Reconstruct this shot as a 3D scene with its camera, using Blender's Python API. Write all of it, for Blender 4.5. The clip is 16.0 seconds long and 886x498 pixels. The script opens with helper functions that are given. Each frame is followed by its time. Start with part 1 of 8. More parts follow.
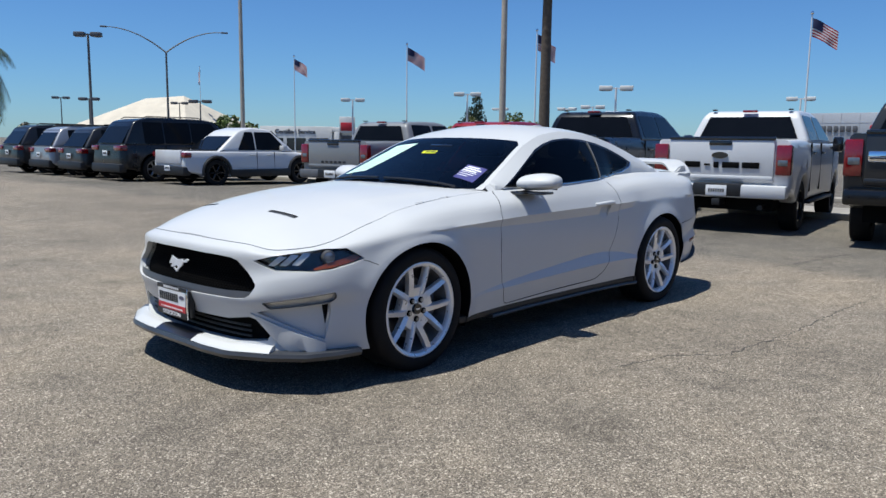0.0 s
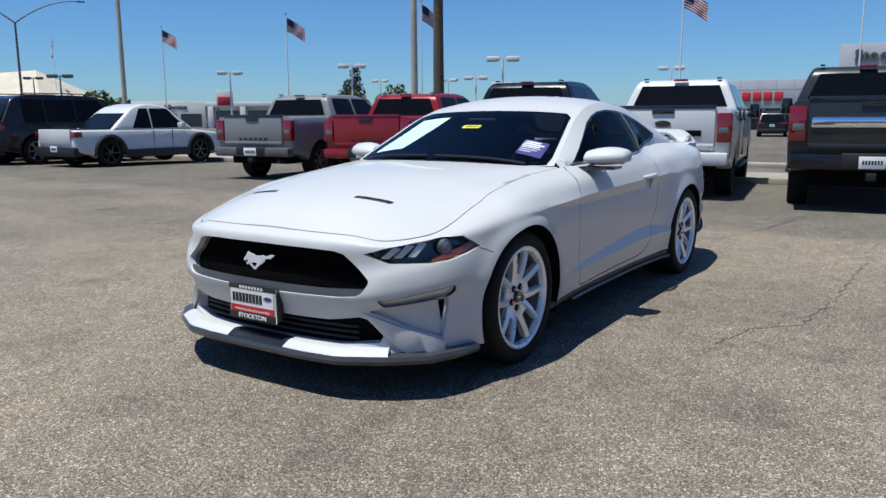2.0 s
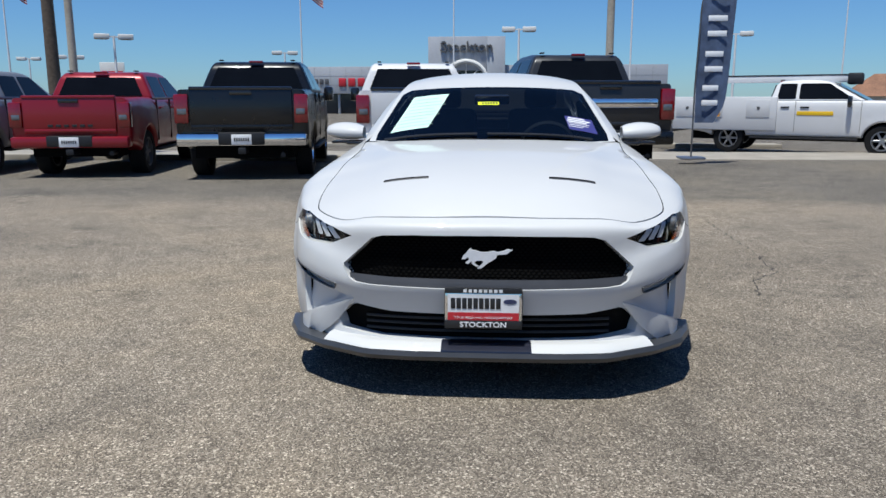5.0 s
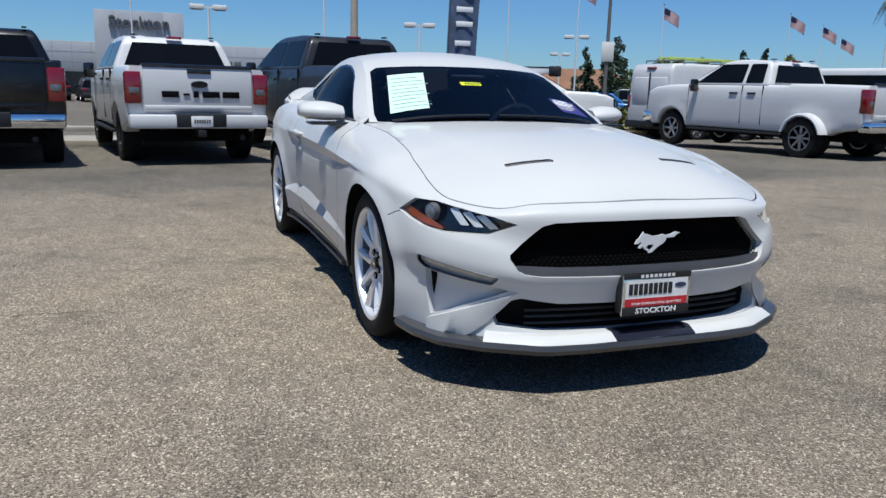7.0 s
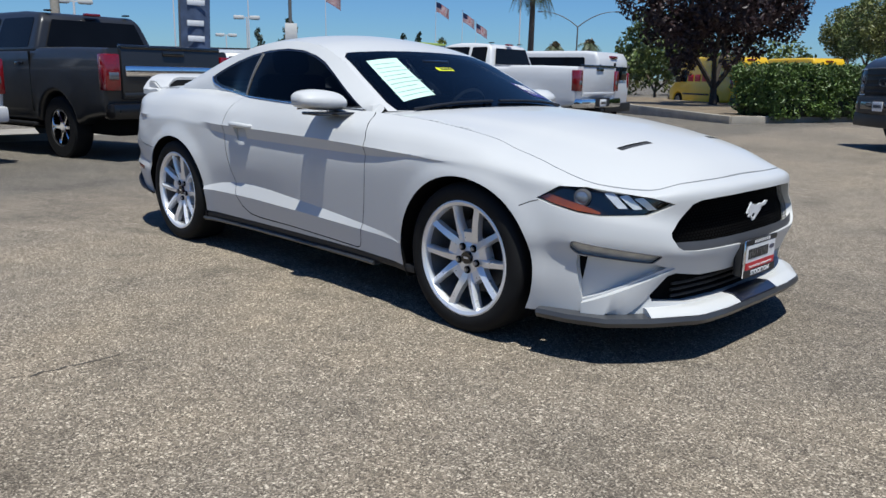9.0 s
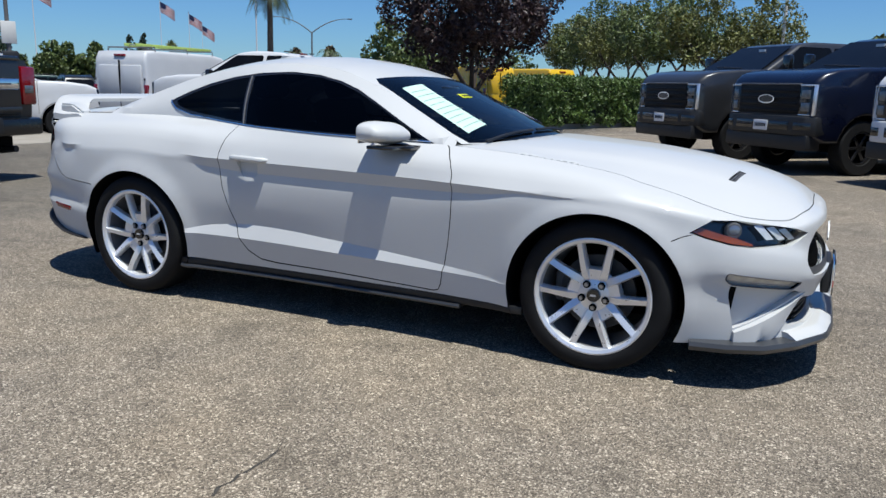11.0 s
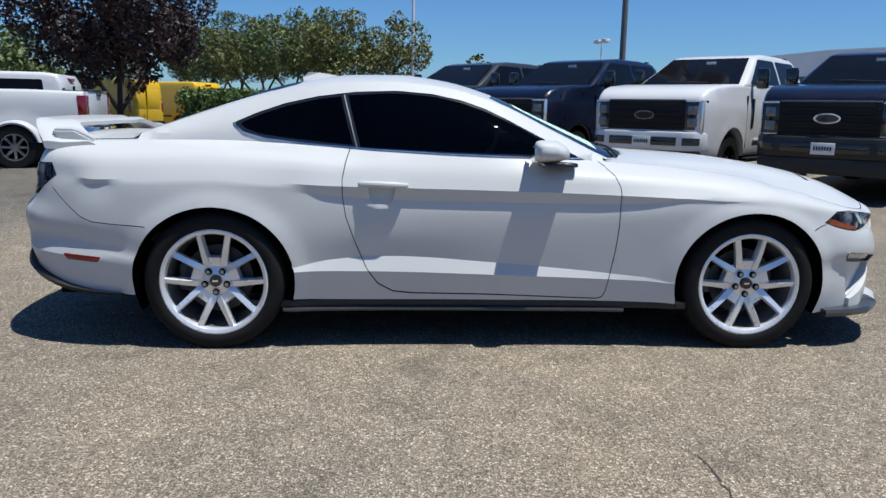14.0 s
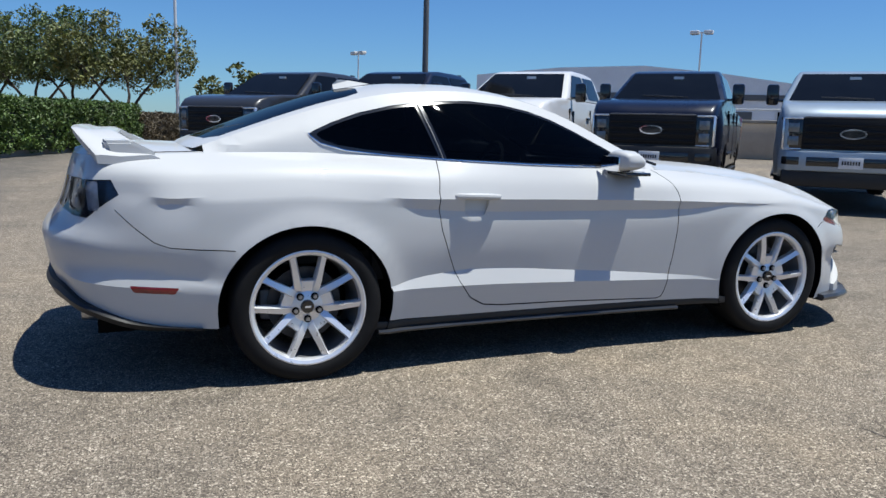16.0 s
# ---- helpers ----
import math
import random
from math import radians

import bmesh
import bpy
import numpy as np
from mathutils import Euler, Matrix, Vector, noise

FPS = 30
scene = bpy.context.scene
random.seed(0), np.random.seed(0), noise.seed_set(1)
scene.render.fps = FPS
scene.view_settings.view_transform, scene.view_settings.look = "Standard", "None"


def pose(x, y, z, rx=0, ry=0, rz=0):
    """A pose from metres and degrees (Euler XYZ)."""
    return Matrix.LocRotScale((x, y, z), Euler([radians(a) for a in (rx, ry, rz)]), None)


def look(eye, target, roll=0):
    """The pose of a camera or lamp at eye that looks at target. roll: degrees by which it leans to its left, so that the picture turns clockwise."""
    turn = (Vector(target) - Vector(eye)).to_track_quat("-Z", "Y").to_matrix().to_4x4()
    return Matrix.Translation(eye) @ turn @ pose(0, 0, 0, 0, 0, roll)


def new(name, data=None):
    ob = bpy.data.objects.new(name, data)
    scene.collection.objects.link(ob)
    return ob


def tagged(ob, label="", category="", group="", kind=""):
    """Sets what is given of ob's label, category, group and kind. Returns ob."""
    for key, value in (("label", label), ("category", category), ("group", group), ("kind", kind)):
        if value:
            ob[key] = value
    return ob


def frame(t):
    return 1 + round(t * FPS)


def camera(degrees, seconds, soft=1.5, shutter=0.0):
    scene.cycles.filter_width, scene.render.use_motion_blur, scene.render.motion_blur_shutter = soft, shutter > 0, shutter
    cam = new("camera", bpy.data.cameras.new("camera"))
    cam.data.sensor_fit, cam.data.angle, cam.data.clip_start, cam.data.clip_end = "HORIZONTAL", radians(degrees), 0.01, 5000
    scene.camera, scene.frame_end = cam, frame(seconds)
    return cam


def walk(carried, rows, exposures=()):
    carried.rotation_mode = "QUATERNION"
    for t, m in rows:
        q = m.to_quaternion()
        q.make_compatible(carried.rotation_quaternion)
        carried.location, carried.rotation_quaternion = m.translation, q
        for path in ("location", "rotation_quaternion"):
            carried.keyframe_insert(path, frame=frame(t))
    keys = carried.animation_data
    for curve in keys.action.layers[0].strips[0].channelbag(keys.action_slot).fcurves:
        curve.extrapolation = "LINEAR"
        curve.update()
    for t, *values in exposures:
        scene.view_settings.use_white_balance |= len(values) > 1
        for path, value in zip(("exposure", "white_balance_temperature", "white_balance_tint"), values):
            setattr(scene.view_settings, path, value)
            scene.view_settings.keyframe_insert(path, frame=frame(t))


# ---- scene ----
cam = camera(59.7, 16.0)
PATH = [
    (0, (4.264, 3.762, 1.234), (2.808, 2.419, 0.959), 0.7),
    (0.5, (4.277, 3.68, 1.232), (2.796, 2.366, 0.95), 0.8),
    (1, (4.384, 3.418, 1.242), (2.86, 2.158, 0.944), 0.6),
    (1.5, (4.512, 3.061, 1.234), (2.932, 1.876, 0.916), 0.2),
    (2, (4.71, 2.661, 1.242), (3.068, 1.573, 0.899), -0.3),
    (2.5, (4.916, 2.245, 1.235), (3.208, 1.271, 0.871), -0.6),
    (3, (5.057, 1.812, 1.244), (3.283, 0.969, 0.866), -0.7),
    (3.5, (5.217, 1.382, 1.247), (3.378, 0.697, 0.864), -0.8),
    (4, (5.273, 0.926, 1.231), (3.377, 0.414, 0.85), -0.8),
    (4.2, (5.294, 0.745, 1.209), (3.38, 0.309, 0.828), -0.7),
    (6.3, (4.937, -1.157, 1.181), (3.014, -0.785, 0.78), 1.2),
    (6.5, (4.887, -1.348, 1.156), (2.982, -0.891, 0.75), 1.4),
    (7, (4.709, -1.789, 1.141), (2.872, -1.112, 0.73), 1.5),
    (7.5, (4.473, -2.217, 1.136), (2.727, -1.334, 0.72), 1.3),
    (8, (4.245, -2.643, 1.123), (2.611, -1.57, 0.701), 1.1),
    (8.2, (4.13, -2.79, 1.113), (2.543, -1.65, 0.687), 1.0),
    (10.3, (2.704, -3.9, 1.186), (1.672, -2.242, 0.756), 1.4),
    (10.5, (2.534, -3.949, 1.198), (1.555, -2.257, 0.772), 1.4),
    (11, (2.147, -4.107, 1.212), (1.305, -2.34, 0.8), 1.4),
    (11.5, (1.752, -4.262, 1.203), (1.05, -2.431, 0.806), 1.4),
    (12, (1.333, -4.387, 1.216), (0.78, -2.504, 0.828), 1.4),
    (12.5, (0.896, -4.542, 1.204), (0.504, -2.619, 0.822), 1.4),
    (13, (0.454, -4.613, 1.192), (0.231, -2.661, 0.814), 1.4),
    (13.5, (-0.001, -4.68, 1.195), (-0.053, -2.715, 0.824), 1.2),
    (14, (-0.422, -4.647, 1.188), (-0.314, -2.683, 0.829), 1.1),
    (14.5, (-0.841, -4.602, 1.18), (-0.577, -2.649, 0.836), 1.0),
    (15, (-1.238, -4.523, 1.163), (-0.821, -2.595, 0.832), 0.9),
    (15.5, (-1.634, -4.403, 1.156), (-1.059, -2.515, 0.834), 1.2),
    (16, (-2.019, -4.244, 1.154), (-1.286, -2.41, 0.834), 1.4),
]
walk(cam, [(t, look(eye, target, roll)) for t, eye, target, roll in PATH],
     [(0, 0.22), (4, 0.16), (6.5, 0.10), (8, 0.06), (10.5, 0.15), (14, 0.17), (16, 0.21)])

# ---- light: high summer sun, clear sky ----
SUN = Vector((0.25, -0.13, 0.95)).normalized()
world = bpy.data.worlds.new("sky")
scene.world = world
world.use_nodes = True
wn = world.node_tree.nodes
sky = wn.new("ShaderNodeTexSky")
sky.sky_type, sky.sun_disc = "NISHITA", False
sky.sun_elevation, sky.sun_rotation = math.asin(SUN.z), math.atan2(SUN.x, SUN.y)
sky.air_density, sky.dust_density, sky.ozone_density = 1.0, 0.1, 4.0
world.node_tree.links.new(sky.outputs[0], wn["Background"].inputs[0])
wn["Background"].inputs[1].default_value = 0.069
sun = new("sun", bpy.data.lights.new("sun", "SUN"))
sun.data.energy, sun.data.angle, sun.data.color = 5.0, radians(0.53), (0.965, 0.975, 0.925)
sun.matrix_world = look(SUN * 50, (0, 0, 0))
tint = wn.new("ShaderNodeMixRGB")
tint.blend_type = "MULTIPLY"
tint.inputs[0].default_value, tint.inputs[2].default_value = 1.0, (0.57, 0.93, 1.36, 1)
world.node_tree.links.new(sky.outputs[0], tint.inputs[1])
world.node_tree.links.new(tint.outputs[0], wn["Background"].inputs[0])

# ---- materials ----
def mat(name, base, rough=0.5, metal=0.0, coat=0.0, var=0.0, scale=8.0, fine=0.0, fine_scale=150.0, bump=0.0, rvar=0.0, spec=0.5, rand=0.0):
    """Principled surface: broad and fine mottling of the colour, bump and uneven gloss, in metres of the object."""
    m = bpy.data.materials.new(name)
    m.use_nodes = True
    nt = m.node_tree
    p = nt.nodes["Principled BSDF"]
    p.inputs["Base Color"].default_value = (*base, 1)
    p.inputs["Roughness"].default_value, p.inputs["Metallic"].default_value = rough, metal
    p.inputs["Coat Weight"].default_value, p.inputs["Coat Roughness"].default_value = coat, 0.03
    p.inputs["Specular IOR Level"].default_value = spec
    if not (var or fine or bump or rvar or rand):
        return m
    at = nt.nodes.new("ShaderNodeTexCoord")

    def tex(s, detail=4.0):
        n = nt.nodes.new("ShaderNodeTexNoise")
        n.inputs["Scale"].default_value, n.inputs["Detail"].default_value = s, detail
        nt.links.new(at.outputs["Object"], n.inputs["Vector"])
        return n.outputs["Fac"]

    def scaled(fac, lo, hi):
        r = nt.nodes.new("ShaderNodeMapRange")
        r.inputs["From Min"].default_value, r.inputs["From Max"].default_value = 0.3, 0.7
        r.inputs["To Min"].default_value, r.inputs["To Max"].default_value = lo, hi
        nt.links.new(fac, r.inputs["Value"])
        return r.outputs["Result"]

    col = None
    for amount, s in ((var, scale), (fine, fine_scale)):
        if amount:
            mul = nt.nodes.new("ShaderNodeVectorMath")
            mul.operation = "SCALE"
            if col is None:
                mul.inputs[0].default_value = base
            else:
                nt.links.new(col, mul.inputs[0])
            nt.links.new(scaled(tex(s), 1 - amount, 1 + amount), mul.inputs["Scale"])
            col = mul.outputs["Vector"]
    if rand:
        info, mul = nt.nodes.new("ShaderNodeObjectInfo"), nt.nodes.new("ShaderNodeVectorMath")
        r = nt.nodes.new("ShaderNodeMapRange")
        r.inputs["To Min"].default_value, r.inputs["To Max"].default_value = 1 - rand, 1 + rand
        nt.links.new(info.outputs["Random"], r.inputs["Value"])
        mul.operation = "SCALE"
        if col is None:
            mul.inputs[0].default_value = base
        else:
            nt.links.new(col, mul.inputs[0])
        nt.links.new(r.outputs["Result"], mul.inputs["Scale"])
        col = mul.outputs["Vector"]
    if col is not None:
        nt.links.new(col, p.inputs["Base Color"])
    if rvar:
        nt.links.new(scaled(tex(scale * 2.3), max(rough - rvar, 0.02), rough + rvar), p.inputs["Roughness"])
    if bump:
        b = nt.nodes.new("ShaderNodeBump")
        b.inputs["Strength"].default_value, b.inputs["Distance"].default_value = 0.6, bump
        nt.links.new(tex(fine_scale, 6.0), b.inputs["Height"])
        nt.links.new(b.outputs["Normal"], p.inputs["Normal"])
    return m


def glass(name, tint, rough=0.0, gloss_tone=0.8):
    """Tinted pane: a coloured see-through layer under a clear gloss."""
    m = bpy.data.materials.new(name)
    m.use_nodes = True
    nt = m.node_tree
    out = nt.nodes["Material Output"]
    nt.nodes.remove(nt.nodes["Principled BSDF"])
    clear, gloss, mix, fres = (nt.nodes.new("ShaderNode" + k) for k in ("BsdfTransparent", "BsdfGlossy", "MixShader", "Fresnel"))
    clear.inputs["Color"].default_value = (*tint, 1)
    gloss.inputs["Roughness"].default_value = rough
    gloss.inputs["Color"].default_value = (gloss_tone, gloss_tone, gloss_tone, 1)
    fres.inputs["IOR"].default_value = 1.36
    nt.links.new(fres.outputs[0], mix.inputs[0])
    nt.links.new(clear.outputs[0], mix.inputs[1])
    nt.links.new(gloss.outputs[0], mix.inputs[2])
    nt.links.new(mix.outputs[0], out.inputs["Surface"])
    return m


def paint(name, base, rough=0.35, metal=0.0, flake=0.02, coat=0.55):
    return mat(name, base, rough, metal, coat=coat, var=0.03, scale=1.3, fine=flake, fine_scale=900, rvar=0.05)


M_WHITE = paint("white_paint", (0.59, 0.59, 0.595), 0.45)
M_BLACKPLASTIC = mat("black_plastic", (0.012, 0.012, 0.013), 0.5, var=0.2, scale=6, fine=0.25, fine_scale=400, bump=0.0004)
M_MATTE = mat("matte_black", (0.004, 0.004, 0.004), 0.9, var=0.2, scale=5, spec=0.1)
M_GLOSSBLACK = mat("gloss_black", (0.012, 0.012, 0.013), 0.12, coat=0.6, var=0.1, scale=3)
M_RUBBER = mat("tyre_rubber", (0.0075, 0.0075, 0.008), 0.75, var=0.25, scale=9, fine=0.2, fine_scale=300, bump=0.0006, spec=0.25)
M_SILVER = mat("machined_silver", (0.80, 0.81, 0.83), 0.32, 0.55, var=0.05, scale=14, rvar=0.06)
M_STEEL = mat("brushed_steel", (0.42, 0.42, 0.43), 0.35, 1.0, var=0.12, scale=20, rvar=0.1)
M_CHROME = mat("chrome", (0.82, 0.83, 0.85), 0.06, 1.0, var=0.04, scale=10)
M_DARKTINT = glass("limo_tint_glass", (0.07, 0.075, 0.08), 0.01, 0.45)
M_SCREEN = glass("windscreen_glass", (0.30, 0.34, 0.36), 0.01, 0.75)
M_CLEAR = glass("clear_lens", (0.9, 0.92, 0.94))
M_FARGLASS = mat("dark_vehicle_glass", (0.005, 0.006, 0.008), 0.05, var=0.2, scale=2, spec=0.11)
M_RED = mat("red_lens", (0.20, 0.004, 0.007), 0.15, coat=1.0, var=0.15, scale=25)
M_AMBER = mat("amber_lens", (0.24, 0.055, 0.012), 0.2, coat=1.0, var=0.12, scale=30)
M_LAMP = mat("lamp_reflector", (0.75, 0.77, 0.8), 0.15, 0.7, var=0.15, scale=30)
M_GREY = mat("grey_trim", (0.10, 0.10, 0.105), 0.4, var=0.15, scale=8)
M_INTERIOR = mat("charcoal_upholstery", (0.02, 0.02, 0.021), 0.75, var=0.2, scale=12, bump=0.001)
M_PLATE = mat("plate_white", (0.72, 0.72, 0.72), 0.4, var=0.08, scale=20)
M_INK = mat("black_ink", (0.015, 0.015, 0.016), 0.5, var=0.1, scale=30)
M_REDINK = mat("red_ink", (0.50, 0.02, 0.03), 0.45, var=0.1, scale=30)
M_WHITEINK = mat("white_ink", (0.8, 0.8, 0.8), 0.5, var=0.05, scale=30)


# ---- mesh helpers ----
from mathutils.kdtree import KDTree


def link(name, verts, faces, material, parent=None, label="", sharp=35, smooth=True):
    me = bpy.data.meshes.new(name)
    me.from_pydata([tuple(v) for v in verts], [], [tuple(int(i) for i in f) for f in faces])
    if material:
        me.materials.append(material)
    if smooth:
        me.polygons.foreach_set("use_smooth", [True] * len(me.polygons))
        me.set_sharp_from_angle(angle=radians(sharp))
    me.update()
    ob = new(name, me)
    if parent:
        ob.parent = parent
    return tagged(ob, label)


def part(name, bm, material, parent=None, label="", sharp=35, smooth=True):
    bmesh.ops.recalc_face_normals(bm, faces=bm.faces)
    me = bpy.data.meshes.new(name)
    bm.to_mesh(me)
    bm.free()
    me.materials.append(material)
    if smooth:
        me.polygons.foreach_set("use_smooth", [True] * len(me.polygons))
        me.set_sharp_from_angle(angle=radians(sharp))
    ob = new(name, me)
    if parent:
        ob.parent = parent
    return tagged(ob, label)


def thing(name, m, label, category, group="", kind=""):
    ob = new(name)
    ob.empty_display_size = 0.2
    ob.matrix_world = m
    return tagged(ob, label, category, group, kind)


def box(bm, lo, hi, bevel=0.0, turn=None, seg=2):
    lo, hi = Vector(lo), Vector(hi)
    made = bmesh.ops.create_cube(bm, size=1.0)["verts"]
    m = Matrix.Translation((lo + hi) / 2) @ Matrix.Diagonal((*(hi - lo), 1))
    bmesh.ops.transform(bm, matrix=turn @ m if turn else m, verts=made)
    if bevel:
        edges = list({e for v in made for e in v.link_edges})
        bmesh.ops.bevel(bm, geom=edges, offset=bevel, segments=seg, affect="EDGES", profile=0.5)
    return bm


def boxes(*specs, bevel=0.0):
    bm = bmesh.new()
    for lo, hi in specs:
        box(bm, lo, hi, bevel)
    return bm


def rod(bm, a, b, r0, r1=None, seg=12):
    a, b = Vector(a), Vector(b)
    d = b - a
    m = Matrix.Translation((a + b) / 2) @ d.to_track_quat("Z", "Y").to_matrix().to_4x4()
    bmesh.ops.create_cone(bm, cap_ends=True, segments=seg, radius1=r0, radius2=r0 if r1 is None else r1, depth=d.length, matrix=m)
    return bm


def tube(points, radii, seg=8):
    """Bent round bar through the points."""
    pts = [Vector(p) for p in points]
    n = len(pts)
    radii = [radii] * n if isinstance(radii, (int, float)) else radii
    verts, faces = [], []
    side = None
    for k, p in enumerate(pts):
        d = (pts[min(k + 1, n - 1)] - pts[max(k - 1, 0)]).normalized()
        side = d.orthogonal() if side is None else (side - d * side.dot(d))
        side.normalize()
        up = d.cross(side)
        for j in range(seg):
            a = 2 * math.pi * j / seg
            verts.append(p + (side * math.cos(a) + up * math.sin(a)) * radii[k])
    for k in range(n - 1):
        for j in range(seg):
            a, b = k * seg + j, k * seg + (j + 1) % seg
            faces.append((a, b, b + seg, a + seg))
    faces += [tuple(range(seg))[::-1], tuple(range((n - 1) * seg, n * seg))]
    return verts, faces


def lathe(profile, seg=48, closed=True):
    """Turned about the y axis: rows of (radius, y)."""
    verts, faces, n = [], [], len(profile)
    for j in range(seg):
        a = 2 * math.pi * j / seg
        verts += [(r * math.cos(a), y, r * math.sin(a)) for r, y in profile]
    for j in range(seg):
        k = (j + 1) % seg
        for i in range(n if closed else n - 1):
            i2 = (i + 1) % n
            faces.append((j * n + i, j * n + i2, k * n + i2, k * n + i))
    return verts, faces


def pchip(xs, ys):
    """Smooth curve through the knots without overshoot."""
    xs, ys = np.array(xs, float), np.array(ys, float)
    if xs[0] > xs[-1]:
        xs, ys = xs[::-1], ys[::-1]
    h, s = np.diff(xs), np.diff(ys) / np.diff(xs)
    m = np.zeros_like(xs)
    m[0], m[-1] = s[0], s[-1]
    for i in range(1, len(xs) - 1):
        if s[i - 1] * s[i] > 0:
            w1, w2 = 2 * h[i] + h[i - 1], h[i] + 2 * h[i - 1]
            m[i] = (w1 + w2) / (w1 / s[i - 1] + w2 / s[i])

    def at(x):
        x = np.clip(np.asarray(x, float), xs[0], xs[-1])
        i = np.clip(np.searchsorted(xs, x, "right") - 1, 0, len(h) - 1)
        t = (x - xs[i]) / h[i]
        return ys[i] * (1 + 2 * t) * (1 - t) ** 2 + h[i] * m[i] * t * (1 - t) ** 2 + ys[i + 1] * t * t * (3 - 2 * t) + h[i] * m[i + 1] * t * t * (t - 1)
    return at


def inside(poly, pts):
    poly, pts = np.asarray(poly, float), np.asarray(pts, float)
    res = np.zeros(len(pts), bool)
    x, y = pts[:, 0], pts[:, 1]
    for (x0, y0), (x1, y1) in zip(poly, np.roll(poly, -1, 0)):
        if y0 != y1:
            res ^= ((y0 > y) != (y1 > y)) & (x < (x1 - x0) * (y - y0) / (y1 - y0) + x0)
    return res


def dense(poly, step, closed=True):
    """The outline with points added, so that no edge is longer than step."""
    out, n = [], len(poly)
    for i in range(n if closed else n - 1):
        a, b = np.array(poly[i], float), np.array(poly[(i + 1) % n], float)
        k = max(1, math.ceil(np.hypot(*(b - a)) / step))
        out += [tuple(a + (b - a) * j / k) for j in range(k)]
    if not closed:
        out.append(tuple(poly[-1]))
    return out


def rounded(poly, r, seg=4):
    """The outline with its corners rounded."""
    out, n = [], len(poly)
    for i in range(n):
        p, a, b = (np.array(poly[j % n], float) for j in (i, i - 1, i + 1))
        la, lb = np.hypot(*(a - p)), np.hypot(*(b - p))
        k = min(r, 0.45 * la, 0.45 * lb)
        s, e = p + (a - p) / la * k, p + (b - p) / lb * k
        out += [tuple((1 - t) ** 2 * s + 2 * t * (1 - t) * p + t * t * e) for t in np.linspace(0, 1, seg + 1)]
    return out


def strip(line, width):
    """A thin band along a line, as an outline."""
    pts = np.array(line, float)
    d = np.gradient(pts, axis=0)
    nrm = np.stack([-d[:, 1], d[:, 0]], 1)
    nrm /= np.hypot(nrm[:, 0], nrm[:, 1])[:, None]
    return [tuple(p) for p in pts + nrm * width / 2] + [tuple(p) for p in (pts - nrm * width / 2)[::-1]]


def patch(outline, regions, step, lines=()):
    """Triangles of a plane outline, cut along the regions: {name: (points, faces)}; "" is what is left over. A region named "-" is a hole."""
    from mathutils.geometry import delaunay_2d_cdt
    rings = [list(outline)] + [list(r) for _, r in regions]
    pts, edges = [], []
    for ring in rings:
        k = len(pts)
        pts += ring
        edges += [(k + i, k + (i + 1) % len(ring)) for i in range(len(ring))]
    for line in lines:
        k = len(pts)
        pts += line
        edges += [(k + i, k + i + 1) for i in range(len(line) - 1)]
    o = np.array(outline)
    (u0, v0), (u1, v1) = o.min(0), o.max(0)
    nu, nv = max(2, math.ceil((u1 - u0) / step)), max(2, math.ceil((v1 - v0) / step))
    gu, gv = np.meshgrid(np.linspace(u0, u1, nu + 1), np.linspace(v0, v1, nv + 1))
    grid = np.stack([gu.ravel(), gv.ravel()], 1)
    grid = grid[inside(o, grid)]
    have = np.array(pts)
    near = np.array([np.min(((have - g) ** 2).sum(1)) for g in grid]) if len(grid) else np.zeros(0)
    pts += [tuple(g) for g in grid[near > (0.4 * step) ** 2]]
    verts, _, tris, *_ = delaunay_2d_cdt([Vector(p) for p in pts], edges, [], 0, 1e-6)
    v = np.array([tuple(p) for p in verts])
    tris = np.array([t for t in tris if len(t) == 3])
    mid = v[tris].mean(1)
    area = np.abs(np.cross(v[tris[:, 1]] - v[tris[:, 0]], v[tris[:, 2]] - v[tris[:, 0]]))
    left = inside(o, mid) & (area > 1e-9)
    out = {}
    for name, ring in regions:
        hit = inside(ring, mid) & left
        left &= ~hit
        if name != "-":
            out.setdefault(name, []).append(tris[hit])
    out = {k: np.concatenate(t) for k, t in out.items()}
    out[""] = tris[left]
    res = {}
    for name, t in out.items():
        used, inv = np.unique(t, return_inverse=True)
        res[name] = (v[used], inv.reshape(-1, 3))
    return res


def flip(verts, faces):
    """Mirror in y."""
    return [(x, -y, z) for x, y, z in verts], [tuple(f)[::-1] for f in faces]


def text_mesh(body, size, depth=0.002, bold=0.0, spacing=1.0, widen=1.0):
    cu = bpy.data.curves.new("writing", "FONT")
    cu.body, cu.size, cu.extrude, cu.offset, cu.space_character = body, size, depth, bold, spacing
    cu.align_x, cu.align_y, cu.resolution_u = "CENTER", "CENTER", 3
    ob = bpy.data.objects.new("writing", cu)
    scene.collection.objects.link(ob)
    me = bpy.data.meshes.new_from_object(ob.evaluated_get(bpy.context.evaluated_depsgraph_get()))
    bpy.data.objects.remove(ob)
    me.transform(Matrix.Diagonal((widen, 1, 1, 1)))
    return me


def lettering(name, body, size, m, material, parent=None, depth=0.002, bold=0.0, label="", widen=1.0):
    me = text_mesh(body, size, depth, bold, widen=widen)
    me.materials.append(material)
    ob = new(name, me)
    if parent:
        ob.parent = parent
    ob.matrix_basis = m
    return tagged(ob, label)


# pose of flat writing (its x to the reader's right, its y up) on an upright face that looks along the given plan angle
def facing(x, y, z, angle):
    return pose(x, y, z, 90, 0, angle + 90)


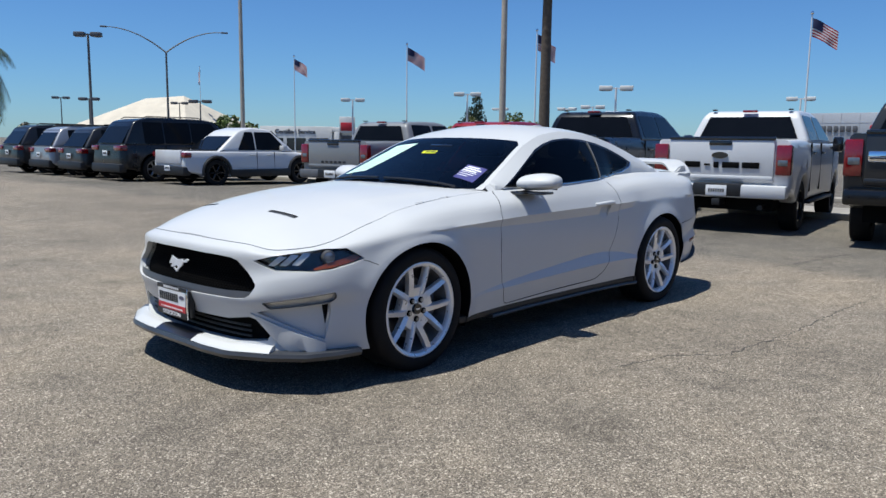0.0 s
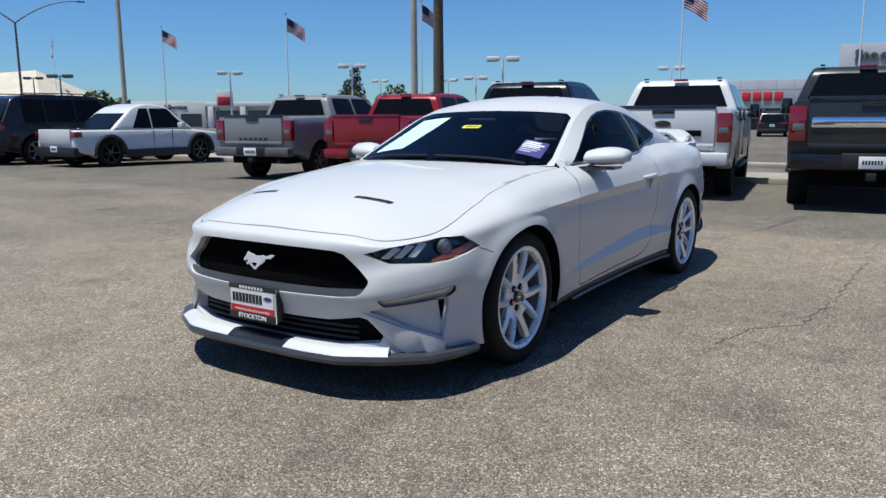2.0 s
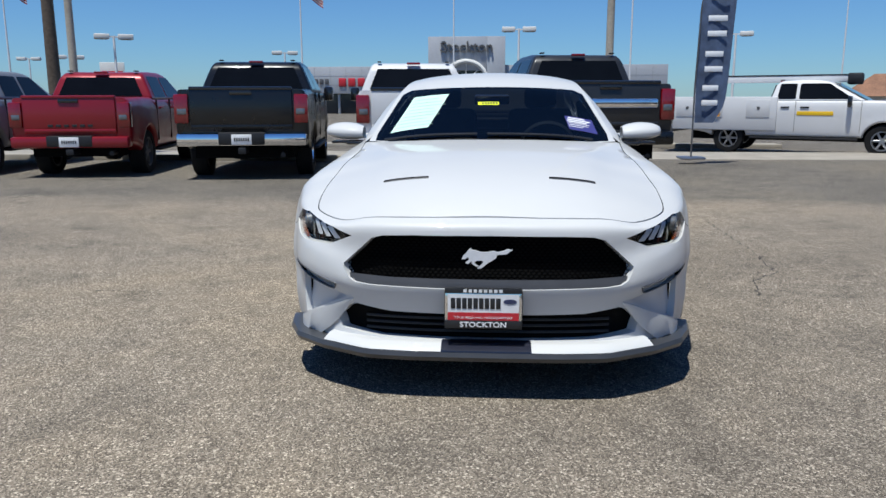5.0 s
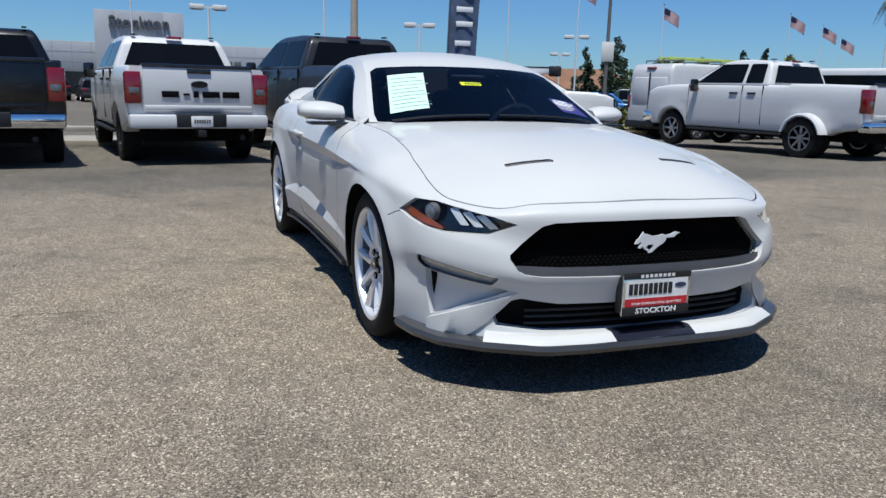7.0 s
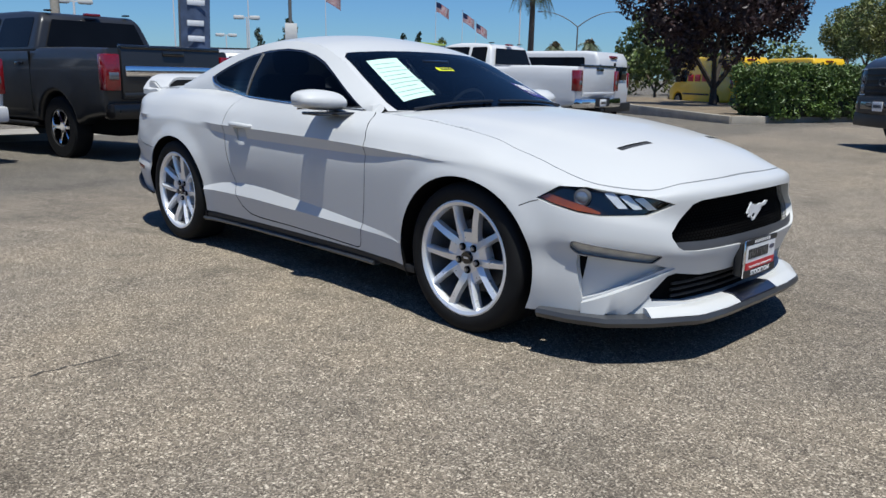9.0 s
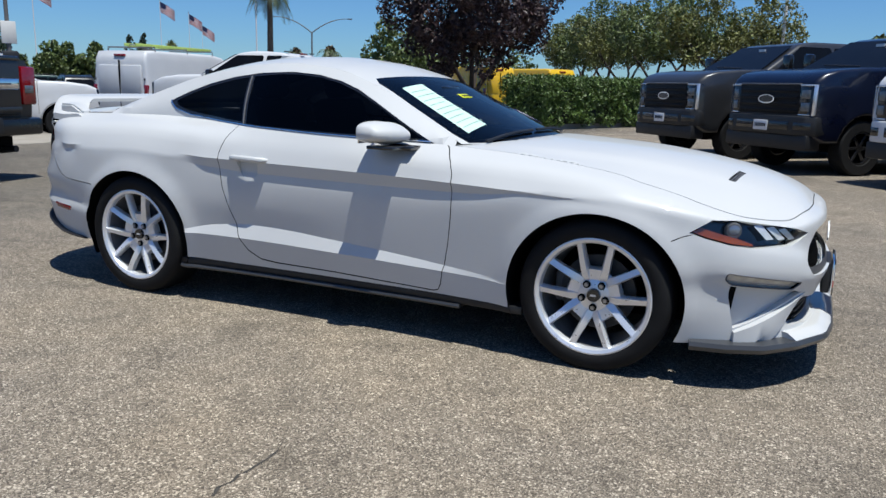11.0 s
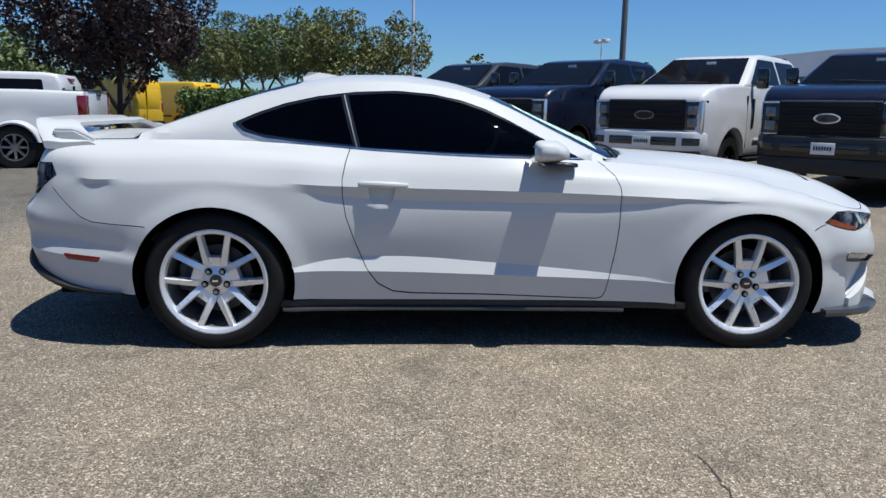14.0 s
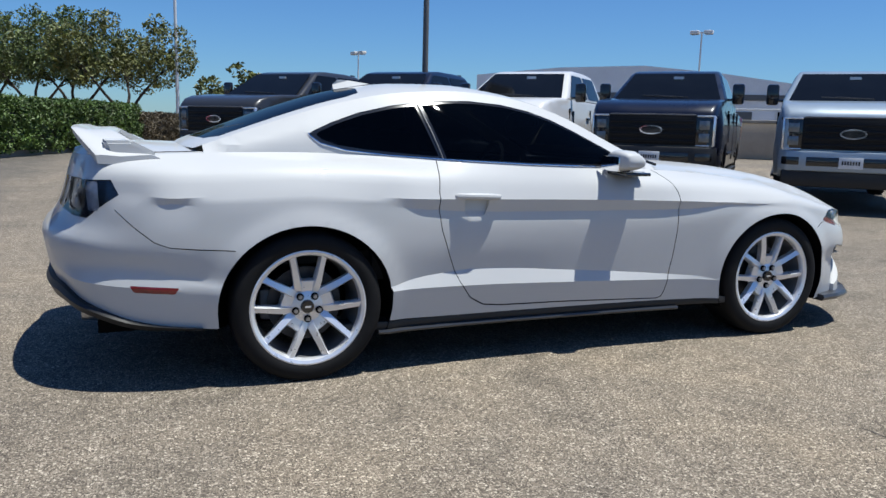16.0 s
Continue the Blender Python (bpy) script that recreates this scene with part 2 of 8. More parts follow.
def oval(bm, x, y, z, a, b, depth, seg=24):
    """A flat oval plate that looks along x."""
    vs = []
    for dx in (0, depth):
        vs.append([bm.verts.new((x + dx, y + a * math.cos(2 * math.pi * k / seg), z + b * math.sin(2 * math.pi * k / seg))) for k in range(seg)])
    bm.faces.new(vs[0])
    bm.faces.new(vs[1][::-1])
    for k in range(seg):
        bm.faces.new((vs[0][k], vs[1][k], vs[1][(k + 1) % seg], vs[0][(k + 1) % seg]))
    return bm


M_OVAL = mat("dark_blue_oval", (0.012, 0.025, 0.09), 0.3, coat=1.0, var=0.1, scale=20)

# ---- ground ----
def asphalt():
    m = bpy.data.materials.new("worn_asphalt")
    m.use_nodes = True
    nt = m.node_tree
    p = nt.nodes["Principled BSDF"]
    N, L = nt.nodes.new, nt.links.new
    at = N("ShaderNodeTexCoord").outputs["Object"]

    def noise(scale, detail=5.0, rough=0.6):
        n = N("ShaderNodeTexNoise")
        n.inputs["Scale"].default_value, n.inputs["Detail"].default_value, n.inputs["Roughness"].default_value = scale, detail, rough
        L(at, n.inputs["Vector"])
        return n.outputs["Fac"]

    def ramp(fac, stops):
        r = N("ShaderNodeValToRGB")
        for i, (pos, c) in enumerate(stops):
            e = r.color_ramp.elements[i] if i < 2 else r.color_ramp.elements.new(pos)
            e.position, e.color = pos, (*c, 1)
        L(fac, r.inputs["Fac"])
        return r.outputs["Color"]

    def mix(a, b, fac, kind="MIX"):
        n = N("ShaderNodeMixRGB")
        n.blend_type = kind
        for sock, v in ((n.inputs[1], a), (n.inputs[2], b), (n.inputs[0], fac)):
            if isinstance(v, (int, float)):
                sock.default_value = v
            elif isinstance(v, tuple):
                sock.default_value = (*v, 1)
            else:
                L(v, sock)
        return n.outputs[0]

    # stones of several sizes in dark binder
    def stones(scale):
        n = N("ShaderNodeTexVoronoi")
        n.inputs["Scale"].default_value = scale
        L(at, n.inputs["Vector"])
        return n
    v1, v2, v3 = stones(98.0), stones(240.0), stones(30.0)

    def pick(v, k):
        n = N("ShaderNodeSeparateColor")
        L(v.outputs["Color"], n.inputs[0])
        return n.outputs[k]
    stone = ramp(pick(v1, 0), ((0.0, (0.060, 0.051, 0.042)), (0.4, (0.142, 0.121, 0.098)), (0.80, (0.222, 0.191, 0.155)), (1.0, (0.54, 0.485, 0.41))))
    grit = ramp(pick(v2, 1), ((0.0, (0.046, 0.039, 0.032)), (0.6, (0.158, 0.135, 0.109)), (1.0, (0.43, 0.385, 0.32))))
    col = mix(grit, stone, ramp(v1.outputs["Distance"], ((0.30, (1, 1, 1)), (0.62, (0, 0, 0)))))
    # a few loose dark and pale pebbles
    near = ramp(v3.outputs["Distance"], ((0.13, (1, 1, 1)), (0.19, (0, 0, 0))))
    col = mix(col, (0.035, 0.031, 0.027), mix((0, 0, 0), near, ramp(pick(v3, 0), ((0.85, (0, 0, 0)), (0.86, (0.85, 0.85, 0.85))))))
    col = mix(col, (0.42, 0.39, 0.33), mix((0, 0, 0), near, ramp(pick(v3, 1), ((0.87, (0, 0, 0)), (0.88, (0.7, 0.7, 0.7))))))
    # broad wear, oily patches, dusty drifts
    col = mix(col, ramp(noise(0.23, 6), ((0.30, (0.66, 0.66, 0.67)), (0.5, (1.0, 1.0, 1.0)), (0.72, (1.22, 1.18, 1.10)))), 1.0, "MULTIPLY")
    col = mix(col, ramp(noise(1.7, 5), ((0.28, (0.68, 0.68, 0.68)), (0.45, (1, 1, 1)), (0.75, (1.1, 1.08, 1.05)))), 1.0, "MULTIPLY")
    col = mix(col, ramp(noise(7.0, 4), ((0.3, (0.945, 0.92, 0.885)), (0.7, (1.275, 1.24, 1.19)))), 1.0, "MULTIPLY")
    # darker, greyer surfacing in the bays where the row of trucks stands
    axis = N("ShaderNodeSeparateXYZ")
    L(at, axis.inputs[0])
    wob = N("ShaderNodeMath")
    wob.operation = "MULTIPLY_ADD"
    L(noise(0.6, 4), wob.inputs[0])
    wob.inputs[1].default_value = 1.6
    L(axis.outputs["X"], wob.inputs[2])
    bay = N("ShaderNodeMapRange")
    bay.inputs["From Min"].default_value, bay.inputs["From Max"].default_value = -2.7, -3.5
    L(wob.outputs[0], bay.inputs["Value"])
    col = mix(col, mix(col, (0.66, 0.69, 0.73), 1.0, "MULTIPLY"), bay.outputs["Result"])
    L(col, p.inputs["Base Color"])
    p.inputs["Roughness"].default_value = 0.88
    p.inputs["Specular IOR Level"].default_value = 0.25
    b = N("ShaderNodeBump")
    b.inputs["Strength"].default_value, b.inputs["Distance"].default_value = 0.8, 0.0035
    h = N("ShaderNodeMath")
    h.operation = "SUBTRACT"
    L(noise(160, 3), h.inputs[0])
    L(v1.outputs["Distance"], h.inputs[1])
    L(h.outputs[0], b.inputs["Height"])
    L(b.outputs["Normal"], p.inputs["Normal"])
    return m


M_ASPHALT = asphalt()
M_CONCRETE = mat("concrete", (0.30, 0.27, 0.225), 0.85, var=0.16, scale=1.5, fine=0.15, fine_scale=60, bump=0.002)
M_SOIL = mat("dry_planting_bed", (0.17, 0.13, 0.085), 0.95, var=0.35, scale=2.0, fine=0.35, fine_scale=30, bump=0.02)
M_LINE = mat("worn_white_line", (0.55, 0.55, 0.53), 0.8, var=0.2, scale=3, fine=0.25, fine_scale=40)
def fall(x):
    """The lot drains towards the parked trucks behind the coupe."""
    return float(pchip((-2000, -18.0, -14.0, -10.0, -8.0, -3.0, 2000), (-0.38, -0.38, -0.25, -0.13, -0.10, 0.0, 0.0))(x))


gx = [-1500, -200, -60, -30, -20, -18, -17, -16, -15, -14, -13, -12, -11, -10, -9, -8, -7, -6, -5, -4, -3, -2, 0, 5, 20, 100, 1500]
gv = [(x, y, fall(x)) for x in gx for y in (-1500, 0, 1500)]
ground = link("ground", gv, [(i * 3 + j, i * 3 + 3 + j, i * 3 + 4 + j, i * 3 + 1 + j) for i in range(len(gx) - 1) for j in range(2)], M_ASPHALT)
tagged(ground, "worn grey-brown asphalt parking lot with fine cracks", "ground", kind="structure")

def crack(points, width, seed):
    rng = random.Random(seed)
    pts = dense(points, 0.05, False)
    v, f = [], []
    for i, (x, y) in enumerate(pts):
        x, y = x + rng.uniform(-0.018, 0.018), y + rng.uniform(-0.018, 0.018)
        w = width * rng.uniform(0.25, 1.0) * min(1.0, 0.2 + 6 * min(i, len(pts) - 1 - i) / len(pts))
        v += [(x - w, y - w, fall(x) + 0.0015), (x + w, y + w, fall(x) + 0.0015)]
    f = [(2 * i, 2 * i + 1, 2 * i + 3, 2 * i + 2) for i in range(len(pts) - 1)]
    link("crack", v, f, M_CRACK, ground)


M_CRACK = mat("crack_filled_with_dirt", (0.045, 0.040, 0.034), 0.95, var=0.3, scale=12, fine=0.3, fine_scale=90)
crack([(0.40, 1.13), (0.34, 1.42), (0.49, 1.65), (0.11, 1.74), (-0.18, 1.99), (-0.54, 2.02), (-1.0, 2.07), (-2.17, 2.09), (-3.04, 2.16)], 0.007, 1)
crack([(-3.64, 0.9), (-4.48, 1.01), (-5.71, 1.12), (-6.5, 1.3)], 0.012, 2)
crack([(0.61, -2.69), (0.63, -2.5), (0.64, -2.33), (0.61, -2.12)], 0.006, 3)

# ---- parked vehicles ----
def inset(poly, r):
    """The closed outline moved inward by r."""
    p = np.array(poly, float)
    area = 0.5 * np.sum(p[:, 0] * np.roll(p[:, 1], -1) - np.roll(p[:, 0], -1) * p[:, 1])
    e = np.roll(p, -1, 0) - p
    n = np.stack([-e[:, 1], e[:, 0]], 1) / np.hypot(e[:, 0], e[:, 1])[:, None] * np.sign(area)
    m = n + np.roll(n, 1, 0)
    m /= np.maximum((m * n).sum(1), 0.5)[:, None]
    return p + m * r


def slab(poly, width, r=0.05, step=0.14, across=4):
    """A body with the side outline poly (x, z) and half-width(x, z), its long edges rounded by r."""
    poly = dense(poly, step)
    n = len(poly)
    side = patch([tuple(p) for p in inset(poly, r)], [], step)[""]
    verts, faces = [], []
    for s in (1, -1):
        k = len(verts)
        verts += [(x, s * width(x, z), z) for x, z in side[0]]
        faces += [tuple(int(i) + k for i in (t if s < 0 else t[::-1])) for t in side[1]]
    rings = []
    for s in (1, -1):
        mine = []
        for a in (0, 30, 60, 90):
            ring = inset(poly, r * (1 - math.sin(radians(a)))) if a < 90 else np.array(poly)
            mine.append([(x, s * (width(x, z) - r * (1 - math.cos(radians(a)))), z) for x, z in ring])
        rings.append(mine)
    bands = rings[0] + [[tuple(np.array(a) + (np.array(b) - np.array(a)) * j / across) for a, b in zip(rings[0][-1], rings[1][-1])] for j in range(1, across)] + rings[1][::-1]
    k = len(verts)
    for b in bands:
        verts += b
    for j in range(len(bands) - 1):
        for i in range(n):
            a, b = k + j * n + i, k + j * n + (i + 1) % n
            faces.append((a, b, b + n, a + n))
    bm = bmesh.new()
    vs = [bm.verts.new(v) for v in verts]
    for f in faces:
        bm.faces.new([vs[i] for i in f])
    bmesh.ops.remove_doubles(bm, verts=bm.verts, dist=0.0008)
    return bm


def pane(poly, width, out, s, step=0.2):
    v, f = patch(dense(poly, step), [], step)[""]
    verts = [(x, s * (width(x, z) + out), z) for x, z in v]
    back = [(x, s * (width(x, z) + out - 0.012), z) for x, z in v]
    n = len(verts)
    return verts + back, [tuple(t) for t in f] + [tuple(i + n for i in t)[::-1] for t in f]


def arch(cx, cz, r, floor):
    """Points along a wheel arch from its rear foot over to its front foot."""
    a0 = math.asin((floor - cz) / r)
    return [(cx - r * math.cos(a), cz + r * math.sin(a)) for a in np.linspace(a0, math.pi - a0, 13)]


def road_wheel(parent, x, y, r, w, rim_r, side, rim_mat, spokes=6, lug=M_STEEL):
    """A tyre on a spoked rim; side is +1 on the vehicle's left."""
    hub = new("wheel")
    hub.parent = parent
    hub.matrix_basis = pose(x, y, r * 0.985)
    s = side
    v, f = lathe([(rim_r, s * w * 0.40), (rim_r * 1.06, s * w * 0.49), (r * 0.93, s * w * 0.5), (r * 0.985, s * w * 0.42), (r, s * w * 0.2), (r, -s * w * 0.2), (r * 0.985, -s * w * 0.42), (r * 0.93, -s * w * 0.5), (rim_r, -s * w * 0.42)], 40)
    link("tyre", v, f, M_RUBBER, hub)
    v, f = lathe([(rim_r * 1.02, s * w * 0.44), (rim_r * 0.94, s * w * 0.44), (rim_r * 0.9, s * w * 0.1), (rim_r * 0.9, -s * w * 0.4), (rim_r * 1.0, -s * w * 0.4)], 36)
    link("rim", v, f, rim_mat, hub)
    bm = bmesh.new()
    rod(bm, (0, s * w * 0.05, 0), (0, s * w * 0.36, 0), rim_r * 0.30, rim_r * 0.26, 20)
    for k in range(spokes):
        turn = Matrix.Rotation(2 * math.pi * k / spokes, 4, "Y")
        box(bm, (rim_r * 0.2, s * w * 0.26 - 0.02, -rim_r * 0.11), (rim_r * 0.96, s * w * 0.26 + 0.02, rim_r * 0.11), 0.01, turn, 1)
    part("spokes", bm, rim_mat, hub)
    bm = bmesh.new()
    rod(bm, (0, -s * w * 0.3, 0), (0, -s * w * 0.1, 0), rim_r * 0.88, None, 24)
    part("brake", bm, M_MATTE, hub)
    return hub


def wheels(root, xs, y, r, w, rim_r, rim_mat, spokes=6):
    for x in xs:
        for s in (1, -1):
            road_wheel(root, x, s * y, r, w, rim_r, s, rim_mat, spokes)


def plate(root, x, z, y=0.0, ahead=-1, name="number_plate"):
    """A number plate with a plain dark bar for its characters."""
    p = part(name, boxes(((x - 0.006, y - 0.155, z - 0.08), (x + 0.006, y + 0.155, z + 0.08)), bevel=0.004), M_PLATE, root)
    bx = x + ahead * 0.008
    part("marking", boxes(*[((bx - 0.002, y - 0.118 + k * 0.035, z - 0.025), (bx + 0.002, y - 0.096 + k * 0.035, z + 0.028)) for k in range(7)]), M_INK, p)
    return p


M_GRILLE = mat("satin_black_grille", (0.008, 0.008, 0.009), 0.55, var=0.2, scale=8, spec=0.25)
M_DIMLENS = mat("dim_lamp_lens", (0.16, 0.17, 0.18), 0.2, 0.4, coat=0.6, var=0.2, scale=20)


def prism(poly, z0, z1, bevel=0.012):
    """An upright block with the plan outline poly."""
    bm = bmesh.new()
    lo, hi = [bm.verts.new((x, y, z0)) for x, y in poly], [bm.verts.new((x, y, z1)) for x, y in poly]
    bm.faces.new(lo)
    bm.faces.new(hi[::-1])
    for k in range(len(poly)):
        bm.faces.new((lo[k], hi[k], hi[(k + 1) % len(poly)], lo[(k + 1) % len(poly)]))
    bmesh.ops.recalc_face_normals(bm, faces=bm.faces)
    if bevel:
        bmesh.ops.bevel(bm, geom=list(bm.edges), offset=bevel, segments=2, affect="EDGES", profile=0.5)
    return bm


def pickup(name, m, label, color, length=5.88, wide=2.03, tall=1.96, tyre=0.41, rim=M_STEEL, bumper=None, gate_mark="none", cab="crew", trim=M_GLOSSBLACK, front="plain", surround=M_GRILLE, rim_r=0.25, dual=False, chrome_bar=False, group="", gate_color=None, rear_fit=True):
    """A pickup truck with its tail at x = 0 and its nose towards +x."""
    root = thing(name, m, label, "pickup truck", group)
    kx, ky, kz = length / 5.88, wide / 2.03, tall / 1.96
    X = lambda pts: [(x * kx, z * kz) for x, z in pts]
    fx, rx = 4.92 * kx, 1.27 * kx
    ar, fl = tyre + 0.065, 0.47 * kz
    up_ = 0.14 if front == "heavy" else 0.0
    cabx = {"crew": 1.78, "extended": 2.28}[cab] * kx
    hw = wide / 2

    def width(x, z):
        w = hw - 0.03 * (1 - np.clip((np.asarray(z) / kz - 0.45) / 0.35, 0, 1)) - 0.05 * np.clip((np.asarray(z) / kz - 1.12) / 0.3, 0, 1) ** 2
        flare = sum(np.exp(-(((np.hypot(x - c, z - tyre) - ar - 0.03) / 0.05) ** 2)) for c in (fx, rx))
        nose = np.clip((x - 5.0 * kx) / (0.9 * kx), 0, 1) ** 2 * 0.10
        if front == "heavy":
            nose = np.clip((x - 5.38 * kx) / (0.45 * kx), 0, 1) ** 2.4 * 0.12
        return w + 0.022 * flare - nose

    def cabin(x, z):
        t = np.clip((np.asarray(z) / kz - 1.40 - up_) / 0.55, 0, 1)
        return (0.985 - 0.20 * t - 0.03 * t * t) * ky - 0.02

    low = X([(0.12, 0.62), (0.09, 1.0), (0.10, 1.43), (1.0, 1.45), (1.76, 1.45), (1.80, 1.42 + up_), (4.45, 1.42 + up_ * 1.1), (5.1, 1.40 + up_), (5.55, 1.34 + up_ * 0.4), (5.78, 1.24), (5.83, 0.75), (5.78, 0.55), (5.6, 0.47)])
    if front == "heavy":
        low = low[:6] + X([(4.45, 1.575), (5.0, 1.555), (5.45, 1.51), (5.66, 1.45), (5.77, 1.37), (5.81, 1.30), (5.83, 0.75), (5.78, 0.55), (5.6, 0.47)])
    low += arch(fx, tyre, ar, fl)[::-1] + arch(rx, tyre, ar, fl)[::-1] + X([(0.6, 0.55)])
    part("body", slab(low, width, 0.06), color, root, sharp=50)
    up = [(cabx - 0.02, 1.38 * kz), (cabx + 0.10, 1.84 * kz), (cabx + 0.22, 1.925 * kz), (cabx + 0.7, 1.955 * kz), (3.3 * kx, 1.955 * kz), (3.62 * kx, 1.91 * kz), (4.55 * kx, 1.38 * kz)]
    up = [(x, z + up_ * kz) for x, z in up]
    part("cab", slab(rounded(up, 0.1), cabin, 0.055), color, root, sharp=50)
    z0, z1 = (1.455 + up_) * kz, (1.86 + up_) * kz
    fwd = lambda z: 3.66 * kx + ((1.90 + up_) * kz - z) * (0.90 * kx) / (0.52 * kz)
    for s in (1, -1):
        split = 2.92 * kx
        quads = [[(split + 0.04, z0), (fwd(z0) - 0.22, z0), (fwd(z1) - 0.10, z1), (split + 0.04, z1)]]
        if split - cabx > 0.9:
            quads.append([(cabx + 0.22, z0), (split - 0.04, z0), (split - 0.04, z1), (cabx + 0.27, z1)])
        else:
            quads.append([(cabx + 0.16, z0), (split - 0.04, z0), (split - 0.04, z1), (cabx + 0.21, z1)])
        for q in quads:
            v, f = pane(rounded(q, 0.05), cabin, 0.006, s)
            link("side_window", v, f, M_FARGLASS, root)
        for k, dx in enumerate((split - 0.02, fwd(z0) - 0.02, cabx + 0.1)):
            part("door_gap", boxes(((dx - 0.004, s * (hw - 0.012) - 0.016, 0.6 * kz), (dx + 0.004, s * (hw - 0.012) + 0.014, 1.40 * kz))), M_MATTE, root)
        for dx in (split + 0.1, cabx + 0.28):
            part("door_handle", boxes(((dx, s * (hw - 0.02), 1.22 * kz), (dx + 0.22, s * (hw + 0.02), 1.26 * kz)), bevel=0.008), trim, root)
        mx = fwd(z0) - 0.35
        dm = -0.05 if front == "heavy" else -0.17
        mir = part("mirror", boxes(((mx, s * (hw + 0.01), (1.42 + up_ + dm) * kz), (mx + 0.12, s * (hw + 0.20), (1.70 + up_ * 1.3 + dm) * kz)), bevel=0.04), trim, root)
        part("mirror_arm", boxes(((mx + 0.03, s * (hw - 0.1), (1.47 + up_ + dm) * kz), (mx + 0.10, s * (hw + 0.10), (1.51 + up_ + dm) * kz)), bevel=0.01), trim, root)
        part("running_board", boxes(((rx + ar + 0.1, s * (hw - 0.12), 0.40 * kz), (fx - ar - 0.1, s * (hw + 0.03), 0.45 * kz)), bevel=0.012), M_BLACKPLASTIC, root)
    # rear and front glass lie on the sloping ends of the cab
    for nm, pts in (("rear_window", [(cabx + 0.0, (1.47 + up_) * kz), (cabx + 0.085, (1.83 + up_) * kz)]), ("windscreen", [(fwd((1.43 + up_) * kz) - 0.01, (1.43 + up_) * kz), (fwd((1.88 + up_) * kz) + 0.0, (1.88 + up_) * kz)])):
        (xa, za), (xb, zb) = pts
        o = -0.035 if nm == "rear_window" else 0.06
        ins = 0.085 if nm == "windscreen" else 0.14
        wa, wb = cabin(0, za) - ins, cabin(0, zb) - ins
        vs = [(xa + o, -wa, za), (xa + o, wa, za), (xb + o, wb, zb), (xb + o, -wb, zb)]
        vs += [(x - o * 0.3, y, z) for x, y, z in vs]
        link(nm, vs, [(0, 1, 2, 3), (7, 6, 5, 4), (0, 4, 5, 1), (1, 5, 6, 2), (2, 6, 7, 3), (3, 7, 4, 0)], M_FARGLASS, root, smooth=False)
    part("brake_lamp", boxes(((cabx + 0.07, -0.12, (1.905 + up_) * kz), (cabx + 0.16, 0.12, (1.945 + up_) * kz)), bevel=0.01), M_RED, root)
    part("chassis", boxes(((0.25, -hw + 0.25, 0.36), (5.5 * kx, hw - 0.25, 0.62 * kz))), M_MATTE, root)
    for cx in (fx, rx):
        part("wheel_housing", boxes(((cx - ar, -hw + 0.32, 0.5), (cx + ar, hw - 0.32, tyre + ar))), M_MATTE, root)
    wheels(root, (fx, rx), hw - 0.16, tyre, 0.27, rim_r, rim)
    if dual:
        for s in (1, -1):
            v, f = lathe([(tyre + 0.03, -0.16), (tyre + 0.10, -0.15), (tyre + 0.09, 0.05), (tyre + 0.05, 0.08), (tyre + 0.02, 0.07)], 48)
            link("dual_fender", [(x + rx, s * (hw + 0.13) + y * s, max(z + tyre, 0.5)) for x, y, z in v], f, color, root)
            road_wheel(root, rx, s * (hw + 0.06), tyre, 0.25, rim_r, s, rim, 8)
    # tail
    gate = part("tailgate", boxes(((0.055 * kx, -0.78 * ky, 0.80 * kz), (0.12 * kx, 0.78 * ky, 1.455 * kz)), bevel=0.025), gate_color or color, root)
    part("gate_cap", boxes(((0.045 * kx, -0.78 * ky, 1.42 * kz), (0.14 * kx, 0.78 * ky, 1.475 * kz)), bevel=0.015), trim, root)
    part("gate_ledge", boxes(((0.040 * kx, -0.77 * ky, 0.83 * kz), (0.070 * kx, 0.77 * ky, 0.89 * kz)), bevel=0.012), gate_color or color, gate)
    for s in (1, -1):
        part("roof_rail_end", boxes(((cabx + 0.16, s * 0.62 * ky - 0.04, (1.945 + up_) * kz), (cabx + 0.28, s * 0.62 * ky + 0.03, (1.968 + up_) * kz)), bevel=0.01), M_BLACKPLASTIC, root)
    part("gate_handle", boxes(((0.035 * kx, -0.17 * ky, 1.345 * kz), (0.062 * kx, 0.17 * ky, 1.415 * kz)), bevel=0.012), M_GLOSSBLACK, gate)
    if gate_mark == "blocks":
        part("emblem", oval(bmesh.new(), 0.034 * kx, 0, 1.195 * kz, 0.12, 0.05, 0.02), M_GLOSSBLACK, gate)
        specs = []
        for k, (y, w) in enumerate(((0.41, 0.12), (0.185, 0.045), (0.05, 0.038), (-0.165, 0.125), (-0.455, 0.125))):
            z0b, z1b = (1.005, 1.095) if k != 1 else (1.035, 1.065)
            specs.append(((0.036 * kx, y - w, z0b * kz), (0.05 * kx, y + w, z1b * kz)))
        for sp_ in specs:
            part("gate_marking", boxes(sp_, bevel=0.006), M_MATTE, gate)
    elif gate_mark == "bar":
        part("bright_bar", boxes(((0.03 * kx, -0.74 * ky, 1.09 * kz), (0.06 * kx, 0.74 * ky, 1.22 * kz)), bevel=0.02), M_CHROME, gate)
        part("bar_groove", boxes(((0.024 * kx, -0.6 * ky, 1.145 * kz), (0.04 * kx, 0.6 * ky, 1.165 * kz))), M_GREY, gate)
    elif gate_mark == "stamp":
